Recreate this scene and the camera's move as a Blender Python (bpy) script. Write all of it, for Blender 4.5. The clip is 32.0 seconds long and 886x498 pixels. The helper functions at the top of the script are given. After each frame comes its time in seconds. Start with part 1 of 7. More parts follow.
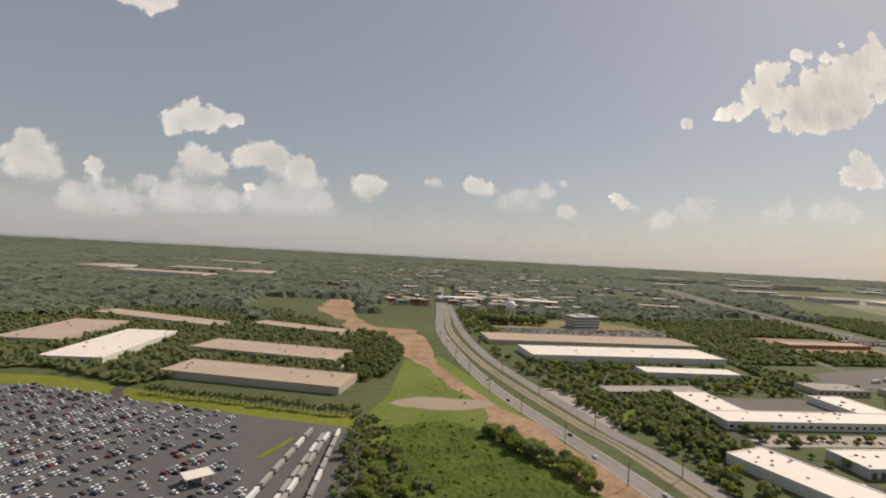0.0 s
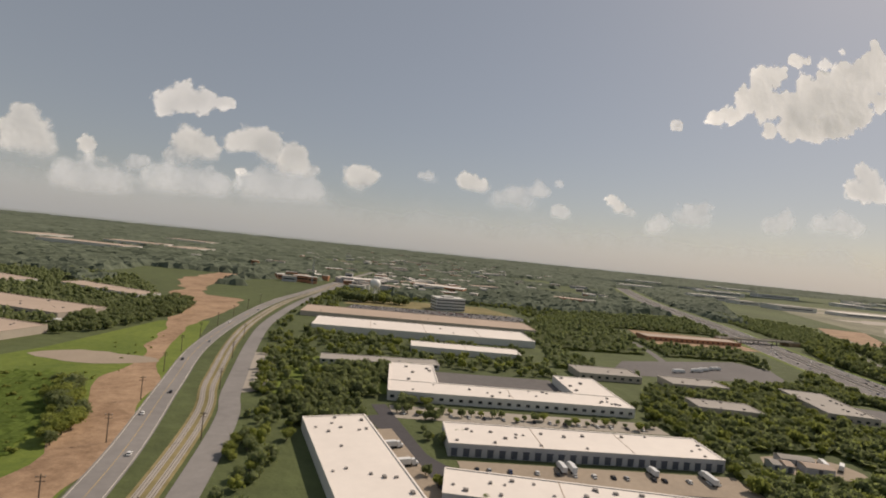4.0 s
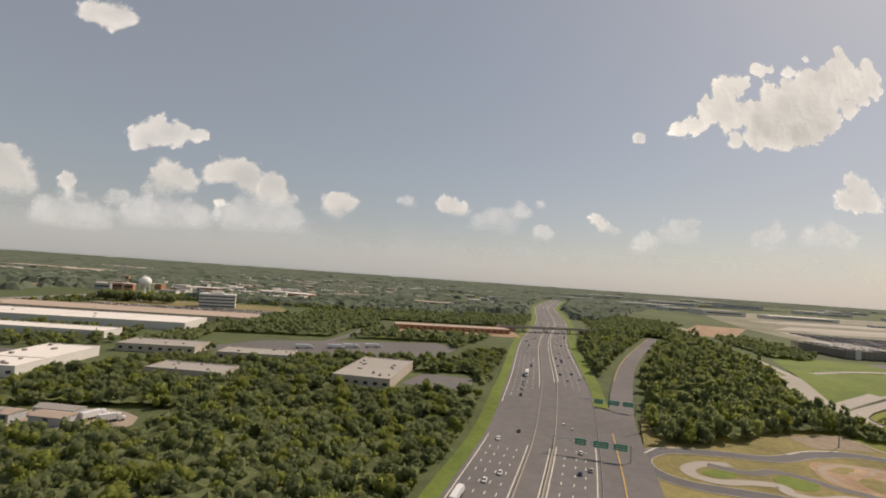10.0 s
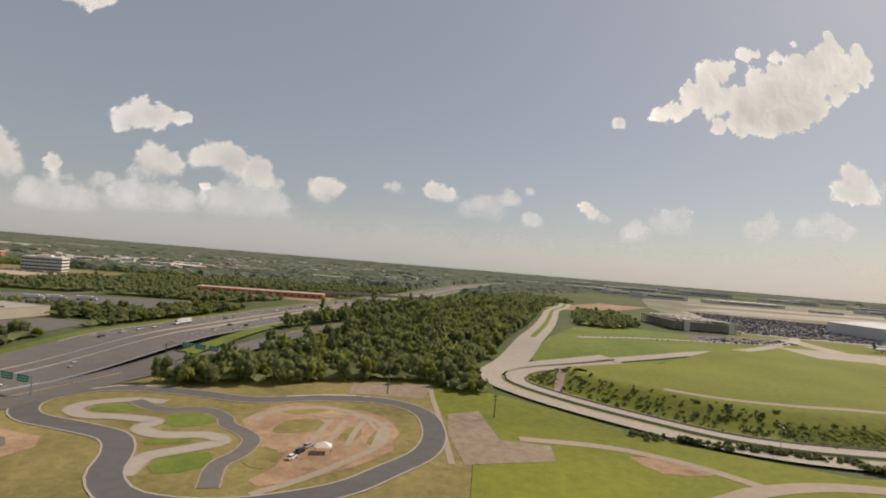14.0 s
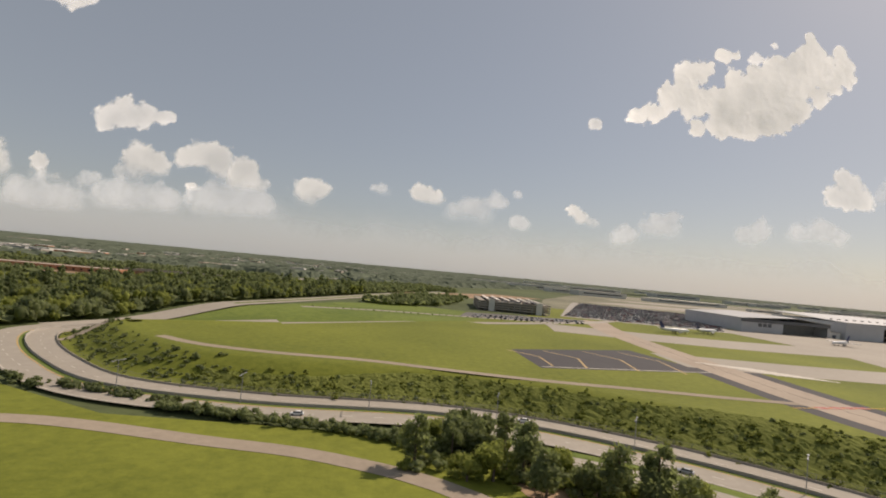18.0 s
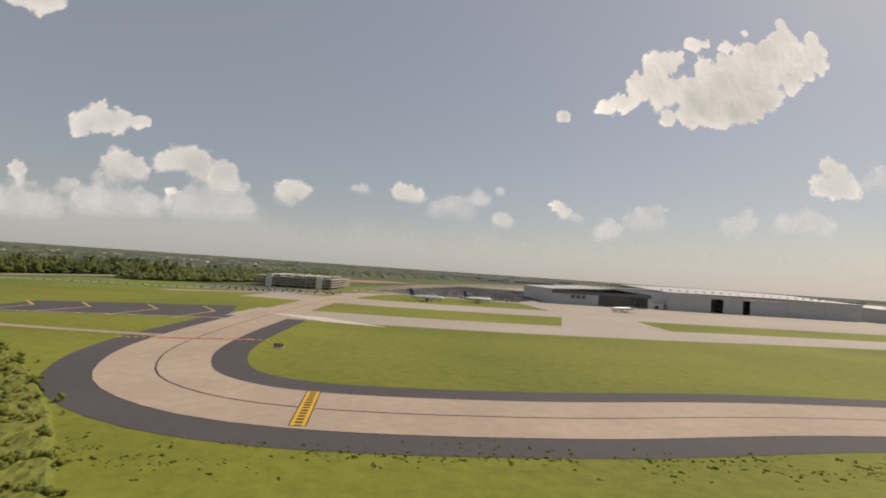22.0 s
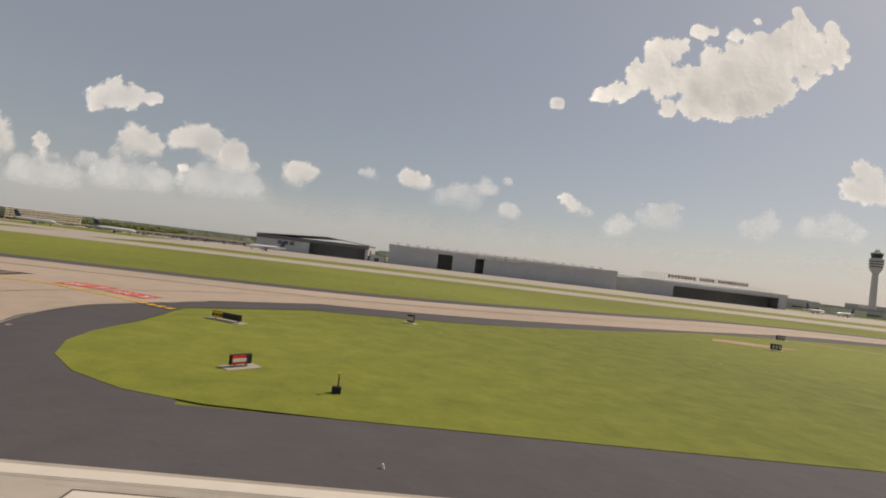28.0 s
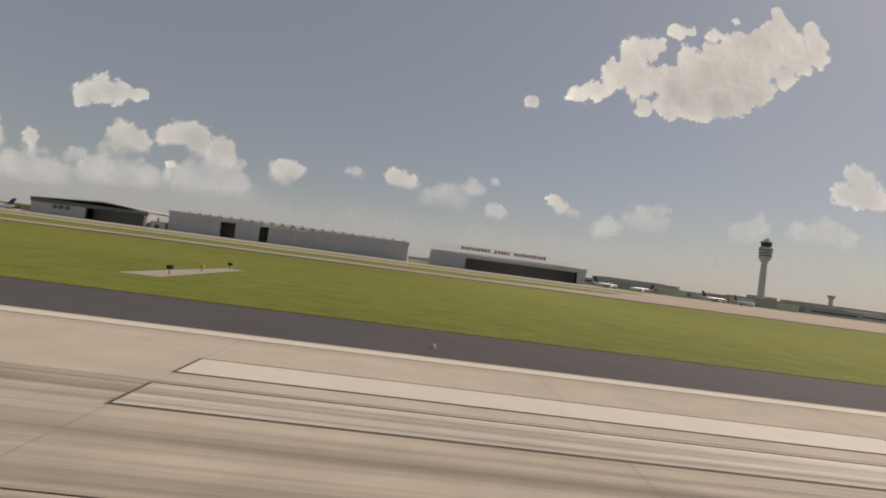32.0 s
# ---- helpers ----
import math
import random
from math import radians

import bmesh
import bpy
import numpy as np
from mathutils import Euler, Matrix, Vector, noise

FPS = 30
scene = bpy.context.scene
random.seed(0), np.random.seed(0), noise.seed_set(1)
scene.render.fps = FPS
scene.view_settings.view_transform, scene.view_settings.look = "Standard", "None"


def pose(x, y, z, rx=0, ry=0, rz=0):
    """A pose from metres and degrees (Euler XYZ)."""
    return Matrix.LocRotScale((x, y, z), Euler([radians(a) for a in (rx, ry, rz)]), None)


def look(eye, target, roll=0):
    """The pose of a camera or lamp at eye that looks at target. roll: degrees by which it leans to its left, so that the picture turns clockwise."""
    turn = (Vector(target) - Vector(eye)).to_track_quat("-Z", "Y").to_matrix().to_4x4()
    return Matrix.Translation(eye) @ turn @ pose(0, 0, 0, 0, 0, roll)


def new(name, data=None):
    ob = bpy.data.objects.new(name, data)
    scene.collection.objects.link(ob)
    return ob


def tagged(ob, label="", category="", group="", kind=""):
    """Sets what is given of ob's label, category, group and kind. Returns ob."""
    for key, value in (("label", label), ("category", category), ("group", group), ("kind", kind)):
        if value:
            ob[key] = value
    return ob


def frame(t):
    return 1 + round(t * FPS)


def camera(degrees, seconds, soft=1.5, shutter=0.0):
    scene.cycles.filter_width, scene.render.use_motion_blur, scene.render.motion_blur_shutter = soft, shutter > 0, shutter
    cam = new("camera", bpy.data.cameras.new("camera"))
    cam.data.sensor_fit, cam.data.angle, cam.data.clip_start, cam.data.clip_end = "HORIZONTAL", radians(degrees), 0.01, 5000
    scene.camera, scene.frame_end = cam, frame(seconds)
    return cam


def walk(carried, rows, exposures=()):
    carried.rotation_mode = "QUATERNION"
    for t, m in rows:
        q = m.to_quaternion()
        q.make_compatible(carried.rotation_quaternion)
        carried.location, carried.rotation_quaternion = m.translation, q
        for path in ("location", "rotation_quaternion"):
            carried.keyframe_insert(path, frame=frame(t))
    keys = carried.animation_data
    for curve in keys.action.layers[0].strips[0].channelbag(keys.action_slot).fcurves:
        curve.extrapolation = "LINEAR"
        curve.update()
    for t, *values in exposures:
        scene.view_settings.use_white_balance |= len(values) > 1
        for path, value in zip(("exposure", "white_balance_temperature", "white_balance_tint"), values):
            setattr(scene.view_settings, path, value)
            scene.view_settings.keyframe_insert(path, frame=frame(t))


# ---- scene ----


def flight(x, y, z, yaw, pitch, roll):
    """The camera at a place, turned by its yaw to the left, its pitch up and its lean to the left."""
    return pose(x, y, z) @ pose(0, 0, 0, 0, 0, yaw) @ pose(0, 0, 0, 90 + pitch) @ pose(0, 0, 0, 0, 0, roll)


cam = camera(82.12, 32.0, soft=1.9)
PATH = [
    (0.0, flight(0.00, -0.000, 72.021, -11.23, 0.26, 3.15)),
    (0.5, flight(19.00, -0.001, 70.573, -11.26, 0.09, 3.38)),
    (1.0, flight(38.00, -0.002, 69.124, -11.24, -0.08, 4.28)),
    (1.5, flight(57.00, -0.003, 67.674, -11.03, 1.18, 4.96)),
    (2.0, flight(76.00, -0.005, 66.226, -10.82, 3.03, 5.49)),
    (2.5, flight(95.00, -0.006, 64.783, -10.62, 2.75, 5.76)),
    (3.0, flight(114.00, -0.007, 63.340, -10.51, 1.01, 5.98)),
    (3.5, flight(133.00, -0.008, 61.887, -10.43, 0.55, 6.29)),
    (4.0, flight(152.00, -0.009, 60.418, -10.25, -0.07, 5.87)),
    (4.5, flight(171.00, -0.010, 58.937, -10.02, -0.64, 5.07)),
    (5.0, flight(190.00, -0.011, 57.449, -9.76, -0.97, 4.21)),
    (5.5, flight(209.00, -0.013, 55.958, -9.51, -0.84, 3.63)),
    (6.0, flight(228.00, -0.014, 54.467, -9.31, -0.04, 3.65)),
    (6.5, flight(247.00, -0.015, 52.980, -9.12, 0.38, 3.73)),
    (7.0, flight(266.00, -0.016, 51.492, -9.25, 0.86, 3.90)),
    (7.5, flight(285.00, -0.017, 49.998, -9.37, 1.49, 3.49)),
    (8.0, flight(304.00, -0.018, 48.502, -9.38, 1.73, 3.29)),
    (8.5, flight(323.00, -0.019, 47.009, -9.50, 1.57, 3.39)),
    (9.0, flight(342.00, -0.020, 45.535, -9.42, 1.82, 3.13)),
    (9.5, flight(361.00, -0.020, 44.098, -9.19, 2.74, 3.48)),
    (10.0, flight(380.00, -0.021, 42.722, -8.88, 3.06, 4.00)),
    (10.5, flight(399.00, -0.022, 41.428, -8.50, 2.16, 4.55)),
    (11.0, flight(418.00, -0.023, 40.226, -8.26, 2.19, 5.01)),
    (11.5, flight(437.00, -0.023, 39.097, -8.22, 2.99, 5.14)),
    (12.0, flight(456.00, -0.024, 37.999, -8.40, 2.52, 4.94)),
    (12.5, flight(475.00, -0.024, 36.894, -8.45, 2.38, 4.77)),
    (13.0, flight(494.00, -0.024, 35.752, -8.57, 2.53, 4.55)),
    (13.5, flight(512.99, -0.025, 34.582, -8.47, 2.40, 4.61)),
    (14.0, flight(531.99, -0.025, 33.418, -8.30, 1.83, 4.72)),
    (14.5, flight(550.99, -0.025, 32.272, -8.29, 1.42, 4.91)),
    (15.0, flight(569.99, -0.025, 31.138, -8.25, 1.14, 5.11)),
    (15.5, flight(588.99, -0.025, 30.027, -8.18, 0.97, 5.31)),
    (16.0, flight(607.99, -0.025, 28.952, -8.05, 0.92, 5.43)),
    (16.5, flight(626.99, -0.025, 27.922, -7.83, 0.96, 5.45)),
    (17.0, flight(645.99, -0.024, 26.951, -7.52, 1.08, 5.31)),
    (17.5, flight(664.99, -0.024, 26.019, -7.60, 1.17, 5.40)),
    (18.0, flight(683.99, -0.024, 25.095, -7.65, 2.37, 5.27)),
    (18.5, flight(702.99, -0.023, 24.156, -7.64, 2.73, 5.31)),
    (19.0, flight(721.98, -0.023, 23.198, -7.59, 2.74, 5.19)),
    (19.5, flight(740.98, -0.022, 22.233, -7.48, 2.61, 5.32)),
    (20.0, flight(759.98, -0.021, 21.275, -7.49, 2.35, 5.63)),
    (20.5, flight(778.98, -0.021, 20.330, -7.42, 3.01, 5.44)),
    (21.0, flight(797.98, -0.020, 19.394, -7.30, 3.37, 4.80)),
    (21.5, flight(816.98, -0.019, 18.454, -7.44, 3.26, 4.31)),
    (22.0, flight(835.98, -0.018, 17.505, -7.41, 2.48, 3.90)),
    (22.5, flight(854.98, -0.018, 16.549, -7.80, 3.04, 3.51)),
    (23.0, flight(873.98, -0.017, 15.584, -7.86, 2.29, 3.21)),
    (23.5, flight(892.98, -0.016, 14.611, -7.61, -0.99, 3.42)),
    (24.0, flight(911.98, -0.015, 13.620, -7.66, -0.16, 4.08)),
    (24.5, flight(930.98, -0.014, 12.605, -7.41, -0.39, 4.78)),
    (25.0, flight(949.98, -0.013, 11.589, -6.96, -0.08, 5.43)),
    (25.5, flight(968.98, -0.012, 10.592, -6.39, 0.47, 5.97)),
    (26.0, flight(987.99, -0.011, 9.637, -5.76, 0.96, 6.31)),
    (26.5, flight(1006.99, -0.010, 8.745, -5.15, 1.08, 6.40)),
    (27.0, flight(1025.99, -0.009, 7.937, -4.64, 0.54, 6.15)),
    (27.5, flight(1044.99, -0.008, 7.231, -3.90, 1.41, 6.20)),
    (28.0, flight(1063.99, -0.007, 6.559, -3.85, 1.25, 6.78)),
    (28.5, flight(1082.99, -0.006, 5.904, -3.71, 1.47, 6.60)),
    (29.0, flight(1101.99, -0.005, 5.283, -3.65, 1.53, 6.46)),
    (29.5, flight(1120.99, -0.005, 4.700, -3.73, 1.09, 6.79)),
    (30.0, flight(1139.99, -0.004, 4.200, -3.85, 1.46, 6.90)),
    (30.5, flight(1158.99, -0.003, 3.800, -3.95, 2.29, 7.11)),
    (31.0, flight(1178.00, -0.002, 3.420, -3.82, 2.80, 7.54)),
    (31.5, flight(1197.00, -0.001, 3.060, -3.64, 1.93, 7.98)),
    (32.0, flight(1216.00, 0.000, 2.720, -3.23, 1.49, 7.54)),
]
walk(cam, PATH, [(0.0, 0.36, 7500, 17), (3.5, 0.27, 7500, 17), (6.0, 0.12, 7500, 17), (7.2, 0.17, 7500, 17), (8.2, 0.4, 7500, 17), (29.5, 0.32, 7500, 17), (31.0, 0.15, 7500, 17), (32.0, 0.1, 7500, 17)])

# ---- world, sun and sky ----
SUN_DIR = Vector((0.63, 0.37, 0.69)).normalized()
world = bpy.data.worlds.new("sky")
scene.world = world
world.use_nodes = True
wn = world.node_tree.nodes
sky = wn.new("ShaderNodeTexSky")
sky.sky_type = 'NISHITA'
sky.sun_disc = False
sky.sun_elevation = math.asin(SUN_DIR.z)
sky.sun_rotation = math.atan2(SUN_DIR.x, SUN_DIR.y)
sky.altitude = 300
sky.air_density = 1.0
sky.dust_density = 1.2
sky.ozone_density = 1.0
wn["Background"].inputs["Strength"].default_value = 0.06
# summer haze: a pale warm veil over the clear sky's colour
veil = wn.new("ShaderNodeMix")
veil.data_type, veil.blend_type = 'RGBA', 'MIX'
veil.inputs[0].default_value = 0.5
veil.inputs[7].default_value = (4.4, 5.2, 5.95, 1)
world.node_tree.links.new(sky.outputs[0], veil.inputs[6])
world.node_tree.links.new(veil.outputs[2], wn["Background"].inputs["Color"])
sun = new("sun", bpy.data.lights.new("sun", 'SUN'))
sun.data.energy = 2.9
sun.data.angle = radians(0.6)
sun.data.color = (1.0, 0.94, 0.86)
sun.matrix_world = look(SUN_DIR * 100, (0, 0, 0))


# ---- materials ----
def material(name, base, rough=0.8, vary=0.25, grain=1.0, blotch=0.06, bump=0.0, metal=0.0, island=0.0, rnd=0.0, tint=None,
             spec=0.3):
    """A surface with a fine grain and large blotches, both in metres of the place, and a spread between pieces."""
    m = bpy.data.materials.new(name)
    m.use_nodes = True
    nt = m.node_tree
    b = nt.nodes["Principled BSDF"]
    b.inputs["Roughness"].default_value = rough
    b.inputs["Metallic"].default_value = metal
    b.inputs["Specular IOR Level"].default_value = spec
    co = nt.nodes.new("ShaderNodeTexCoord")
    fine = nt.nodes.new("ShaderNodeTexNoise")
    fine.inputs["Scale"].default_value = grain
    fine.inputs["Detail"].default_value = 6
    fine.inputs["Roughness"].default_value = 0.65
    wide = nt.nodes.new("ShaderNodeTexNoise")
    wide.inputs["Scale"].default_value = blotch
    wide.inputs["Detail"].default_value = 4
    for n in (fine, wide):
        nt.links.new(co.outputs["Object"], n.inputs["Vector"])
    add = nt.nodes.new("ShaderNodeMath")
    add.operation = 'ADD'
    nt.links.new(fine.outputs["Fac"], add.inputs[0])
    nt.links.new(wide.outputs["Fac"], add.inputs[1])
    last = add.outputs[0]
    if island:
        geo = nt.nodes.new("ShaderNodeNewGeometry")
        mul = nt.nodes.new("ShaderNodeMath")
        mul.operation = 'MULTIPLY_ADD'
        mul.inputs[1].default_value = island
        nt.links.new(geo.outputs["Random Per Island"], mul.inputs[0])
        nt.links.new(last, mul.inputs[2])
        last = mul.outputs[0]
    if rnd:
        info = nt.nodes.new("ShaderNodeObjectInfo")
        mul = nt.nodes.new("ShaderNodeMath")
        mul.operation = 'MULTIPLY_ADD'
        mul.inputs[1].default_value = rnd
        nt.links.new(info.outputs["Random"], mul.inputs[0])
        nt.links.new(last, mul.inputs[2])
        last = mul.outputs[0]
    ramp = nt.nodes.new("ShaderNodeMapRange")
    ramp.inputs["From Min"].default_value = 0.55 + 0.25 * (island + rnd)
    ramp.inputs["From Max"].default_value = 1.45 + 0.75 * (island + rnd)
    nt.links.new(last, ramp.inputs["Value"])
    mix = nt.nodes.new("ShaderNodeMix")
    mix.data_type = 'RGBA'
    dark = [c * (1 - vary) for c in base]
    light = [min(1, c * (1 + vary)) for c in (tint or base)]
    mix.inputs[6].default_value = (*dark, 1)
    mix.inputs[7].default_value = (*light, 1)
    nt.links.new(ramp.outputs["Result"], mix.inputs[0])
    nt.links.new(mix.outputs[2], b.inputs["Base Color"])
    if bump:
        bp = nt.nodes.new("ShaderNodeBump")
        bp.inputs["Strength"].default_value = bump
        bp.inputs["Distance"].default_value = 0.3 / grain
        nt.links.new(fine.outputs["Fac"], bp.inputs["Height"])
        nt.links.new(bp.outputs["Normal"], b.inputs["Normal"])
    return m


WOODLAND = material("woodland_floor", (0.085, 0.105, 0.04), 0.95, 0.4, 0.12, 0.006, 0.4)
GRASS = material("mown_grass", (0.125, 0.155, 0.014), 0.95, 0.32, 0.5, 0.018, 0.2, tint=(0.178, 0.19, 0.026))
MEADOW = material("rough_grass", (0.1, 0.155, 0.025), 0.95, 0.3, 0.35, 0.03, 0.4, tint=(0.15, 0.185, 0.035))
DRYGRASS = material("dry_olive_grass", (0.155, 0.142, 0.036), 0.95, 0.42, 0.5, 0.05, 0.3, tint=(0.235, 0.19, 0.075))
VERGE = material("dry_grass", (0.16, 0.15, 0.05), 0.95, 0.4, 0.3, 0.03, 0.3, tint=(0.25, 0.2, 0.1))
CLAY = material("red_clay", (0.27, 0.16, 0.092), 0.95, 0.4, 0.3, 0.05, 0.5, tint=(0.36, 0.245, 0.155))
GRAVEL = material("pale_gravel", (0.33, 0.27, 0.205), 0.95, 0.2, 0.6, 0.05, 0.2)
EARTH = material("bare_brown_earth", (0.215, 0.165, 0.115), 0.95, 0.3, 0.4, 0.05, 0.4, tint=(0.29, 0.23, 0.165))
# dry grass whose colour is also paled for distance haze
PALEGRASS = material("hazy_dry_grass", (0.165, 0.165, 0.1), 0.95, 0.35, 0.06, 0.008, 0.2, tint=(0.23, 0.215, 0.15))
ASPHALT = material("dark_asphalt", (0.075, 0.07, 0.072), 0.9, 0.2, 0.5, 0.03, 0.1)
ROADWAY = material("worn_asphalt", (0.145, 0.135, 0.128), 0.9, 0.25, 0.3, 0.02, 0.1)
PALEROAD = material("pale_worn_asphalt", (0.235, 0.22, 0.205), 0.9, 0.22, 0.3, 0.03, 0.1)
LOTGREY = material("grey_lot_asphalt", (0.115, 0.11, 0.108), 0.9, 0.25, 0.4, 0.03, 0.1)
CONCRETE = material("pink_concrete", (0.38, 0.305, 0.235), 0.85, 0.2, 0.5, 0.045, 0.05)
PALECON = material("pale_concrete", (0.36, 0.32, 0.265), 0.85, 0.18, 0.4, 0.02, 0.05)
WHITE = material("white_marking", (0.6, 0.55, 0.47), 0.7, 0.1, 1.5, 0.1)
YELLOW = material("yellow_marking", (0.62, 0.36, 0.03), 0.7, 0.15, 1.5, 0.2)
REDPAINT = material("red_marking", (0.5, 0.07, 0.05), 0.7, 0.15, 1.5, 0.2)
FADED = material("faded_yellow_marking", (0.46, 0.33, 0.16), 0.8, 0.3, 0.8, 0.2)
BLACK = material("black_marking", (0.03, 0.03, 0.03), 0.7, 0.2, 1.5, 0.2)
RUNWAY = material("runway_concrete", (0.47, 0.41, 0.335), 0.85, 0.2, 0.7, 0.12, 0.05)
OLDSLAB = material("older_runway_concrete", (0.36, 0.32, 0.265), 0.85, 0.25, 0.7, 0.12, 0.06)
ROOFWHITE = material("white_roof_membrane", (0.76, 0.7, 0.63), 0.7, 0.07, 0.25, 0.03)
ROOFTAN = material("tan_gravel_roof", (0.44, 0.345, 0.27), 0.9, 0.12, 0.3, 0.03)
ROOFGREY = material("grey_gravel_roof", (0.36, 0.33, 0.29), 0.9, 0.15, 0.3, 0.03)
WALLWHITE = material("white_painted_wall", (0.62, 0.6, 0.55), 0.8, 0.08, 0.4, 0.08)
WALLGREY = material("grey_painted_wall", (0.42, 0.42, 0.42), 0.8, 0.1, 0.4, 0.08)
WALLTAN = material("tan_painted_wall", (0.46, 0.4, 0.33), 0.8, 0.1, 0.4, 0.08)
DOORGREY = material("dock_door_paint", (0.09, 0.1, 0.12), 0.5, 0.2, 1, 0.1)
GLASS = material("dark_window_glass", (0.02, 0.028, 0.035), 0.12, 0.2, 0.5, 0.1, spec=0.6)
STEEL = material("grey_steel", (0.35, 0.36, 0.38), 0.45, 0.15, 1, 0.1, metal=0.5)
UNITGREY = material("roof_unit_metal", (0.24, 0.22, 0.2), 0.5, 0.2, 1.0, 0.2)
RUBBER = material("black_rubber", (0.02, 0.02, 0.02), 0.8, 0.1, 2, 0.2)
BARK = material("bark", (0.13, 0.1, 0.075), 0.9, 0.3, 2, 0.5, 0.3)
# leaf colours raised so that shaded crowns look veiled by haze
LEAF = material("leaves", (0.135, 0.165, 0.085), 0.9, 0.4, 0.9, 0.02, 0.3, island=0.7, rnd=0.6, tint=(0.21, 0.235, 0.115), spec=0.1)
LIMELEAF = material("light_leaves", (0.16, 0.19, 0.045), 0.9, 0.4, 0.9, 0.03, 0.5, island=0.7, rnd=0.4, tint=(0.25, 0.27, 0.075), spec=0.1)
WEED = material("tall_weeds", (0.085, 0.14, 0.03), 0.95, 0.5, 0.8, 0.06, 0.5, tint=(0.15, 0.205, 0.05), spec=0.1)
# greyer than the near leaves: distance haze put into the colour
FARLEAF = material("haze_greyed_woods", (0.088, 0.107, 0.073), 0.95, 0.3, 0.05, 0.008, 0.3, tint=(0.122, 0.142, 0.1), spec=0.1)
REDWOOD = material("orange_brick", (0.42, 0.2, 0.11), 0.9, 0.2, 0.3, 0.05)




def let_light_through(m, share, tint):
    """Leaves pass part of the light that falls on their backs."""
    nt = m.node_tree
    t, mix = nt.nodes.new("ShaderNodeBsdfTranslucent"), nt.nodes.new("ShaderNodeMixShader")
    t.inputs[0].default_value = (*tint, 1)
    mix.inputs[0].default_value = share
    nt.links.new(nt.nodes["Principled BSDF"].outputs[0], mix.inputs[1])
    nt.links.new(t.outputs[0], mix.inputs[2])
    nt.links.new(mix.outputs[0], nt.nodes["Material Output"].inputs["Surface"])


# share and tint set high to brighten the crowns' shaded sides
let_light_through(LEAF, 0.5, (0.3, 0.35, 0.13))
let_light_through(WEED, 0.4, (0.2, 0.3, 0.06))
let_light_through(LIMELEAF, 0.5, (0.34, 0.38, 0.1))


# ---- mesh helpers ----
def mesh_of(name, verts, faces, mat, smooth=False):
    me = bpy.data.meshes.new(name)
    me.from_pydata([tuple(v) for v in verts], [], [tuple(f) for f in faces])
    me.materials.append(mat)
    if smooth:
        me.polygons.foreach_set("use_smooth", [True] * len(me.polygons))
    me.update()
    return me


def part(name, bm, mat, parent=None, label=""):
    """Links a bmesh as one mesh object under a thing or a part."""
    me = bpy.data.meshes.new(name)
    bm.to_mesh(me)
    bm.free()
    me.materials.append(mat)
    return piece(name, me, parent, label)


def piece(name, me, parent=None, label="", m=None):
    ob = new(name, me)
    if parent is not None:
        ob.parent = parent
    if m is not None:
        ob.matrix_basis = m
    if label:
        tagged(ob, label)
    return ob


def thing(name, m, label, category, group="", kind=""):
    ob = new(name)
    ob.matrix_basis = m
    return tagged(ob, label, category, group, kind)


def box(bm, x0, y0, z0, x1, y1, z1, bevel=0.0):
    vs = [bm.verts.new(p) for p in ((x0, y0, z0), (x1, y0, z0), (x1, y1, z0), (x0, y1, z0),
                                    (x0, y0, z1), (x1, y0, z1), (x1, y1, z1), (x0, y1, z1))]
    fs = [bm.faces.new([vs[i] for i in f]) for f in ((3, 2, 1, 0), (4, 5, 6, 7), (0, 1, 5, 4), (1, 2, 6, 5), (2, 3, 7, 6), (3, 0, 4, 7))]
    if bevel:
        es = list({e for f in fs for e in f.edges})
        bmesh.ops.bevel(bm, geom=es, offset=bevel, segments=1, affect='EDGES')
    return bm


def boxes(*specs, bevel=0.0):
    bm = bmesh.new()
    for s in specs:
        box(bm, *s, bevel=bevel)
    return bm


def tube(bm, x, y, z0, z1, r0, r1, n=8):
    a = [bm.verts.new((x + r0 * math.cos(i * 2 * math.pi / n), y + r0 * math.sin(i * 2 * math.pi / n), z0)) for i in range(n)]
    b = [bm.verts.new((x + r1 * math.cos(i * 2 * math.pi / n), y + r1 * math.sin(i * 2 * math.pi / n), z1)) for i in range(n)]
    for i in range(n):
        bm.faces.new((a[i], a[(i + 1) % n], b[(i + 1) % n], b[i]))
    bm.faces.new(b)
    bm.faces.new(list(reversed(a)))
    return bm


def smoothstep(a, b, v):
    u = min(1.0, max(0.0, (v - a) / (b - a)))
    return u * u * (3 - 2 * u)


def curve_points(pts, step=4.0):
    """A smooth line through the given points."""
    out = []
    p = [np.array(q, float) for q in pts]
    p = [2 * p[0] - p[1]] + p + [2 * p[-1] - p[-2]]
    for i in range(1, len(p) - 2):
        n = max(2, int(np.linalg.norm(p[i + 1] - p[i]) / step))
        for k in range(n):
            u = k / n
            out.append(0.5 * (2 * p[i] + (p[i + 1] - p[i - 1]) * u + (2 * p[i - 1] - 5 * p[i] + 4 * p[i + 1] - p[i + 2]) * u * u
                              + (3 * p[i] - p[i - 1] - 3 * p[i + 1] + p[i + 2]) * u ** 3))
    out.append(p[-2])
    return np.array(out)


# ---- the lie of the land: the airfield stands on fill above the hollow with the motorway and the kart track ----
ROAD_IN = [(845, -150), (815, -40), (792, 20), (768, 58), (740, 86), (705, 104), (663, 106), (630, 114), (607, 134), (590, 156),
           (583, 174), (589, 190), (602, 201), (622, 211), (648, 222)]
ROAD_LINE = curve_points(ROAD_IN, 5.0)


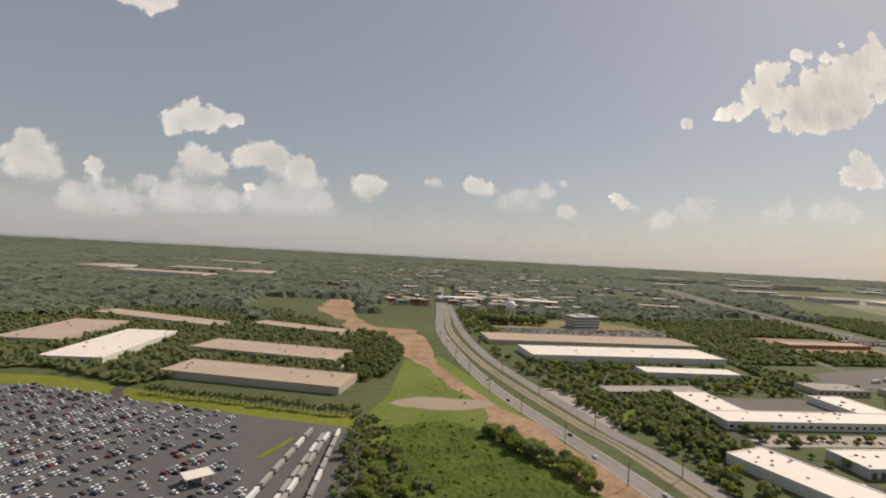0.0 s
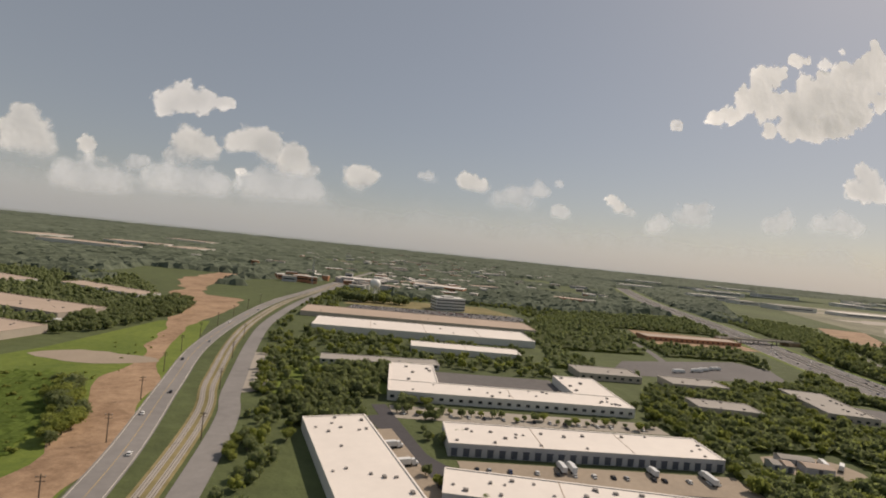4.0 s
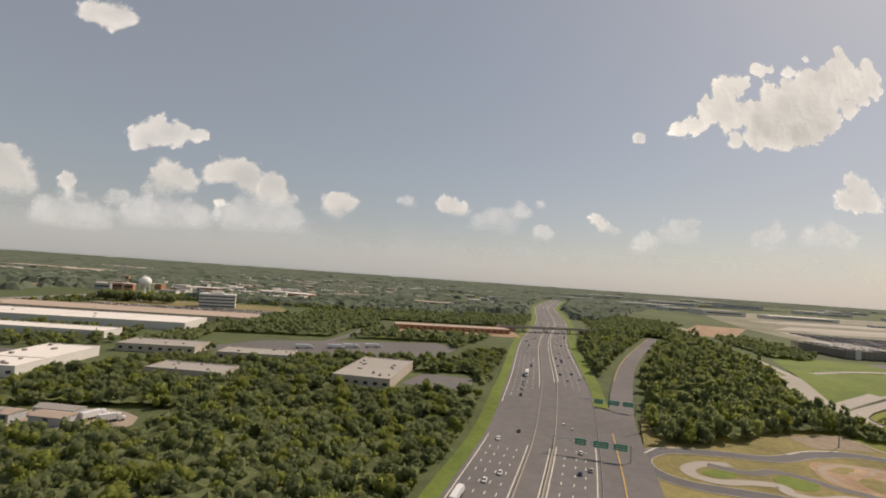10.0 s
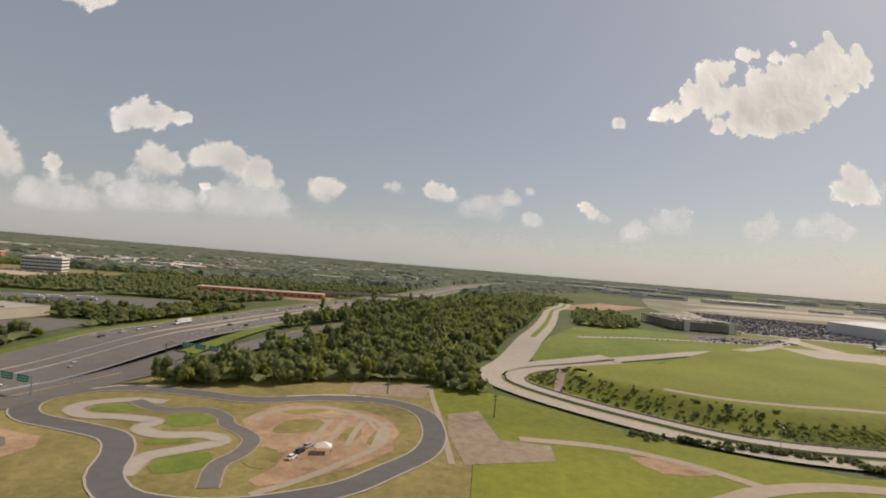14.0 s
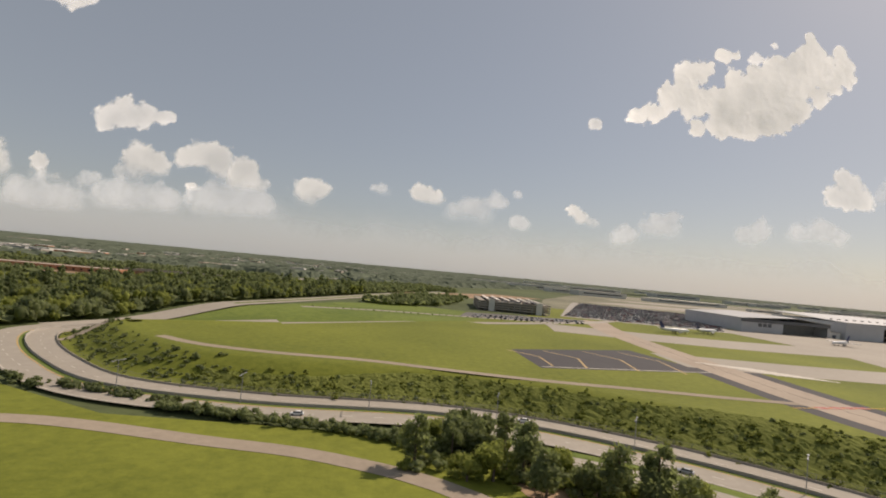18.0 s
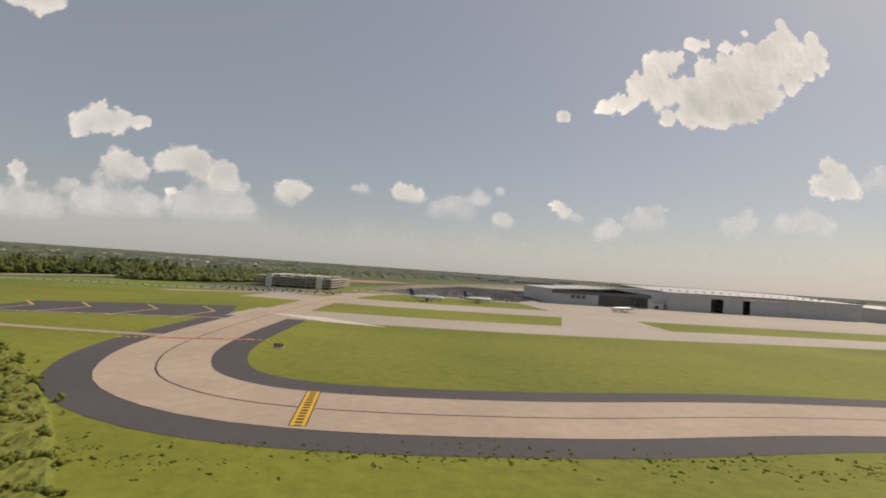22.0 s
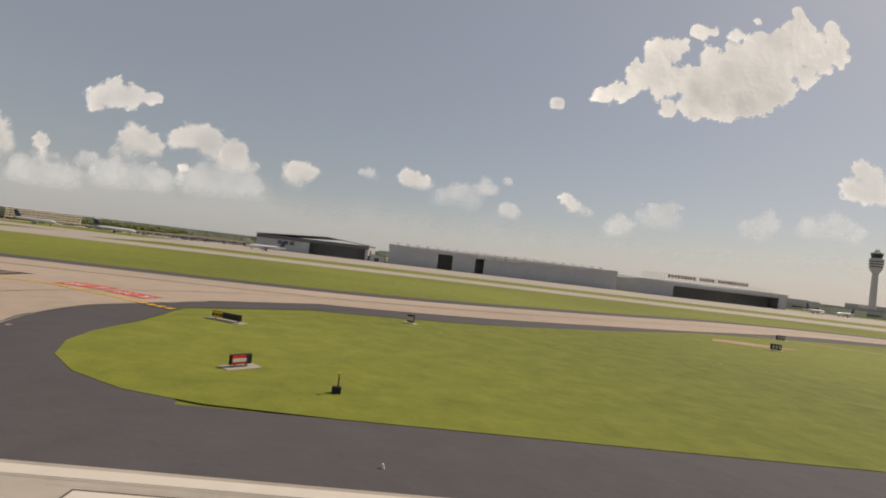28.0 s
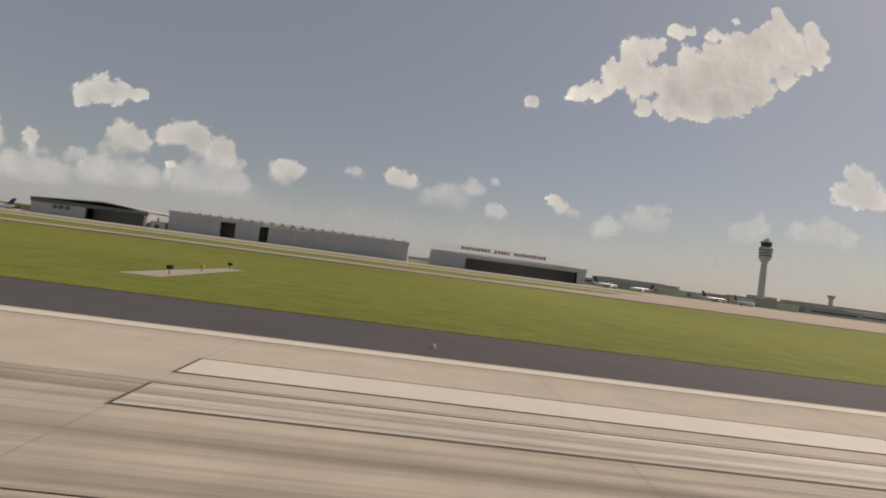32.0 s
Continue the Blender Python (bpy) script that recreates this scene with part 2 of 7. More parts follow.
def g(x, y):
    """The height of the ground."""
    yl = 150 + 55 * smoothstep(440, 540, x)
    low = smoothstep(345, 395, x) * smoothstep(yl + 55, yl, y)
    if x < 560:
        return -5.0 * low
    # the slope up to the airfield runs along the far side of the loop road
    d = ROAD_LINE - (x, y)
    i = int((d * d).sum(1).argmin())
    j = min(max(i, 1), len(ROAD_LINE) - 2)
    t = ROAD_LINE[j + 1] - ROAD_LINE[j - 1]
    side = (t[0] * -d[i][1] - t[1] * -d[i][0]) / np.hypot(*t)
    # side > 0: the near side of the road, where the ground stays low
    up = smoothstep(9, 24, -side)
    if x < 600 and y < 150:
        up = 0.0
    return -5.0 * low * (1 - up)


def gz(x, y):
    return g(x, y) if 340 < x < 900 and -400 < y < 270 else 0.0


def smooth_loop(pts, step=3.0):
    p = [np.array(q, float) for q in pts]
    n = len(p)
    out = []
    for i in range(n):
        a, b, c, d = p[i - 1], p[i], p[(i + 1) % n], p[(i + 2) % n]
        k = max(2, int(np.linalg.norm(c - b) / step))
        for j in range(k):
            u = j / k
            out.append(0.5 * (2 * b + (c - a) * u + (2 * a - 5 * b + 4 * c - d) * u * u + (3 * b - a - 3 * c + d) * u ** 3))
    return np.array(out)


def loop_ribbon(name, pts, width, mat, lift, label="", category="road", offset=0.0, parent=None):
    """A closed strip of even width, laid on the ground."""
    line = smooth_loop(pts)
    t = np.roll(line, -1, 0) - np.roll(line, 1, 0)
    nrm = np.stack([-t[:, 1], t[:, 0]], 1) / np.hypot(t[:, 0], t[:, 1])[:, None]
    verts, n = [], len(line)
    for p, q in zip(line, nrm):
        c = p + q * offset
        for s in (-0.5, 0.5):
            e = c + q * width * s
            verts.append((e[0], e[1], gz(*e) + lift))
    faces = [(2 * i, 2 * ((i + 1) % n), 2 * ((i + 1) % n) + 1, 2 * i + 1) for i in range(n)]
    ob = piece(name, mesh_of(name, verts, faces, mat), parent)
    if ob.data.polygons[0].normal.z < 0:
        ob.data.flip_normals()
    if parent is None:
        tagged(ob, label, category, "", "structure")
    return ob


def ribbon(name, pts, width, mat, lift=0.08, label="", category="road", kind="structure", parent=None, offset=0.0, step=4.0, skirt=0.0):
    """A strip of even width along a smooth line, laid on the ground."""
    line = curve_points(pts, step)
    t = np.gradient(line, axis=0)
    nrm = np.stack([-t[:, 1], t[:, 0]], 1) / np.hypot(t[:, 0], t[:, 1])[:, None]
    verts, faces = [], []
    for p, n in zip(line, nrm):
        c = p + n * offset
        z = gz(*c) + lift
        for s in (-0.5, 0.5):
            q = c + n * width * s
            verts.append((q[0], q[1], max(z, gz(*q) + lift)))
    for i in range(len(line) - 1):
        faces.append((2 * i, 2 * i + 2, 2 * i + 3, 2 * i + 1))
    ob = piece(name, mesh_of(name, verts, faces, mat), parent)
    me = ob.data
    if me.polygons[0].normal.z < 0:
        me.flip_normals()
    if parent is None:
        tagged(ob, label, category, "", kind)
    return ob


def area(name, pts, mat, lift=0.05, label="", category="ground", kind="structure", smooth=True, parent=None):
    """A level sheet with the given outline."""
    line = smooth_loop(pts, 5.0) if smooth else np.array(pts, float)
    if smooth and mat in (CLAY, GRAVEL, VERGE):
        # worn, uneven edges
        size = 0.05 * min(np.ptp(line[:, 0]), np.ptp(line[:, 1]))
        line = line + np.array([noise.noise_vector((p[0] / (6 * size), p[1] / (6 * size), 3))[:2] for p in line]) * size * 2.2
    bm = bmesh.new()
    f = bm.faces.new([bm.verts.new((p[0], p[1], 0)) for p in line])
    if sum(line[i - 1][0] * line[i][1] - line[i][0] * line[i - 1][1] for i in range(len(line))) < 0:
        f.normal_flip()
    f.normal_update()
    bmesh.ops.triangulate(bm, faces=bm.faces[:])
    heights = [gz(p[0], p[1]) for p in line]
    sloped = max(heights) - min(heights) > 0.5
    if sloped:
        for _ in range(4):
            long = [e for e in bm.edges if e.calc_length() > 7]
            if not long:
                break
            bmesh.ops.subdivide_edges(bm, edges=long, cuts=1)
            bmesh.ops.triangulate(bm, faces=bm.faces[:])
    for v in bm.verts:
        v.co.z = gz(v.co.x, v.co.y) + lift
    ob = part(name, bm, mat, parent)
    if parent is None:
        tagged(ob, label, category, "", kind)
    return ob


# ---- the ground sheet ----
def spread(lo, hi, a, b, step):
    """Grid lines that are dense from a to b and grow apart towards lo and hi."""
    out = list(np.arange(a, b + 0.1, step))
    s = step
    while out[-1] < hi:
        s *= 1.35
        out.append(min(hi, out[-1] + s))
    s = step
    while out[0] > lo:
        s *= 1.35
        out.insert(0, max(lo, out[0] - s))
    return out


gx, gy = spread(-9000, 9000, 340, 905, 5.0), spread(-6000, 7500, -160, 290, 5.0)


def sunk(x, y):
    """The wooded ground lies a little below the mown and paved sheets on the slopes."""
    return 0.5 * smoothstep(430, 446, x) * smoothstep(900, 870, x) * smoothstep(286, 265, y) * smoothstep(-156, -130, y)


gverts = [(x, y, gz(x, y) - sunk(x, y)) for y in gy for x in gx]
gfaces = [(j * len(gx) + i, j * len(gx) + i + 1, (j + 1) * len(gx) + i + 1, (j + 1) * len(gx) + i)
          for j in range(len(gy) - 1) for i in range(len(gx) - 1)]
tagged(piece("ground", mesh_of("ground", gverts, gfaces, WOODLAND, True)), "dark green wooded land that runs to the horizon", "ground", "", "structure")

# ---- open land ----
RT = np.gradient(ROAD_LINE, axis=0)
RN = np.stack([RT[:, 1], -RT[:, 0]], 1) / np.hypot(RT[:, 0], RT[:, 1])[:, None]
CREST = [tuple(p + n * 27) for p, n in zip(ROAD_LINE, RN)]
CREST = [c for c in CREST if -300 < c[1] < 235][::2]
area("airfield_grass", CREST + [(735, 262), (790, 330), (830, 440), (3200, 440), (3200, -300), (900, -300)], GRASS, 0.03,
     "sunlit mown grass of the airfield", "grass", smooth=False)
# the grass slope from the loop road up to the airfield
SL = curve_points([tuple(p) for p in ROAD_LINE[::2]], 2.5)
ST = np.gradient(SL, axis=0)
slope_v, SW = [], 16
for p, t in zip(SL, ST):
    n = np.array((t[1], -t[0])) / np.hypot(*t)
    for j in range(SW):
        q = p + n * (8.6 + 22 * j / (SW - 1))
        slope_v.append((q[0], q[1], gz(q[0], q[1]) + (0.06 if j < SW - 1 else -0.3)))
slope_f = [(i * SW + j, i * SW + j + 1, (i + 1) * SW + j + 1, (i + 1) * SW + j) for i in range(len(SL) - 1) for j in range(SW - 1)]
tagged(piece("grass_slope", mesh_of("grass_slope", slope_v, slope_f, GRASS, True)), "grass slope between loop road and airfield", "grass", "", "structure")
area("meadow", [(-40, 120), (-20, 178), (10, 212), (26, 248), (44, 330), (70, 340), (76, 300), (84, 250), (88, 202), (94, 160), (98, 100), (99, -150), (-60, -150)], MEADOW, 0.03,
     "bright green overgrown meadow beside the clay strip", "meadow", smooth=False)
area("bank_grass", [(-175, 290), (-136, 284), (-73, 252), (-25, 232), (12, 218), (16, 190), (7, 205), (-25, 217), (-73, 238), (-136, 268), (-175, 270)], GRASS, 0.05,
     "dry grass bank round the car park", "grass", smooth=False)
area("clay_strip", [(25, 462), (46, 462), (66, 449), (71, 400), (70, 355), (66, 300), (72, 265), (82, 228), (88, 196), (93.5, 164), (96.5, 140), (97.5, 100), (98, 20), (97, -140), (84, -140), (84, 40),
                    (83, 100), (81.5, 135), (79, 154), (74, 176), (70, 200), (70, 222), (68, 242), (61, 270), (57, 300), (46, 350), (36, 400)],
     CLAY, 0.07, "bare red clay cleared along the road", "clay")
area("clay_patch", [(-21, 582), (-12, 680), (12, 720), (18, 600), (20, 525), (48, 414), (30, 402), (12, 450), (0, 520)], CLAY, 0.06, "bare red clay clearing in the woods", "clay")
area("yard_lawn", [(128, 196), (176, 204), (196, 226), (196, 252), (150, 262), (126, 262)], MEADOW, 0.03, "green lawn between side road and warehouses", "grass", smooth=False)
area("side_lot", [(110, 262), (121, 262), (126, 200), (117, 196)], PALECON, 0.07, "pale worn lot beside the side road", "car park", smooth=False)
area("gravel_yard", [(27, 236), (41, 247), (74, 238), (71, 229), (50, 226), (38, 229)], GRAVEL, 0.09, "pale gravel patch in the meadow", "gravel")
area("low_field", [(640, 96), (690, 92), (735, 70), (775, 20), (800, -40), (830, -150), (400, -150), (440, 20), (500, 60), (580, 66), (596, 122)], GRASS, 0.04,
     "mown grass field below the airfield", "grass", smooth=False)
area("hill_grass", [(604, 214), (648, 212), (676, 206), (704, 226), (748, 262), (776, 318), (702, 337), (668, 318), (632, 262)], MEADOW, 0.022, "green grass hill beside the boulevard", "grass", smooth=False)
area("kart_field", [(428, 60), (446, 96), (466, 140), (486, 178), (553, 176), (556, 100), (548, 66), (500, 60), (450, 40)], DRYGRASS, 0.05,
     "olive grass round the kart track with dry patches", "grass", smooth=False)
area("field_grass", [(553.1, 176), (588, 140), (600, 124), (590, 66), (548.1, 66), (556.1, 100)], GRASS, 0.052, "mown grass beside the kart track", "grass", smooth=False)
area("kart_clay", [(509, 127), (517, 133), (527, 133.5), (536, 130), (542, 122), (541.5, 110), (537, 102), (530, 95), (523, 88), (516, 89), (519, 100), (515, 105), (513, 111), (509, 116)], CLAY, 0.09,
     "bare sandy clay inside the kart track", "clay")
area("sand_pad", [(531, 160), (556, 162), (551, 145), (530, 147)], EARTH, 0.1, "bare earth pad beside the kart track", "earth", smooth=False)
area("sand_bank", [(556, 131), (565, 135), (565, 113), (576, 110), (574, 101), (554, 98), (553.5, 116)], EARTH, 0.1, "bare earth slope beside the kart track", "earth", smooth=False)
ribbon("sand_edge", [(555, 159), (554, 148), (553, 124), (551.5, 98)], 1.4, GRAVEL, 0.125, "pale sandy strip along the kart track", "sand")
area("clay_bank", [(448, 84), (454, 99), (464, 110), (474, 106), (474, 95), (466, 85), (455, 80)], CLAY, 0.07, "bare clay bank round a pond", "clay")
POND = material("muddy_water", (0.16, 0.12, 0.07), 0.15, 0.2, 0.1, 0.05, spec=0.5)
area("pond", [(451, 88), (457, 100), (465, 107), (471, 102), (468, 92), (459, 84)], POND, 0.11, "small pond of muddy brown water", "water")

# ---- roads of the first stretch ----
MAINROAD = [(104, -160), (103, 60), (101, 131), (92, 200), (84, 267), (84, 350), (92, 455), (112, 560), (150, 760), (200, 1000)]
SIDEROAD = [(124, -160), (121, 131), (114, 200), (106, 285), (104, 354), (112, 455), (128, 560), (160, 760)]
RAILWAY = [(114, -160), (113, 131), (104, 210), (96, 283), (94, 354), (101, 455), (120, 560), (156, 760)]
ribbon("main_road", MAINROAD, 8.5, PALEROAD, 0.11, "two-lane grey asphalt road beside a railway", "road")
ribbon("centre_line", MAINROAD, 0.18, FADED, 0.125, "yellow centre line on the asphalt road", "road marking")
for side in (-3.7, 3.7):
    ribbon("edge_line", MAINROAD, 0.18, WHITE, 0.125, "white edge line on the asphalt road", "road marking", offset=side)
ribbon("side_road", SIDEROAD, 7.0, PALEROAD, 0.12, "pale worn side road beside the warehouses", "road")
ribbon("rail_bed", RAILWAY, 6.5, VERGE, 0.08, "dry grass and gravel bed of the railway", "railway")
for k in (-1.9, -1.1, 1.1, 1.9):
    ribbon("rail", RAILWAY, 0.16, BARK, 0.2, "rusty brown rail of a double track", "rail", offset=k)
for k in (-1.5, 1.5):
    ribbon("ballast", RAILWAY, 1.7, ROOFGREY, 0.14, "grey ballast strip under the rails", "ballast", offset=k)
CARPARK = [(-175, 268), (-136, 268), (-73, 238), (-25, 217), (7, 205), (12, 181), (0, 100), (-300, 100), (-260, 268)]
area("car_park", CARPARK, LOTGREY, 0.07, "dark asphalt of a huge car park", "car park", smooth=False)
ribbon("yard_road", [(-92, 244), (-98, 262), (-90, 285), (-80, 305), (-105, 330)], 5, ASPHALT, 0.09, "dark asphalt yard road", "road")
ribbon("dock_lane", [(166, 178), (184, 134), (230, 124), (266, 119)], 7, ASPHALT, 0.09, "dark asphalt lane between the warehouses", "road")
ribbon("dock_lane", [(168, 190), (174, 160), (180, 132), (187, 100), (196, 50), (205, -40)], 5.5, ASPHALT, 0.1, "dark asphalt lane beside the warehouse docks", "road")
area("dock_apron", [(188, 142), (273, 135), (273, 121), (188, 129)], GRAVEL, 0.11, "pale pinkish concrete dock apron", "apron", smooth=False)
area("dock_apron", [(163, 164), (171, 165.5), (184, 107), (176, 105)], GRAVEL, 0.115, "pale pinkish concrete dock apron", "apron", smooth=False)
area("inner_yard", [(194, 204), (252, 200), (256, 240), (197, 244)], ROADWAY, 0.09, "dark asphalt yard in the warehouse's bend", "yard", smooth=False)
area("front_yard", [(172, 190), (275, 181), (275, 169), (172, 176)], PALECON, 0.08, "pale worn car park in front of the warehouse", "yard", smooth=False)
area("hut_yard", [(296, 138), (318, 132), (326, 140), (320, 152), (298, 152)], GRAVEL, 0.08, "pale gravel yard among the trees", "yard")
area("flat_yard", [(398, 200), (425, 192), (430, 214), (410, 222)], ROADWAY, 0.09, "grey asphalt yard beside the flat building", "yard", smooth=False)
area("mid_yard", [(300, 262), (420, 262), (440, 300), (430, 322), (330, 300)], ROADWAY, 0.08, "grey asphalt truck yard among trees", "yard", smooth=False)
area("office_lot", [(150, 445), (330, 440), (320, 480), (160, 480)], ROADWAY, 0.08, "grey asphalt office car park", "car park", smooth=False)
area("office_lawn", [(150, 482), (320, 482), (300, 540), (170, 540)], VERGE, 0.07, "dry lawn round the office building", "grass", smooth=False)
area("red_ground", [(400, 375), (505, 378), (512, 440), (425, 455)], CLAY, 0.07, "orange cleared building ground", "clay", smooth=False)
ribbon("wood_road", [(330, 250), (352, 280), (372, 330), (385, 380)], 5, ROADWAY, 0.1, "narrow grey road through the trees", "road")

# ---- motorway ----
MOTORWAY = [(330, -80), (372, 15), (414, 100), (455, 192), (514, 355), (589, 535), (660, 740), (720, 900), (900, 1300)]
ribbon("motorway", MOTORWAY, 34, ROADWAY, 0.14, "wide grey motorway with many lanes", "motorway")
ribbon("motorway_verge", MOTORWAY, 4.5, MEADOW, 0.06, "green grass verge of the motorway", "verge", offset=19.0)
ribbon("motorway_verge", MOTORWAY[3:], 6, MEADOW, 0.06, "green grass verge between motorway and slip road", "verge", offset=-20.5)
ribbon("motorway_shoulder", MOTORWAY[:4], 9, ROADWAY, 0.12, "grey worn hard shoulder of the motorway", "shoulder", offset=-20.0)
for off in (-16, -4.9, -3.2, 3.2, 15.8):
    ribbon("edge_line", MOTORWAY, 0.3, WHITE, 0.16, "white edge line on the motorway", "road marking", offset=off)


def dashes(name, line, offsets, every, length, width, mat, lift, label):
    """Broken lane lines: many short strips."""
    pts = curve_points(line, 1.0)
    t = np.gradient(pts, axis=0)
    t /= np.hypot(t[:, 0], t[:, 1])[:, None]
    s = np.concatenate([[0], np.cumsum(np.hypot(*np.diff(pts, axis=0).T))])
    verts, faces = [], []
    for off in offsets:
        d = 0.0
        while d + length < s[-1]:
            quad = []
            for dd in (d, d + length):
                i = min(len(pts) - 1, int(np.searchsorted(s, dd)))
                n = np.array((-t[i][1], t[i][0]))
                for w in (-width / 2, width / 2):
                    q = pts[i] + n * (off + w)
                    quad.append((q[0], q[1], max(gz(*(pts[i])), gz(*q)) + lift))
            k = len(verts)
            verts += quad
            faces.append((k, k + 1, k + 3, k + 2))
            d += every
    ob = piece(name, mesh_of(name, verts, faces, mat))
    if ob.data.polygons[0].normal.z < 0:
        ob.data.flip_normals()
    return tagged(ob, label, "road marking", "", "stuff")


dashes("lane_dashes", MOTORWAY, (-13.2, -10.6, -7.6, 5.8, 8.4, 11.0, 13.4), 6.5, 1.8, 0.25, WHITE, 0.165, "broken white lane lines on the motorway")


def barrier(name, line, off, h, w, mat, label, category="barrier", step=6.0):
    """A low wall along a smooth line."""
    pts = curve_points(line, step)
    t = np.gradient(pts, axis=0)
    nrm = np.stack([-t[:, 1], t[:, 0]], 1) / np.hypot(t[:, 0], t[:, 1])[:, None]
    verts, faces = [], []
    for p, n in zip(pts, nrm):
        c = p + n * off
        z = max(gz(*p), gz(*c))
        for s, u in ((-0.5, 0), (-0.2, h), (0.2, h), (0.5, 0)):
            q = c + n * w * s
            verts.append((q[0], q[1], z + u + 0.05))
    for i in range(len(pts) - 1):
        for k in range(3):
            faces.append((4 * i + k, 4 * i + k + 1, 4 * i + k + 5, 4 * i + k + 4))
    ob = piece(name, mesh_of(name, verts, faces, mat))
    return tagged(ob, label, category, "", "structure")


barrier("median_barrier", MOTORWAY, -4.0, 0.6, 0.5, PALECON, "pale concrete median barrier of the motorway")
barrier("median_barrier", MOTORWAY, 2.2, 0.6, 0.4, PALECON, "pale concrete barrier between the carriageways")
barrier("guard_rail", MOTORWAY, -17.2, 0.4, 0.2, STEEL, "grey steel guard rail beside the motorway")
RAMP = [(405, 20), (449, 112), (480, 180), (520, 250), (560, 310), (600, 365), (640, 420)]
ribbon("ramp_road", RAMP, 9, ROADWAY, 0.17, "pale concrete slip road", "road")
ribbon("edge_line", RAMP, 0.25, YELLOW, 0.19, "yellow edge line on the slip road", "road marking", offset=4.0)
BOULEVARD = [(581, 184), (598, 214), (620, 256), (648, 316), (676, 382), (704, 450), (735, 505), (766, 572)]
ribbon("boulevard", BOULEVARD, 13, PALECON, 0.16, "wide pale boulevard between trees", "road")
ribbon("boulevard_median", BOULEVARD[2:], 3.0, MEADOW, 0.19, "planted green median of the boulevard", "median")

# ---- the loop road in its cutting ----
LOOP = ROAD_IN
ribbon("slip_lane", LOOP[:6], 6, PALECON, 0.125, "pale concrete slip lane beside the loop road", "road", offset=13.6)
ribbon("road_verge", LOOP[:6], 2.6, MEADOW, 0.14, "grassy strip between loop road and slip lane", "verge", offset=9.4)
ribbon("loop_road", LOOP, 7, PALECON, 0.12, "pale concrete lanes of the loop road", "road", offset=-4.2)
ribbon("loop_road", LOOP, 7.5, PALECON, 0.13, "pale grey lanes of the loop road", "road", offset=4.2)
ribbon("road_median", LOOP, 1.2, MEADOW, 0.16, "grassy strip between the lanes of the loop road", "median")
barrier("road_barrier", LOOP, -0.75, 0.7, 0.35, ROOFGREY, "dark concrete barrier between the loop road's lanes")
barrier("road_barrier", LOOP, -7.9, 0.5, 0.3, PALECON, "pale concrete edge barrier of the loop road")
dashes("lane_dashes", LOOP, (4.2, -4.2), 6.5, 1.8, 0.18, WHITE, 0.15, "broken white lane lines on the loop road")
ribbon("edge_line", LOOP, 0.18, YELLOW, 0.15, "yellow edge line on the loop road", "road marking", offset=0.9)
ribbon("edge_line", LOOP, 0.18, WHITE, 0.15, "white edge line on the loop road", "road marking", offset=7.4)
ribbon("far_lane", [(797, 114), (775, 116), (752, 119.5), (729, 122.5), (706, 128), (684, 134), (662, 136), (642, 141), (628, 150)], 3.2, GRAVEL, 0.09,
       "pale gravel perimeter track above the loop road", "track")
ribbon("far_lane", [(597, 160), (604, 174), (617, 190), (632, 204)], 3.0, GRAVEL, 0.12, "pale gravel track that leaves the loop road", "track", step=2.0)
ribbon("dirt_track", [(540, 62), (594, 82), (612, 89), (633, 91), (660, 85), (680, 80), (700, 68), (720, 40), (735, -40), (740, -150)], 4.2, GRAVEL, 0.1, "pale gravel track through the field", "track")
ribbon("dirt_track_arm", [(613, 90), (604, 101), (590, 110), (570, 114)], 3.2, GRAVEL, 0.115, "pale gravel arm of the field track", "track")
ribbon("clay_edge", [(700, 60), (722, 34), (738, -40)], 3.0, CLAY, 0.08, "bare clay along the field track", "clay", offset=-5)
area("clay_patch", [(703, 84), (714, 80), (726, 68), (738, 50), (748, 20), (738, 18), (726, 44), (712, 64)], CLAY, 0.085, "bare clay between field track and trees", "clay")
area("clay_patch", [(595, 96), (606, 96), (603, 103), (592, 105)], CLAY, 0.08, "bare clay patch in the field", "clay")
KART = [(460, 127), (463, 137), (474, 143), (490, 141), (506, 137), (522, 141), (539, 141), (549, 132), (550.5, 117), (547, 104), (539, 94.5), (530, 86), (514, 80), (500, 82), (493, 90),
        (490.5, 100), (486, 108), (476, 113), (465, 118)]
loop_ribbon("kart_track", KART, 5.0, LOTGREY, 0.13, "dark asphalt kart track loop", "race track")
for k in (-2.7, 2.7):
    loop_ribbon("track_kerb", KART, 0.4, PALECON, 0.15, "pale concrete kerb of the kart track", "kerb", offset=k)
PALELANE = [(487, 132), (479, 132.5), (472, 129), (470.5, 124), (475, 120), (483, 119.5), (490, 117.5), (489, 113), (494, 109.5), (503, 110), (506.5, 106.5), (501, 102), (496, 98), (495.5, 90)]
ribbon("kart_infield", PALELANE, 3.4, PALECON, 0.12, "pale grey inner lane of the kart track", "race track", step=1.0)
GREYLANE = [(480, 132), (488, 126), (497, 127), (503, 122), (505, 117), (509, 113), (512, 108), (511.5, 101), (509, 95), (510, 86)]
ribbon("kart_infield", GREYLANE, 3.2, ROADWAY, 0.125, "grey inner lane of the kart track", "race track", step=1.0)
for line_, edge in ((PALELANE, 1.9), (PALELANE, -1.9), (GREYLANE, 1.8), (GREYLANE, -1.8)):
    ribbon("lane_edge", line_, 0.3, GRAVEL, 0.123, "pale worn edge of the inner kart lane", "kerb", offset=edge, step=1.0)
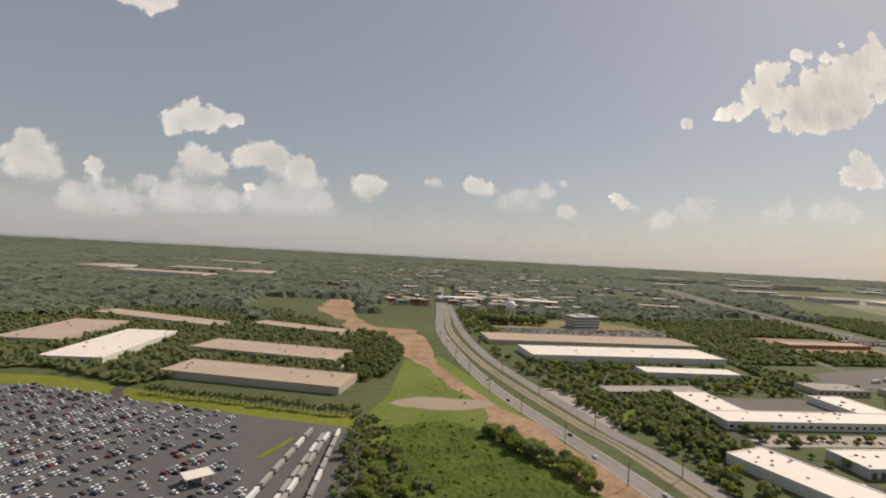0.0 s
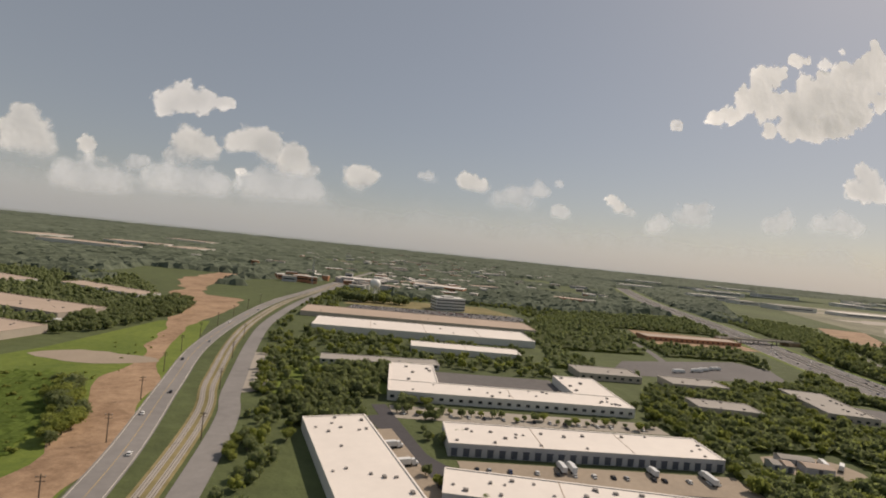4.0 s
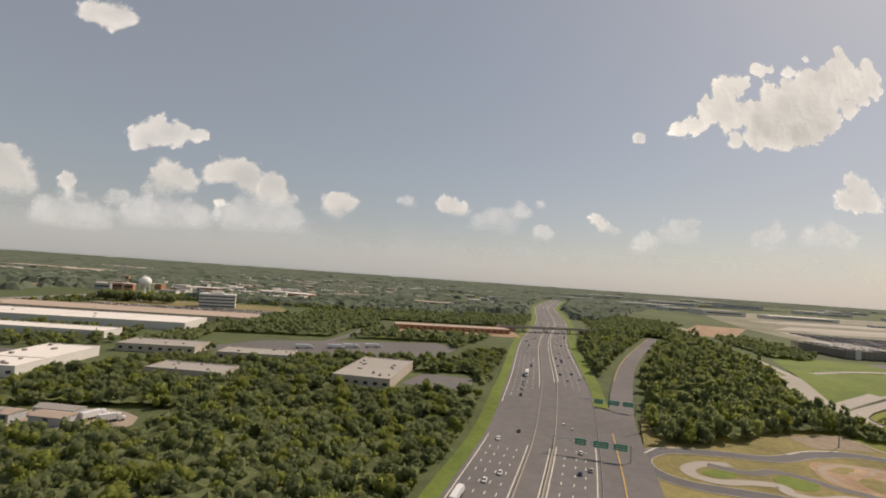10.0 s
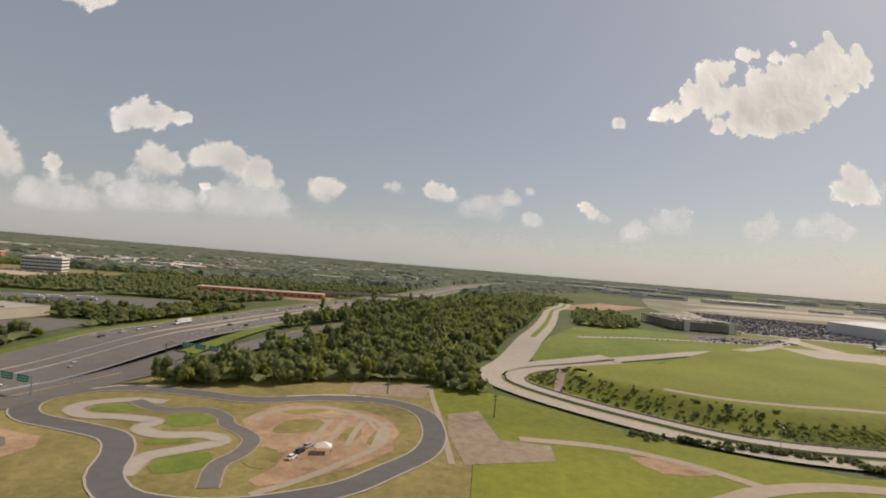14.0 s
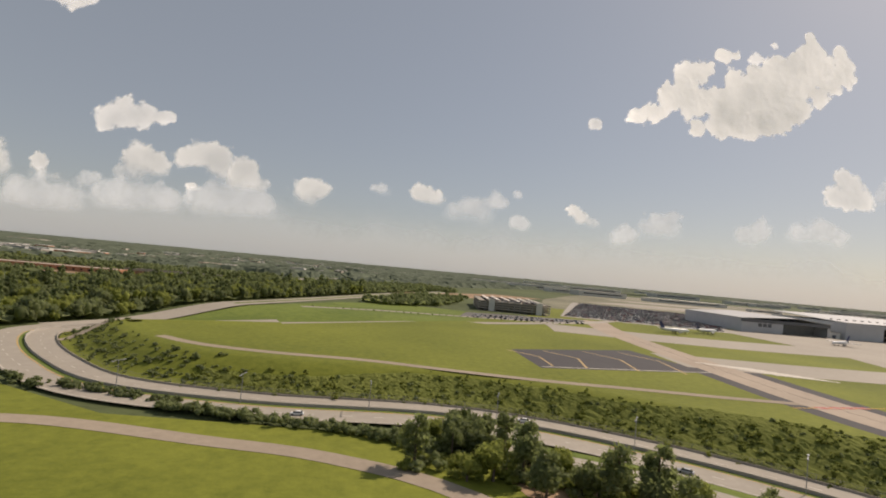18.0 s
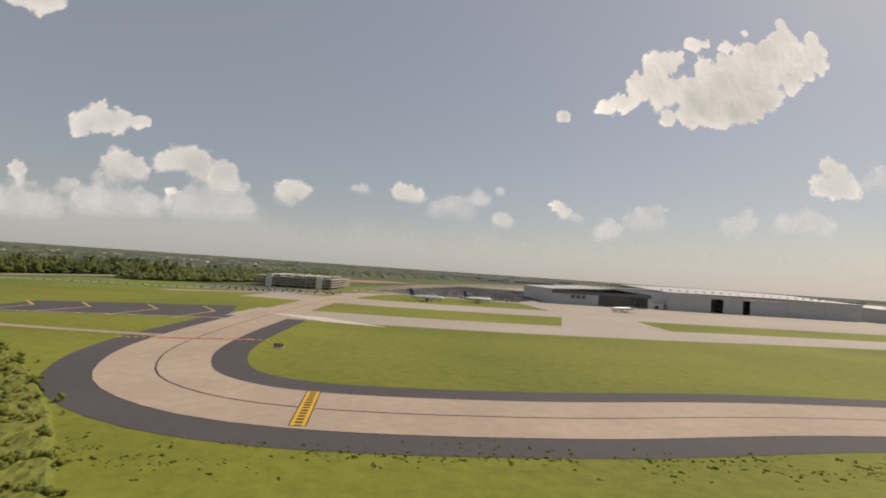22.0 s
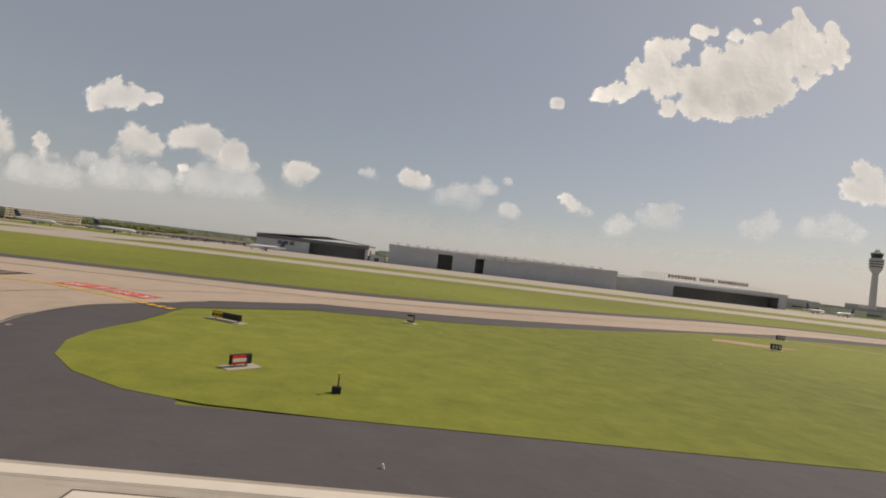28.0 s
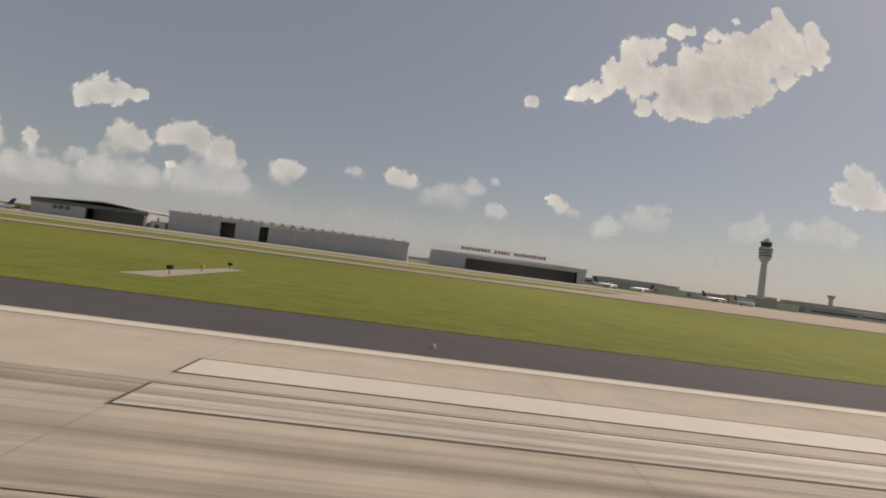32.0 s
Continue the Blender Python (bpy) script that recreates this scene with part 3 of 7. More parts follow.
ribbon("kart_dirt_lane", [(510, 120), (512, 127), (519, 132), (527, 131.5), (534, 127), (539, 119), (538, 108), (531, 98), (524, 90), (517, 84)], 1.8, GRAVEL, 0.12, "sandy lane inside the kart track", "race track", step=1.5)
ribbon("kart_dirt_lane", [(521, 127), (526, 125), (530, 128), (535, 124), (537, 117)], 1.0, GRAVEL, 0.118, "sandy lane inside the kart track", "race track", step=1.0)
for x in (525, 528.5, 532.5, 538):
    ribbon("sand_stripe", [(x - 1.5, 106), (x, 115), (x + 2.0, 123)], 1.3, GRAVEL, 0.122, "pale sandy stripe inside the kart track", "sand")
for lawn in ([(474, 126.5), (481, 128.5), (485, 126), (480, 122.5), (475, 123)], [(492, 122.5), (500, 124), (502, 118), (497, 114.5), (492, 116.5)], [(493.5, 104), (501, 106), (499, 108), (493.5, 107)],
             [(498, 97), (506, 101), (507, 94), (500, 91)], [(515, 128), (522, 131), (526, 130), (519, 126)], [(515, 113), (517, 121), (524, 123), (526, 116), (520, 113)],
             [(512.5, 97), (512.5, 104), (518, 103), (517, 94)], [(529, 110), (531, 118), (534, 117), (533, 110)], [(535, 108), (537, 116), (539, 115), (538, 107)]):
    area("kart_lawn", lawn, MEADOW if lawn[0][0] < 510 else DRYGRASS, 0.11, "small lawn inside the kart track", "grass")
for x0, y0, x1, y1 in ((466, 140.5, 480, 145.2), (514, 141, 536, 144.5)):
    ribbon("block_kerb", [(x0, y0), ((x0 + x1) / 2, max(y0, y1)), (x1, y1)], 0.5, WHITE, 0.2, "white kerb blocks round the kart track's bend", "kerb", step=2.0)

# ---- airfield pavement ----
TAXI = [(836, 330), (816, 260), (804, 165), (800, 112), (803, 86), (812, 71), (829, 63), (860, 62), (900, 66), (960, 65), (1010, 64), (1060, 66), (1100, 81),
        (1150, 103), (1220, 108), (1400, 108), (1700, 108), (2600, 108)]
ribbon("taxiway_shoulder", TAXI[2:], 27, ASPHALT, 0.06, "dark asphalt taxiway shoulder", "taxiway")
ribbon("taxiway", TAXI, 15.5, CONCRETE, 0.10, "pinkish concrete taxiway", "taxiway")
ribbon("taxi_line", TAXI[1:], 0.25, BLACK, 0.12, "thin dark centre line of the taxiway", "marking")
ribbon("parallel_taxiway", [(794, 175), (860, 168), (920, 168), (1037, 176), (1300, 178), (2600, 178)], 30, PALECON, 0.085, "pale concrete parallel taxiway", "taxiway")
ribbon("apron_taxiway", [(780, 262), (860, 245), (940, 245), (1060, 248), (1300, 250), (2600, 250)], 40, PALECON, 0.092, "pale concrete taxiway by the hangars", "taxiway")
area("taxi_link", [(905, 180), (925, 232), (960, 232), (950, 180)], PALECON, 0.097, "pale concrete link between the taxiways", "taxiway", smooth=False)
area("exit_taxiway", [(1228, 114.5), (1270, 135), (1330, 240), (1470, 240), (1430, 114.5)], CONCRETE, 0.101, "pinkish concrete exit taxiway towards the apron", "taxiway", smooth=False)
area("apron", [(930, 264), (2600, 266), (2600, 360), (930, 352)], PALECON, 0.098, "pale concrete apron before the hangars", "apron", smooth=False)
area("car_lot", [(820, 350), (930, 320), (950, 352), (1120, 520), (930, 600), (850, 420)], ROOFGREY, 0.08, "grey asphalt lot full of cars", "car park", smooth=False)
area("flat_lot", [(735, 285), (820, 300), (835, 330), (745, 318)], ROADWAY, 0.08, "grey asphalt lot with parked cars", "car park", smooth=False)
ribbon("lot_road", [(646, 221), (672, 230), (700, 240), (730, 250), (760, 266), (795, 290), (825, 312), (860, 350), (888, 405), (905, 480)], 7, PALECON, 0.12, "pale concrete access road", "road")
ribbon("lot_road", [(650, 268), (690, 280), (735, 284), (800, 292)], 5, PALECON, 0.125, "pale concrete access road along a car lot", "road")
area("runway", [(1012, -30), (1012, 14), (1121, 14), (1121, -30)], OLDSLAB, 0.10, "grey-tan older concrete at the runway's start", "runway", smooth=False)
area("runway", [(1121, -30), (1121, 14), (3200, 14), (3200, -30)], RUNWAY, 0.10, "pinkish concrete runway with tyre marks", "runway", smooth=False)
area("runway_shoulder", [(1044, 14.02), (1044, 19.6), (3200, 19.6), (3200, 14.02)], ASPHALT, 0.08, "dark asphalt runway shoulder", "runway", smooth=False)
area("blast_pad", [(734, 140), (734, 172), (788, 192), (795, 151)], ASPHALT, 0.07, "black asphalt pad before a runway end", "blast pad", smooth=False)
# the two entries between taxiway and runway
area("entry_shoulder", [(970, 52), (966, 40), (962, -30), (1060, -30), (1056, 20), (1047, 28), (1046, 44), (1060, 56), (1030, 62), (990, 60)], ASPHALT, 0.075,
     "dark asphalt between the runway entries", "taxiway", smooth=False)
area("entry", [(974, 62), (976, 44), (976, 10), (968, -30), (1012, -30), (1012, 14), (1000, 17.4), (995, 24), (992.5, 30), (992, 38), (996, 50), (1000, 60)], CONCRETE, 0.104,
     "pinkish concrete runway entry", "taxiway", smooth=False)
area("entry", [(1026, 60), (1024, 40), (1023, 14.1), (1052, 14.1), (1044, 24), (1040.5, 33), (1040.5, 40), (1046, 50), (1058, 60)], CONCRETE, 0.106,
     "pinkish concrete runway entry", "taxiway", smooth=False)
area("island_grass", [(1009, 18.5), (1003, 21.8), (998.3, 28.7), (997.5, 36), (1001, 45), (1010, 50), (1019.5, 52), (1018.5, 42), (1017.5, 28), (1017, 19.8)], GRASS, 0.095,
     "mown grass island between the runway entries", "grass")
area("island_grass", [(1046.5, 34), (1046.3, 31), (1046.8, 28), (1048.2, 25), (1050.5, 22.6), (1053.5, 20.8), (1057, 19.9), (1062, 19.65), (3200, 19.65), (3200, 93), (1220, 93), (1150, 88), (1110, 75),
                      (1090, 63), (1076, 56), (1064, 51), (1056, 47.5), (1051, 44), (1048, 40), (1046.9, 37)], GRASS, 0.09,
     "long mown grass strip beside the runway", "grass", smooth=False)


# ---- warehouses ----
def rotated(x, y, deg):
    a = radians(deg)
    return x * math.cos(a) - y * math.sin(a), x * math.sin(a) + y * math.cos(a)


BUILT = []  # centre, half sizes and yaw of what stands on the ground, to keep trees off it
rng = random.Random(4)
UNIT_BM = boxes((-0.7, -0.5, 0, 0.7, 0.5, 0.62), bevel=0.06)
box(UNIT_BM, -0.3, -0.62, 0.1, 0.3, -0.5, 0.5)
UNIT_ME = bpy.data.meshes.new("roof_unit")
UNIT_BM.to_mesh(UNIT_ME)
UNIT_BM.free()
UNIT_ME.materials.append(UNITGREY)
DOCK_ME = bpy.data.meshes.new("dock_door")
dbm = boxes((-0.9, -0.16, 0.2, 0.9, 0.0, 2.3))
box(dbm, -1.05, -0.3, 2.3, 1.05, 0.0, 2.5)
dbm.to_mesh(DOCK_ME)
dbm.free()
DOCK_ME.materials.append(DOORGREY)
PANE_ME = bpy.data.meshes.new("window")
pbm = boxes((-0.8, -0.08, 0.0, 0.8, 0.0, 1.1))
pbm.to_mesh(PANE_ME)
pbm.free()
PANE_ME.materials.append(GLASS)


def shell(w, x0, y0, x1, y1, h, roof, wall):
    """Four walls with a coping, and a roof slab a little below the coping."""
    for a in ((x0, y0, x1, y0 + 0.4), (x0, y1 - 0.4, x1, y1), (x0, y0 + 0.4, x0 + 0.4, y1 - 0.4), (x1 - 0.4, y0 + 0.4, x1, y1 - 0.4)):
        part("wall", boxes((a[0], a[1], -0.6, a[2], a[3], h)), wall, w)
    part("roof", boxes((x0 + 0.4, y0 + 0.4, h - 0.5, x1 - 0.4, y1 - 0.4, h - 0.12)), roof, w)
    for a in ((x0 - 0.08, y0 - 0.08, x1 + 0.08, y0 + 0.45), (x0 - 0.08, y1 - 0.45, x1 + 0.08, y1 + 0.08),
              (x0 - 0.08, y0 + 0.45, x0 + 0.45, y1 - 0.45), (x1 - 0.45, y0 + 0.45, x1 + 0.08, y1 - 0.45)):
        part("coping", boxes((a[0], a[1], h, a[2], a[3], h + 0.12)), roof, w)


def warehouse(cx, cy, length, depth, yaw, h, roof, wall, label, units=0, docks="", seams=0, windows=0, wings=()):
    cy, h = cy * 1.02, h * 0.7
    w = thing("warehouse", pose(cx, cy, gz(cx, cy), 0, 0, yaw), label, "warehouse")
    L, D = length / 2, depth / 2
    shell(w, -L, -D, L, D, h, roof, wall)
    BUILT.append((cx, cy, L, D, yaw))
    for x0, y0, x1, y1 in wings:
        shell(w, x0, y0, x1, y1, h - 0.02, roof, wall)
        mx, my = rotated((x0 + x1) / 2, (y0 + y1) / 2, yaw)
        BUILT.append((cx + mx, cy + my, (x1 - x0) / 2, (y1 - y0) / 2, yaw))
    for k in range(units):
        piece("roof_unit", UNIT_ME, w, "", pose(rng.uniform(-L + 2, L - 2), rng.uniform(-D + 2, D - 2), h - 0.12, 0, 0, rng.choice((0, 90, 0))) @ Matrix.Scale(rng.uniform(0.5, 0.95), 4))
    for x0, y0, x1, y1 in wings:
        for k in range(5):
            piece("roof_unit", UNIT_ME, w, "", pose(rng.uniform(x0 + 2, x1 - 2), rng.uniform(y0 + 2, y1 - 2), h - 0.12))
    for k in range(1, seams + 1):
        x = -L + length * k / (seams + 1)
        part("roof_seam", boxes((x - 0.1, -D + 0.5, h - 0.12, x + 0.1, D - 0.5, h - 0.04)), ROOFTAN, w)
    n = int(length / 3.6)
    for side in docks:
        for k in range(n):
            x = -L + (k + 0.5) * length / n
            m = pose(x, -D, 0) if side == "n" else pose(x, D, 0, 0, 0, 180)
            piece("dock_door", DOCK_ME, w, "", m)
    for k in range(windows):
        x = -L + (k + 0.5) * length / windows
        piece("window", PANE_ME, w, "", pose(x, -D, 1.2))
    return w


W1 = "long low warehouse with a white membrane roof and grey walls"
warehouse(159, 133, 60, 20, 103, 5.5, ROOFWHITE, WALLWHITE, "white-roofed warehouse with a row of dark dock doors", 16, "n", 0)
warehouse(230, 148, 87, 18, -4.5, 5.5, ROOFWHITE, WALLGREY, "long white-roofed warehouse with dark dock doors along it", 20, "n", 2)
warehouse(223, 110, 88, 14, -13, 5.5, ROOFWHITE, WALLGREY, "long white-roofed warehouse with many roof units", 34, "s", 2)
warehouse(222, 195.5, 100, 16, -5, 5.5, ROOFWHITE, WALLWHITE, "angular white-roofed warehouse round an asphalt yard", 18, "", 1, 26,
          wings=((-50, 8, -29, 40), (30, 8, 50, 38)))
warehouse(207, 338, 147, 36, -3, 6.5, ROOFWHITE, WALLWHITE, "very large warehouse with a white roof", 6, "", 3)
warehouse(224, 286, 64, 16, -6, 5, ROOFWHITE, WALLWHITE, W1, 0, "", 1)
warehouse(212, 397, 182, 38, -4, 5, ROOFTAN, WALLTAN, "very long warehouse with a tan gravel roof", 4, "", 3)
warehouse(172, 248, 58, 12, 0, 3.6, ROOFGREY, WALLGREY, "low grey building with a dark strip of windows", 2, "", 0, 16)
warehouse(-40, 335, 96, 32, -21, 5.5, ROOFTAN, WALLTAN, "long warehouse with a tan gravel roof", 8, "n", 1)
warehouse(-38, 274, 96, 28, -20, 5.5, ROOFTAN, WALLTAN, "long tan-roofed warehouse behind a row of pines", 8, "", 1)
warehouse(-136, 349, 34, 92, -7, 5.5, ROOFWHITE, WALLWHITE, "white warehouse with a row of dark openings", 10, "", 0, 8)
warehouse(-186, 395, 40, 84, -7, 5.5, ROOFTAN, WALLTAN, "tan-roofed warehouse among trees", 6)
warehouse(-149, 464, 125, 24, -29, 5, ROOFTAN, WALLWHITE, "long tan-roofed warehouse among trees", 5, "", 1, 20)
warehouse(-30, 429, 84, 20, -29, 5, ROOFTAN, WALLWHITE, "long tan-roofed warehouse among trees", 4, "", 1, 14)
warehouse(293, 249, 34, 18, -5, 5, ROOFGREY, WALLTAN, "low grey-roofed industrial building among trees", 3, "", 0, 8)
warehouse(337, 236, 31, 16, -6, 5, ROOFGREY, WALLTAN, "low grey-roofed industrial building among trees", 3, "", 0, 8)
warehouse(322, 196, 28, 14, -12, 5, ROOFGREY, WALLTAN, "low grey-roofed industrial building among trees", 5)
warehouse(389, 208, 22, 43, -17, 5.5, ROOFGREY, WALLTAN, "square grey flat-roofed building beside the motorway", 14, "", 0, 6)
warehouse(455, 398, 92, 18, 0, 5, ROOFTAN, REDWOOD, "long orange brick building under construction", 0, "", 2, 18)
for cx, cy, l, d, yw in ((-326, 1640, 150, 60, -25), (-322, 1022, 175, 50, -17), (-306, 1200, 120, 60, -5), (-186, 1150, 60, 90, -20), (-480, 1160, 60, 100, -20)):
    warehouse(cx, cy, l, d, yw, 9, ROOFTAN, WALLWHITE, "distant long warehouse above the woods", 0)

# ---- huts in the wood ----
for cx, cy, l, d, roof in ((306, 147, 11, 4.5, ROOFGREY), (308, 140.5, 9, 5, ROOFTAN), (298, 142, 2.6, 5, ROOFTAN), (294, 143, 2.6, 5, ROOFGREY)):
    h = thing("shed", pose(cx, cy, gz(cx, cy), 0, 0, -14), "low metal shed with a pale gabled roof among trees", "shed", "sheds in the wood")
    part("wall", boxes((-l / 2, -d / 2, -0.3, l / 2, d / 2, 2.2)), WALLGREY, h)
    bm = bmesh.new()
    vs = [bm.verts.new(p) for p in ((-l / 2 - .2, -d / 2 - .2, 2.2), (l / 2 + .2, -d / 2 - .2, 2.2), (l / 2 + .2, d / 2 + .2, 2.2), (-l / 2 - .2, d / 2 + .2, 2.2), (-l / 2 - .2, 0, 2.9), (l / 2 + .2, 0, 2.9))]
    for f in ((0, 1, 5, 4), (2, 3, 4, 5), (0, 4, 3), (1, 2, 5), (3, 2, 1, 0)):
        bm.faces.new([vs[i] for i in f])
    part("roof", bm, roof, h)
    part("door", boxes((-0.7, -d / 2 - 0.06, 0, 0.7, -d / 2, 1.8)), DOORGREY, h)
    BUILT.append((cx, cy, l / 2, d / 2, -14))

# ---- water tower ----
TOWERWHITE = material("white_tank_paint", (0.78, 0.77, 0.73), 0.5, 0.06, 0.3, 0.08)
wt = thing("water_tower", pose(180, 518, 0), "white ball-shaped water tower on a slender stem", "water tower")
bm = bmesh.new()
bmesh.ops.create_uvsphere(bm, u_segments=28, v_segments=14, radius=5.6)
for v in bm.verts:
    v.co.z = v.co.z * 0.9 + 18.0
for f in bm.faces:
    f.smooth = True
part("tank", bm, TOWERWHITE, wt)
part("stem", tube(bmesh.new(), 0, 0, -0.5, 13.5, 1.6, 1.0, 16), TOWERWHITE, wt)
for k in range(6):
    a = k * math.pi / 3
    part("leg", tube(bmesh.new(), 4.9 * math.cos(a), 4.9 * math.sin(a), -0.5, 17, 0.26, 0.22, 6), TOWERWHITE, wt)
BUILT.append((180, 518, 9, 9, 0))


# ---- office block with bands of windows ----
def office(cx, cy, l, d, yaw, floors, wall, label, fh=2.4):
    o = thing("office_building", pose(cx, cy, 0, 0, 0, yaw), label, "office building")
    h = floors * fh
    part("core", boxes((-l / 2 + 0.3, -d / 2 + 0.3, -0.3, l / 2 - 0.3, d / 2 - 0.3, h)), GLASS, o)
    for k in range(floors + 1):
        part("floor_band", boxes((-l / 2, -d / 2, k * fh - 0.85, l / 2, d / 2, k * fh + 0.8)), wall, o)
    n = int(l / 2.6)
    for k in range(n + 1):
        x = -l / 2 + 0.12 + (l - 0.24) * k / n
        part("mullion", boxes((x - 0.14, -d / 2 - 0.03, 0, x + 0.14, -d / 2 + 0.28, h)), wall, o)
    part("roof_house", boxes((-l * 0.2, -d * 0.2, h + 0.8, l * 0.15, d * 0.25, h + 2.2)), wall, o)
    BUILT.append((cx, cy, l / 2, d / 2, yaw))
    return o


office(252, 496, 30, 18, 10, 4, WALLWHITE, "four-storey beige office block with window bands", 2.9)

# ---- multi-storey car park ----
GX, GY, GYAW, GL, GD, GH = 788, 374, -8, 25, 31, 1.6
gar = thing("parking_garage", pose(GX, GY, 0, 0, 0, GYAW), "grey open multi-storey car park full of cars", "parking garage")
for k in range(5):
    part("deck", boxes((-GL, -GD, k * GH - 0.1, GL, GD, k * GH + 0.1)), PALECON, gar)
    if k:
        for a in ((-GL - 0.1, -GD - 0.1, GL + 0.1, -GD + 0.15), (-GL - 0.1, GD - 0.15, GL + 0.1, GD + 0.1), (-GL - 0.1, -GD + 0.15, -GL + 0.15, GD - 0.15), (GL - 0.15, -GD + 0.15, GL + 0.1, GD - 0.15)):
            part("parapet", boxes((a[0], a[1], k * GH - 0.15, a[2], a[3], k * GH + 0.55)), WALLTAN, gar)
for k in range(13):
    for y in (-GD + 0.3, -10, 10, GD - 0.3):
        x = -GL + 0.6 + k * (2 * GL - 1.2) / 12
        part("column", boxes((x - 0.2, y - 0.2, -0.2, x + 0.2, y + 0.2, 4 * GH - 0.1)), WALLGREY, gar)
for k in range(6):
    x = -18 + k * 7.2
    part("sun_shade", boxes((x - 1.0, -GD + 3, 4 * GH + 1.5, x + 1.0, GD - 3, 4 * GH + 1.62)), ROOFWHITE, gar)
    for y in (-20, 0, 20):
        part("shade_post", boxes((x - 0.1, y - 0.1, 4 * GH + 0.1, x + 0.1, y + 0.1, 4 * GH + 1.5)), STEEL, gar)
for x in (-16, 17):
    part("stair_tower", boxes((x - 2, -GD - 1.2, -0.2, x + 2, -GD - 0.11, 4 * GH + 2.0)), WALLWHITE, gar)
BUILT.append((GX, GY, GL + 2, GD + 2, GYAW))

# ---- hangars ----
HANGARGREY = material("pale_grey_cladding", (0.47, 0.475, 0.485), 0.6, 0.1, 0.2, 0.05)
HANGARROOF = material("grey_metal_roof", (0.44, 0.44, 0.44), 0.6, 0.12, 0.3, 0.04)
HANGARDARK = material("dark_grey_cladding", (0.13, 0.135, 0.145), 0.6, 0.12, 0.2, 0.05)
# interior grey raised so that the open bays look veiled by haze
SHADE = material("haze_lifted_interior", (0.34, 0.34, 0.33), 0.9, 0.2, 0.3, 0.05)


def hangar(x0, x1, y0, y1, h, wall, fascia, label, openings, rise=1.5, crest=0.5, back=0.0):
    """A shed with sliding doors across its front; openings are stretches where the doors stand open."""
    w = thing("hangar", pose(x0, y0, 0), label, "hangar")
    L, D = x1 - x0, y1 - y0
    edge = sorted([(a - x0, b - x0) for a, b in openings])
    at = 0.0
    spans = []
    for a, b in edge:
        spans.append((at, a))
        at = b
    spans.append((at, L))
    n = 0
    for a, b in spans:
        if b - a < 0.5:
            continue
        k = max(1, int((b - a) / 14))
        for i in range(k):
            u, v = a + (b - a) * i / k, a + (b - a) * (i + 1) / k
            part("door_leaf", boxes((u + 0.05, 0.05 * (i % 2), 0, v - 0.05, 0.5 + 0.05 * (i % 2), h - 2.4)), wall, w)
    part("back_wall", boxes((0, D - 0.4, 0, L, D, h)), SHADE, w)
    for x in (0, L - 0.4):
        part("side_wall", boxes((x, 0.6, 0, x + 0.4, D - 0.4, h)), wall, w)
    part("floor_slab", boxes((0.4, 0.6, 0, L - 0.4, D - 0.4, 0.16)), PALECON, w)
    for a, b in edge:
        part("door_jamb", boxes((a - 0.5, 0.6, 0, a, 1.6, h - 2.4)), wall, w)
        part("inner_wall", boxes((a - 3, 14, 0, b + 3, 14.4, h - 2.5)), SHADE, w)
    part("fascia", boxes((-0.3, -0.4, h - 2.4, L + 0.3, 0.59, h)), fascia, w)
    bm = bmesh.new()
    c = L * crest
    prof = ((-0.6, h), (c, h + rise), (L + 0.6, h), (L + 0.6, h + 0.5), (c, h + rise + 0.5), (-0.6, h + 0.5))
    a = [bm.verts.new((x, -0.8, z)) for x, z in prof]
    b = [bm.verts.new((x, D + 0.5, z + back)) for x, z in prof]
    for i in range(6):
        bm.faces.new((a[i], a[(i + 1) % 6], b[(i + 1) % 6], b[i]))
    bm.faces.new((a[5], a[4], a[1], a[0]))
    bm.faces.new((a[4], a[3], a[2], a[1]))
    bm.faces.new((b[0], b[1], b[4], b[5]))
    bm.faces.new((b[1], b[2], b[3], b[4]))
    part("roof", bm, HANGARROOF, w)
    BUILT.append(((x0 + x1) / 2, (y0 + y1) / 2, L / 2, D / 2, 0))
    return w


hg1 = hangar(962, 1037, 350, 420, 10.0, HANGARGREY, HANGARDARK, "grey hangar with a dark roof edge and an open bay", ((997, 1035),), 2.6, 0.62)
for k in range(3):
    part("wall_panel", boxes((14 + 4 * k, -0.12, 4.5, 17 + 4 * k, 0.04, 7.0)), HANGARDARK, hg1)
hg2 = hangar(1051, 1212, 350, 425, 12.8, HANGARGREY, HANGARGREY, "long pale grey hangar with two narrow open bays", ((1085, 1095), (1111, 1117)), 0.6, 0.5, 3.2)
for k in range(15):
    # a company's name over the doors, drawn as plain bars
    if k not in (5, 9):
        part("sign_bar", boxes((62 + k * 2.0, -0.75, 10.8, 63.4 + k * 2.0, -0.4, 12.0)), ROOFWHITE, hg2)
for k in range(22):
    part("roof_vent", boxes((4 + k * 7.2, 18, 13.4, 6.2 + k * 7.2, 19, 15.2)), ROOFWHITE, hg2)
hg3 = hangar(1229, 1336, 346, 410, 10.2, HANGARGREY, HANGARGREY, "grey hangar with a lattice sign frame on its roof", ((1252, 1330),), 0.4, 0.5, 1.5)
SIGNRED = material("red_sign_letters", (0.34, 0.2, 0.18), 0.6, 0.15, 1, 0.1)
sf = thing("roof_sign", pose(1229, 347.5, 10.7), "long lattice sign frame with plain red and grey bars", "sign")
for k in range(37):
    part("post", boxes((k * 2.7 - 0.08, 0, 0, k * 2.7 + 0.08, 0.16, 5.2 if k < 30 else 3.4)), HANGARGREY, sf)
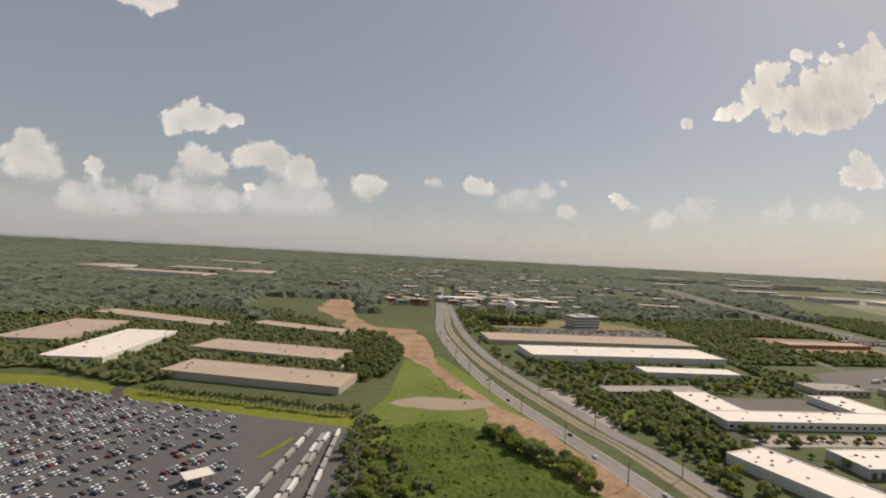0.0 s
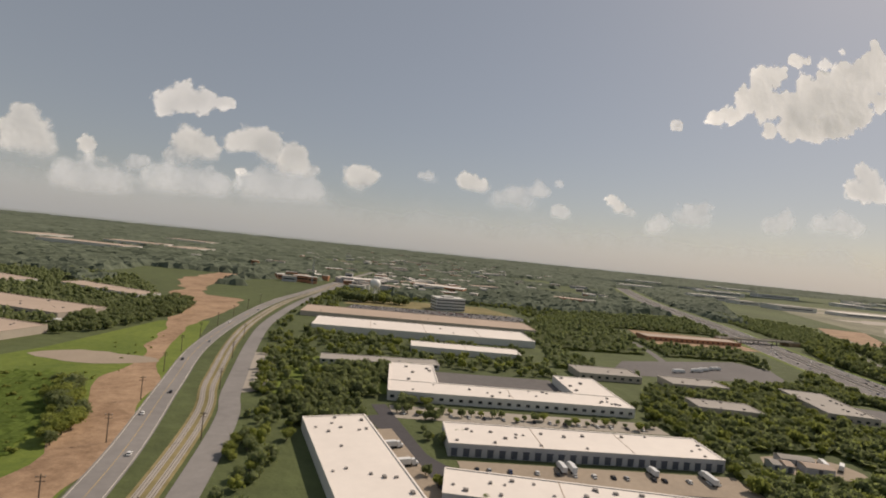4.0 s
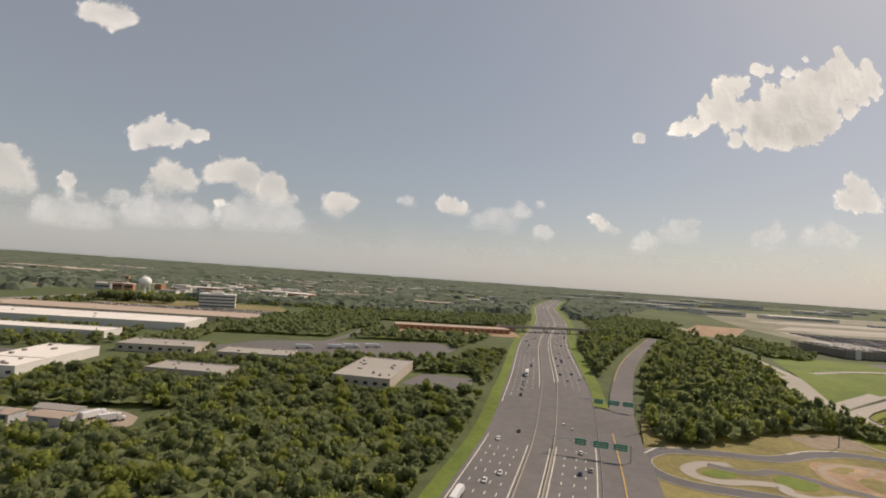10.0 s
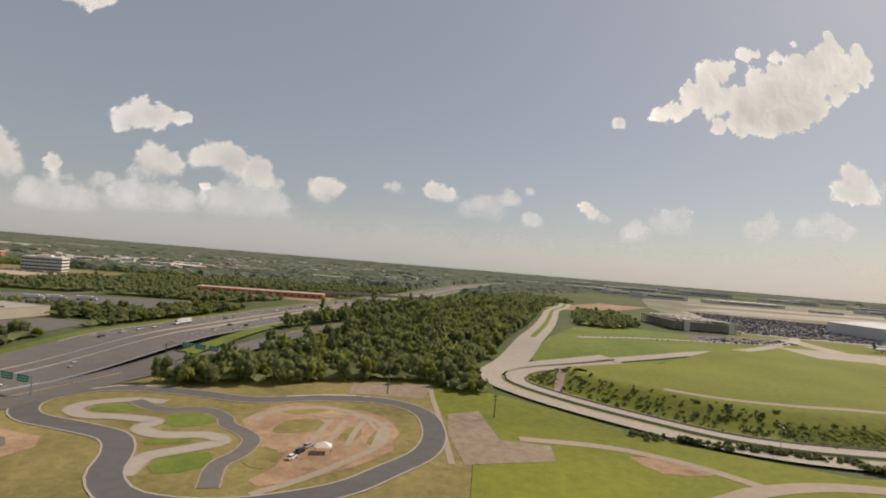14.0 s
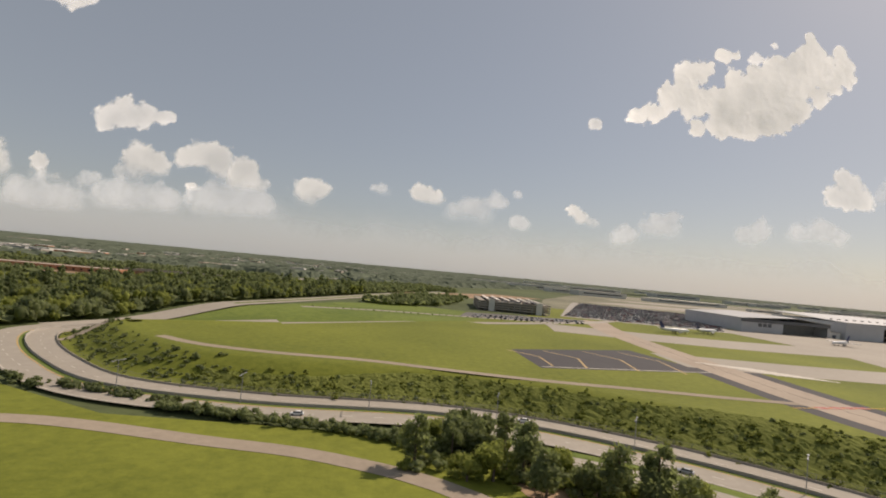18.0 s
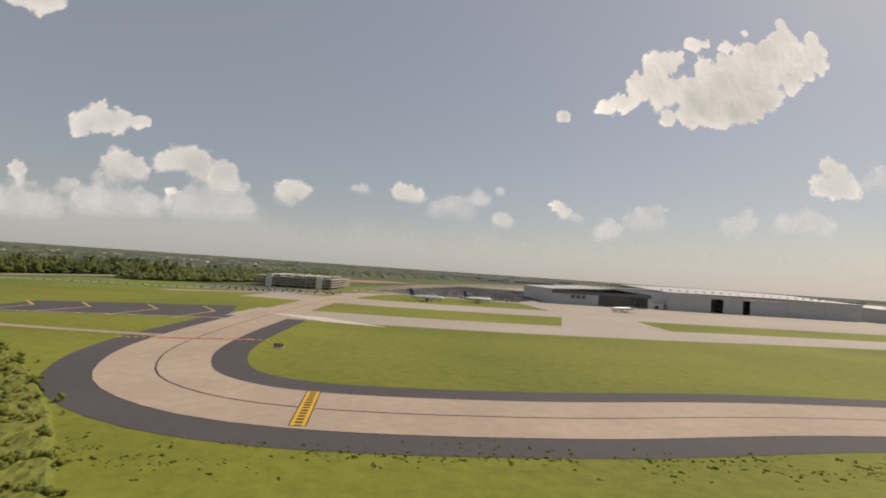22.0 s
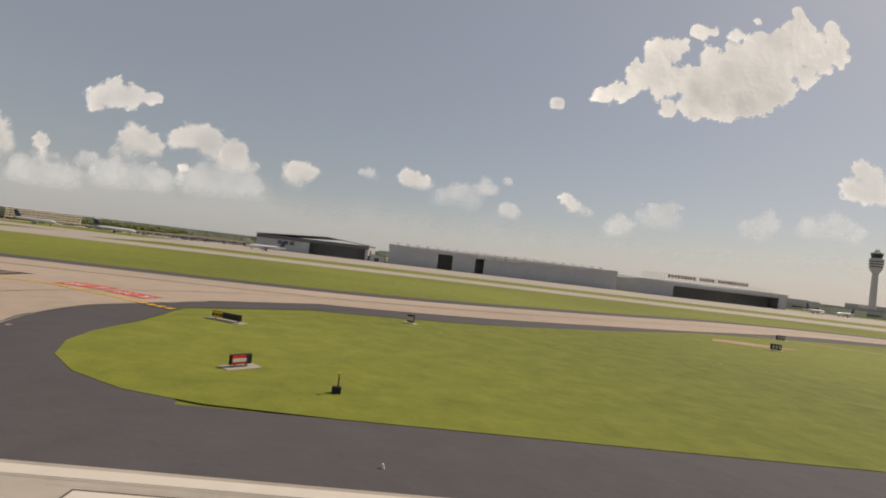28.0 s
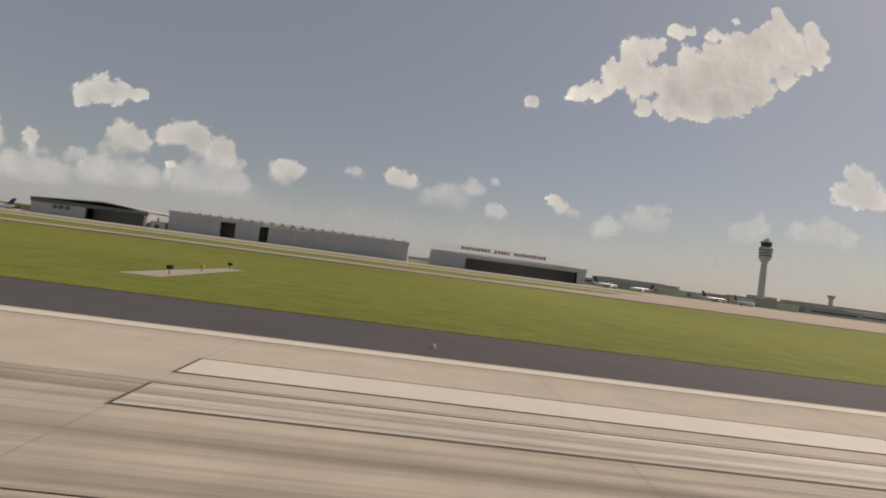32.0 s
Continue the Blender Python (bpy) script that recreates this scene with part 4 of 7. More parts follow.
for z in (0.3, 2.6, 5.0):
    part("rail", boxes((0, 0.18, z, 80 if z > 2 else 98, 0.32, z + 0.16)), HANGARGREY, sf)
for k in range(26):
    if k not in (9, 15):
        part("sign_bar", boxes((19 + k * 2.3, -0.3, 2.6, 20.6 + k * 2.3, -0.05, 4.8)), SIGNRED, sf)
anx = thing("annex", pose(1038.5, 352, 0), "small white flat building between two hangars", "building")
part("wall", boxes((0, 0, 0, 10, 12, 4.4)), WALLWHITE, anx)
part("roof", boxes((-0.2, -0.2, 4.4, 10.2, 12.2, 4.8)), ROOFGREY, anx)
part("door", boxes((3, -0.1, 0.1, 6, 0, 2.6)), DOORGREY, anx)

# ---- control tower ----
TOWERGREY = material("weathered_tower_concrete", (0.5, 0.49, 0.48), 0.85, 0.12, 0.3, 0.05, 0.03)
ct = thing("control_tower", pose(1631, 582, 0), "tall pale concrete control tower with a glazed cab", "control tower")
part("shaft", tube(bmesh.new(), 0, 0, -0.5, 52, 4.0, 3.2, 20), TOWERGREY, ct)
part("flare", tube(bmesh.new(), 0, 0, 52, 58, 3.2, 6.6, 20), TOWERGREY, ct)
part("office_ring", tube(bmesh.new(), 0, 0, 58, 70, 6.6, 7.4, 20), TOWERGREY, ct)
for k in range(3):
    part("window_ring", tube(bmesh.new(), 0, 0, 60 + 3.2 * k, 61.2 + 3.2 * k, 6.95 + 0.2 * k, 7.0 + 0.2 * k, 20), GLASS, ct)
part("balcony", tube(bmesh.new(), 0, 0, 70, 71.2, 7.4, 5.8, 20), TOWERGREY, ct)
part("cab_glass", tube(bmesh.new(), 0, 0, 71.2, 76.6, 5.2, 6.4, 16), GLASS, ct)
part("cab_roof", tube(bmesh.new(), 0, 0, 76.6, 78.0, 6.8, 5.8, 16), WALLWHITE, ct)
part("roof_deck", tube(bmesh.new(), 0, 0, 78.0, 81.0, 3.0, 2.6, 12), WALLWHITE, ct)
for k in range(3):
    part("antenna", tube(bmesh.new(), -2 + 2 * k, 0, 81, 83.5, 0.2, 0.08, 6), STEEL, ct)
part("base_house", boxes((-40, -18, 0, 46, 20, 6)), TOWERGREY, ct)


# ---- terminals and far sheds ----
def block(x, y, l, d, h, yaw, wall, roof, label, name="building", category="building", group="distant buildings", band=True):
    o = thing(name, pose(x, y, gz(x, y), 0, 0, yaw), label, category, group)
    piece("wall", BLOCK_ME[wall], o, "", Matrix.Diagonal((l, d, h, 1)))
    piece("roof", BLOCK_ME[roof], o, "", Matrix.Translation((0, 0, h)) @ Matrix.Diagonal((l + 0.4, d + 0.4, 0.5, 1)))
    if l > 10 and band:
        piece("window_band", BLOCK_ME["glass"], o, "", Matrix.Translation((0, -d / 2 - 0.05, h * 0.45)) @ Matrix.Diagonal((l * 0.8, 0.2, h * 0.22, 1)))
    return o


BLOCK_ME = {}
for key, mt in (("white", WALLWHITE), ("grey", WALLGREY), ("tan", WALLTAN), ("brick", REDWOOD), ("rwhite", ROOFWHITE), ("rtan", ROOFTAN), ("rgrey", ROOFGREY), ("glass", GLASS)):
    b = boxes((-0.5, -0.5, 0, 0.5, 0.5, 1))
    BLOCK_ME[key] = bpy.data.meshes.new("block_" + key)
    b.to_mesh(BLOCK_ME[key])
    b.free()
    BLOCK_ME[key].materials.append(mt)

r2 = random.Random(11)
CLEARINGS = []
for k in range(240):
    y = 620 * (4.6 ** r2.random())
    x = -140 + r2.gauss(0.30, 0.22) * y + (0.25 * y if k % 3 else 0.05 * y)
    if x > 500 + 0.18 * y or (x < 60 and y < 900):
        x = r2.uniform(60, 420)
    big = r2.random() < 0.13
    l, d, h = (r2.uniform(30, 62), r2.uniform(14, 26), r2.uniform(4, 6)) if big else (r2.uniform(7, 22), r2.uniform(6, 13), r2.uniform(4, 8))
    block(x, y, l, d, h, r2.choice((-8, 4, 20, -25)), r2.choice(("white", "tan", "white", "grey", "brick")), r2.choice(("rwhite", "rwhite", "rtan", "rgrey")),
          "small pale building far off among the trees")
    CLEARINGS.append((x, y, max(l, d) * 0.5))
for k in range(60):
    x, y = r2.uniform(1390, 2500), r2.uniform(420, 900)
    block(x, y, r2.uniform(30, 110), r2.uniform(14, 30), r2.uniform(4, 8), r2.choice((0, 0, 90)), r2.choice(("grey", "white", "tan")), r2.choice(("rgrey", "rwhite", "rgrey")),
          "long pale terminal building beyond the apron", "terminal", "terminal", "terminal buildings")
for k in range(26):
    x, y = r2.uniform(1000, 2600), r2.uniform(950, 2300)
    block(x, y, r2.uniform(60, 180), r2.uniform(20, 50), r2.uniform(7, 12), 0, "white", r2.choice(("rwhite", "rgrey")), "long white shed beyond the far runway")
for n, (y, w) in enumerate(((620, 26), (690, 18), (830, 40), (1010, 30), (1150, 40))):
    ribbon("far_runway", [(760 + 0.4 * y, y), (1500, y + 20), (3600, y + 80)], w, PALECON, 0.1 + 0.004 * n, "pale concrete runway far across the airfield", "runway", step=60)
area("far_apron", [(960, 640), (1500, 665), (1500, 735), (1060, 720)], PALECON, 0.13, "pale concrete far across the airfield", "apron", smooth=False)
area("far_apron", [(1100, 790), (2400, 850), (2400, 930), (1200, 880)], PALECON, 0.132, "pale concrete far across the airfield", "apron", smooth=False)
area("far_grass", [(835, 441), (900, 620), (1050, 900), (1300, 1250), (4200, 1250), (4200, 441)], PALEGRASS, 0.028, "pale dry grass, greyed as by haze, between the far runways", "grass", smooth=False)
area("far_clay", [(700, 480), (760, 470), (900, 620), (840, 640)], CLAY, 0.06, "bare clay ground beside the airfield", "clay", smooth=False)

# larger buildings beyond the apron
for x0, x1, y0, d, h, wl, rf, lb in ((1400, 1456, 470, 40, 9, "grey", "rgrey", "long grey flat-roofed cargo building"), (1458, 1476, 480, 30, 8.5, "grey", "rgrey", "grey cargo building beside a longer one"),
                                     (1459, 1469, 420, 8, 5, "white", "rwhite", "small white service shed on the apron"), (1495, 1511, 420, 10, 5.5, "white", "rwhite", "white box-shaped service shed on the apron"),
                                     (1426, 1445, 410, 12, 5, "white", "rwhite", "low white service shed on the apron"), (1538, 1551, 420, 9, 5.5, "white", "rwhite", "white box-shaped service shed on the apron"),
                                     (1667, 1695, 640, 20, 13, "grey", "rgrey", "blue-grey building at the foot of the control tower"), (1560, 1640, 520, 18, 8, "grey", "rgrey", "pale low terminal wing"),
                                     (1790, 1990, 720, 40, 14, "grey", "rgrey", "long pale terminal with a flat roof"), (1700, 1800, 560, 24, 9, "grey", "rwhite", "long grey terminal wing"),
                                     (1850, 2050, 600, 24, 9.5, "grey", "rwhite", "long grey terminal wing")):
    block((x0 + x1) / 2, y0 + d / 2, x1 - x0, d, h, 0, wl, rf, lb, "terminal", "terminal", "terminal buildings", False)
rt = thing("ramp_tower", pose(1831, 712, 0), "pale ramp tower with a flared glazed cab above a terminal", "tower")
part("shaft", tube(bmesh.new(), 0, 0, 0, 24, 3.0, 2.6, 12), TOWERGREY, rt)
part("cab", tube(bmesh.new(), 0, 0, 24, 28, 3.4, 5.4, 12), WALLGREY, rt)
part("cab_roof", tube(bmesh.new(), 0, 0, 28, 29, 5.8, 5.2, 12), PALECON, rt)


# ---- trees and bushes ----
def ico(level):
    bm = bmesh.new()
    bmesh.ops.create_icosphere(bm, subdivisions=level, radius=1.0)
    v = np.array([q.co[:] for q in bm.verts])
    f = np.array([[q.index for q in t.verts] for t in bm.faces])
    bm.free()
    return v, f


ICO1, ICO2 = ico(1), ico(2)
nr = np.random.RandomState(7)


def crown(kind, n_lobes, leaves, seed, leaf=0.17, body=0.82):
    """Lobes of foliage with ragged leaf clumps over them, about one metre in radius and standing on z = 0."""
    r = np.random.RandomState(seed)
    V, F, k = [], [], 0
    lobes = []
    for i in range(n_lobes):
        if kind == "pine":
            u = i / max(1, n_lobes - 1)
            a = r.uniform(0, 6.28)
            rad = 0.42 * (1 - 0.3 * u)
            d = 0.6 * (1 - 0.5 * u)
            c = np.array((math.cos(a) * d, math.sin(a) * d, 1.15 + 1.15 * u))
            s = np.array((rad, rad, rad * 0.75))
        else:
            a, u = r.uniform(0, 6.28), r.uniform(0, 1)
            d = 0.58 * math.sqrt(r.uniform(0.05, 1))
            c = np.array((math.cos(a) * d, math.sin(a) * d, 0.75 + 0.75 * u * (1 - 0.4 * d)))
            rad = r.uniform(0.34, 0.55)
            s = np.array((rad, rad, rad * r.uniform(0.75, 1.0)))
        lobes.append((c, s))
        s = s * body
        v, f = ICO1 if kind != "fine" else ICO2
        w = v * (1 + r.uniform(-0.28, 0.28, (len(v), 1))) * s + c
        V.append(w)
        F.append(f + k)
        k += len(w)
    for i in range(leaves):
        c, s = lobes[r.randint(len(lobes))]
        d = r.normal(size=3)
        d /= np.linalg.norm(d)
        p = c + d * s * r.uniform(0.75, 1.2)
        a, b = r.normal(size=3), r.normal(size=3)
        z = r.uniform(0.4 * leaf, leaf)
        V.append(np.array((p + a * z * 0.6, p + b * z * 0.6, p - a * z * 0.6, p - b * z * 0.5)))
        F.append(np.array(((0, 1, 2), (0, 2, 3))) + k)
        k += 4
    return np.concatenate(V), np.concatenate(F)


BROAD = [crown("fine", 6, 340, 20 + i) for i in range(3)]
LIGHT = [crown("broad", 6, 110, 30 + i) for i in range(6)]
PINE = [crown("pine", 7, 130, 40 + i) for i in range(4)]
TINY = [crown("broad", 3, 40, 50 + i, 0.2) for i in range(4)]
BUSH = [crown("broad", 5, 190, 60 + i, 0.13, 0.75) for i in range(4)]


def planted(name, spots, templates, mat, label, category="trees"):
    """Many trees that nobody could count, joined as one mesh. A spot: x, y, radius, height factor."""
    V, F, k = [], [], 0
    for i, (x, y, r, hf) in enumerate(spots):
        v, f = templates[i % len(templates)]
        a = nr.uniform(0, 6.28)
        c, s = math.cos(a), math.sin(a)
        w = np.empty_like(v)
        w[:, 0] = (v[:, 0] * c - v[:, 1] * s) * r + x
        w[:, 1] = (v[:, 0] * s + v[:, 1] * c) * r + y
        w[:, 2] = v[:, 2] * r * hf - 0.35 * r + gz(x, y)
        V.append(w)
        F.append(f + k)
        k += len(v)
    V, F = np.concatenate(V), np.concatenate(F)
    me = bpy.data.meshes.new(name)
    me.vertices.add(len(V))
    me.vertices.foreach_set("co", V.astype(np.float32).ravel())
    me.loops.add(len(F) * 3)
    me.loops.foreach_set("vertex_index", F.astype(np.int32).ravel())
    me.polygons.add(len(F))
    me.polygons.foreach_set("loop_start", np.arange(0, len(F) * 3, 3, dtype=np.int32))
    me.update()
    me.validate()
    me.materials.append(mat)
    ob = new(name, me)
    return tagged(ob, label, category, "", "stuff")


def seg_distance(line, x, y):
    d = line - (x, y)
    return math.sqrt((d * d).sum(1).min())


LINES = [(curve_points(MAINROAD, 6), 7), (curve_points(SIDEROAD, 6), 5.5), (curve_points(RAILWAY, 6), 6), (curve_points(MOTORWAY, 6), 23), (curve_points(RAMP, 6), 8.5), (ROAD_LINE, 12),
         (curve_points([(166, 178), (184, 134), (230, 124), (264, 119)], 5), 6), (curve_points([(168, 190), (174, 160), (180, 132), (187, 100), (196, 50)], 5), 5.5),
         (curve_points([(540, 62), (594, 82), (633, 91), (680, 80), (700, 68), (720, 40)], 5), 5), (smooth_loop(KART), 5),
         (curve_points(BOULEVARD, 5), 9), (curve_points([(330, 250), (352, 280), (372, 330), (385, 380)], 5), 5)]
LINE_BOX = [(l[:, 0].min(), l[:, 1].min(), l[:, 0].max(), l[:, 1].max()) for l, w in LINES]
YARDS = [(296, 136, 328, 154), (194, 202, 256, 242), (398, 190, 430, 222), (150, 442, 330, 540), (400, 372, 512, 455), (300, 258, 435, 322), (14, 222, 58, 248), (290, 134, 330, 154)]


def free(x, y, r=2.0):
    for cx, cy, a, b, yaw in BUILT:
        u, v = rotated(x - cx, y - cy, -yaw)
        if abs(u) < a + r and abs(v) < b + r:
            return False
    for (line, w), (x0, y0, x1, y1) in zip(LINES, LINE_BOX):
        if x0 - w - r < x < x1 + w + r and y0 - w - r < y < y1 + w + r and seg_distance(line, x, y) < w + 0.5 * r:
            return False
    return not any(x0 - r < x < x1 + r and y0 - r < y < y1 + r for x0, y0, x1, y1 in YARDS)


def inside(poly, x, y):
    hit = False
    for i in range(len(poly)):
        (x0, y0), (x1, y1) = poly[i - 1], poly[i]
        if (y0 > y) != (y1 > y) and x < (x1 - x0) * (y - y0) / (y1 - y0) + x0:
            hit = not hit
    return hit


def scatter(poly, gap, rmin, rmax, keep=1.0, hf=(0.95, 1.25)):
    """Spots on a jittered grid within an outline, off roads and buildings."""
    xs, ys = [p[0] for p in poly], [p[1] for p in poly]
    out = []
    y = min(ys)
    while y < max(ys):
        x = min(xs)
        while x < max(xs):
            px, py = x + nr.uniform(-0.5, 0.5) * gap, y + nr.uniform(-0.5, 0.5) * gap
            if nr.rand() < keep and inside(poly, px, py) and free(px, py):
                out.append((px, py, nr.uniform(rmin, rmax), nr.uniform(*hf)))
            x += gap
        y += gap
    return out


def understory(name, poly, step, height, mat, label, rough=0.5):
    """A rough sheet of young growth that fills the gaps between the trees."""
    xs, ys = [p[0] for p in poly], [p[1] for p in poly]
    nx, ny = int((max(xs) - min(xs)) / step) + 1, int((max(ys) - min(ys)) / step) + 1
    idx, V, F = {}, [], []
    for i in range(nx):
        for j in range(ny):
            x, y = min(xs) + i * step + nr.uniform(-0.35, 0.35) * step, min(ys) + j * step + nr.uniform(-0.35, 0.35) * step
            if inside(poly, x, y) and free(x, y, 1.0):
                h = height * (0.75 + 0.5 * noise.noise((x * 0.16, y * 0.16, 4))) * (1 + nr.uniform(-rough, rough))
                idx[i, j] = len(V)
                V.append((x, y, gz(x, y) + h))
    for (i, j), a in idx.items():
        q = (a, idx.get((i + 1, j)), idx.get((i + 1, j + 1)), idx.get((i, j + 1)))
        if None not in q:
            F.append(q)
    return tagged(piece(name, mesh_of(name, V, F, mat)), label, "undergrowth", "", "stuff")


NEARWOOD = [(272, 40), (268, 100), (272, 130), (278, 190), (300, 230), (420, 262), (470, 300), (448, 215), (400, 110), (372, 40)]
spots = scatter(NEARWOOD, 4.0, 1.7, 3.4)
lime = [i % 4 == 0 or (s[1] < 96 + 10 * noise.noise((s[0] * 0.08, s[1] * 0.08, 1)) and i % 3 != 0) for i, s in enumerate(spots)]
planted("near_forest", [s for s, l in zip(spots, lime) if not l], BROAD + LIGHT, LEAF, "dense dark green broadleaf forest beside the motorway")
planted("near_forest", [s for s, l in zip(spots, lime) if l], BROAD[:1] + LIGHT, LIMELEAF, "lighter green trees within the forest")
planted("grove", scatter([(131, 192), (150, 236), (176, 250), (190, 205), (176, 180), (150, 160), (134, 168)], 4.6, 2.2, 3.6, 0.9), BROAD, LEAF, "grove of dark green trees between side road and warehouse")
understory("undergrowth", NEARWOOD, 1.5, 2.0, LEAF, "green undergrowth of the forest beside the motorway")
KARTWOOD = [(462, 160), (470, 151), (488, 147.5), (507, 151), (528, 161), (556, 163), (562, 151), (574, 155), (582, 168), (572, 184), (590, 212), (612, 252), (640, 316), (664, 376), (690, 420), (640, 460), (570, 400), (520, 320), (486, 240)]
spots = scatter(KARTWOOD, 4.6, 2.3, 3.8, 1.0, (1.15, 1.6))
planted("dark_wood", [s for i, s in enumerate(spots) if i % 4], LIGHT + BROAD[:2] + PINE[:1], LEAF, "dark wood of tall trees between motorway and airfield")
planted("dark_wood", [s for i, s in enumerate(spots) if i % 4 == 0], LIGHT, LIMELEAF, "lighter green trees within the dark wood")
BACKWOOD = [(560, 330), (640, 305), (660, 340), (690, 420), (720, 480), (790, 600), (760, 720), (690, 720), (640, 560), (590, 430)]
SIDEWOOD = [(676, 330), (700, 318), (735, 350), (755, 400), (775, 470), (730, 460), (700, 400)]
for poly in (BACKWOOD, SIDEWOOD):
    planted("back_wood", scatter(poly, 6.0, 2.4, 4.0), TINY, LEAF, "green wood beside the boulevard")
    understory("undergrowth", poly, 3.0, 2.4, LEAF, "green undergrowth of the wood beside the boulevard")
understory("undergrowth", KARTWOOD, 2.0, 2.2, LEAF, "dark undergrowth of the wood beside the kart track")
MIDWOOD = [(270, 262), (300, 250), (440, 300), (540, 470), (600, 600), (420, 560), (330, 470), (290, 400), (285, 330)]
planted("middle_wood", scatter(MIDWOOD, 6.6, 2.6, 4.2), TINY, LEAF, "dense green wood behind the warehouses")
understory("undergrowth", MIDWOOD, 3.0, 2.4, LEAF, "green undergrowth of the wood behind the warehouses")
WESTWOOD = [(-420, 300), (-200, 290), (-150, 300), (-95, 262), (-60, 300), (-20, 290), (0, 290), (8, 330), (20, 400), (-10, 470), (-60, 560), (-420, 560)]
planted("west_wood", scatter(WESTWOOD, 6.4, 2.6, 4.2), TINY, LEAF, "dense green wood round the tan-roofed warehouses")
understory("undergrowth", WESTWOOD, 3.0, 2.4, LEAF, "green undergrowth round the tan-roofed warehouses")
BELTS = [[(136, 190), (186, 205), (190, 222), (150, 222), (122, 300), (112, 300), (122, 200)], [(184, 60), (186, 128), (178, 128), (176, 60)], [(128, 225), (166, 225), (200, 260), (206, 316), (128, 330)], [(124, 40), (140, 40), (136, 190), (124, 300), (114, 420), (106, 420), (118, 250)],
         [(196, 248), (262, 244), (276, 290), (200, 276)], [(140, 300), (262, 296), (264, 316), (140, 318)], [(278, 90), (300, 110), (296, 200), (276, 210)],
         [(104, 440), (150, 440), (150, 545), (330, 545), (330, 440), (400, 470), (400, 620), (120, 620)]]
belt = [s for b in BELTS for s in scatter(b, 5.4, 1.9, 3.3, 0.62)]
belt += [(180 + 34 * nr.uniform(-1, 1), 507 + nr.uniform(-9, 4), nr.uniform(4.8, 6.4), 1.25) for k in range(34)]
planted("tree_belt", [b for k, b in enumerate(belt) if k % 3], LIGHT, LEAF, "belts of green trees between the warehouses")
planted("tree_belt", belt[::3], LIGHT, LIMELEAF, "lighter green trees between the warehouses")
# bushes on the slope between loop road and airfield
sel = [i for i in range(2, len(ROAD_LINE) - 2) if ROAD_LINE[i][0] > 640 and ROAD_LINE[i][1] < 125]
fine = curve_points([tuple(ROAD_LINE[i]) for i in sel], 0.5)
ft = np.gradient(fine, axis=0)
V, F, W = [], [], 44
for p, t in zip(fine, ft):
    n = np.array((t[1], -t[0])) / np.hypot(*t)
    wide = 7 + 4 * smoothstep(665, 700, p[0]) + 9 * smoothstep(732, 756, p[0])
    for j in range(W):
        q = p + n * (9.0 + wide * j / (W - 1)) + nr.uniform(-0.1, 0.1, 2)
        h = 0.0 if j in (0, W - 1) else 0.15 + 0.5 * abs(noise.noise((q[0] * 0.35, q[1] * 0.35, 2))) + 0.5 * abs(noise.noise((q[0] * 0.9, q[1] * 0.9, 5))) + nr.uniform(-0.05, 0.08)
        V.append((q[0], q[1], gz(q[0], q[1]) + 0.05 + h))
F = [(i * W + j, i * W + j + 1, (i + 1) * W + j + 1, (i + 1) * W + j) for i in range(len(fine) - 1) for j in range(W - 1)]
tagged(piece("slope_shrubs", mesh_of("slope_shrubs", V, F, LIMELEAF)), "thick low green shrubs on the slope below the airfield", "shrubs", "", "stuff")
bank = []
for i in range(2, len(ROAD_LINE) - 2):
    t = ROAD_LINE[i + 1] - ROAD_LINE[i - 1]
    n = np.array((t[1], -t[0])) / np.hypot(*t)
    if ROAD_LINE[i][0] > 640 and ROAD_LINE[i][1] < 125:
        wide = 18 if ROAD_LINE[i][0] > 750 else 10 if ROAD_LINE[i][0] > 690 else 6
        for k in range(int(wide * 7)):
            p = ROAD_LINE[i] + n * nr.uniform(9.5, 9.5 + wide) + nr.uniform(-2.5, 2.5, 2)
            bank.append((p[0], p[1], 0.35 + 0.75 * nr.rand() ** 2, nr.uniform(0.7, 1.0)))
band = curve_points([(796, 52), (815, 47), (840, 49.5), (862, 48), (890, 47), (908, 46), (930, 44)], 0.6)
tufts = []
for k in range(2600):
    p = band[nr.randint(len(band))]
    q = (p[0] + nr.uniform(-1, 1), p[1] + nr.normal() * 2.0 * smoothstep(940, 885, p[0]) + 0.3 * nr.normal())
    if noise.noise((q[0] * 0.16, q[1] * 0.3, 6)) > -0.12:
        tufts.append((q[0], q[1], 0.1 + 0.32 * nr.rand() ** 2.5, nr.uniform(0.35, 0.6)))
planted("rough_scrub", tufts, TINY, LIMELEAF, "uneven band of green scrub beside the taxiway", "scrub")
bend = []
for i in range(2, len(ROAD_LINE) - 2):
    t = ROAD_LINE[i + 1] - ROAD_LINE[i - 1]
    n = np.array((t[1], -t[0])) / np.hypot(*t)
    if ROAD_LINE[i][0] < 650 and 105 < ROAD_LINE[i][1] < 196:
        for k in range(13):
            q = ROAD_LINE[i] + n * (11 + 11 * nr.rand() ** 1.5) + nr.uniform(-2, 2, 2)
            bend.append((q[0], q[1], nr.uniform(0.5, 1.2), nr.uniform(0.6, 0.9)))
planted("bend_bushes", bend, TINY, LEAF, "dark green bushes within the loop road's bend", "bushes")
planted("slope_bushes", bank[::7], TINY, LEAF, "darker green bushes on the slope below the airfield", "bushes")
planted("slope_bushes", [b for k, b in enumerate(bank) if k % 7], TINY, LIMELEAF, "thick green bushes on the slope below the airfield", "bushes")
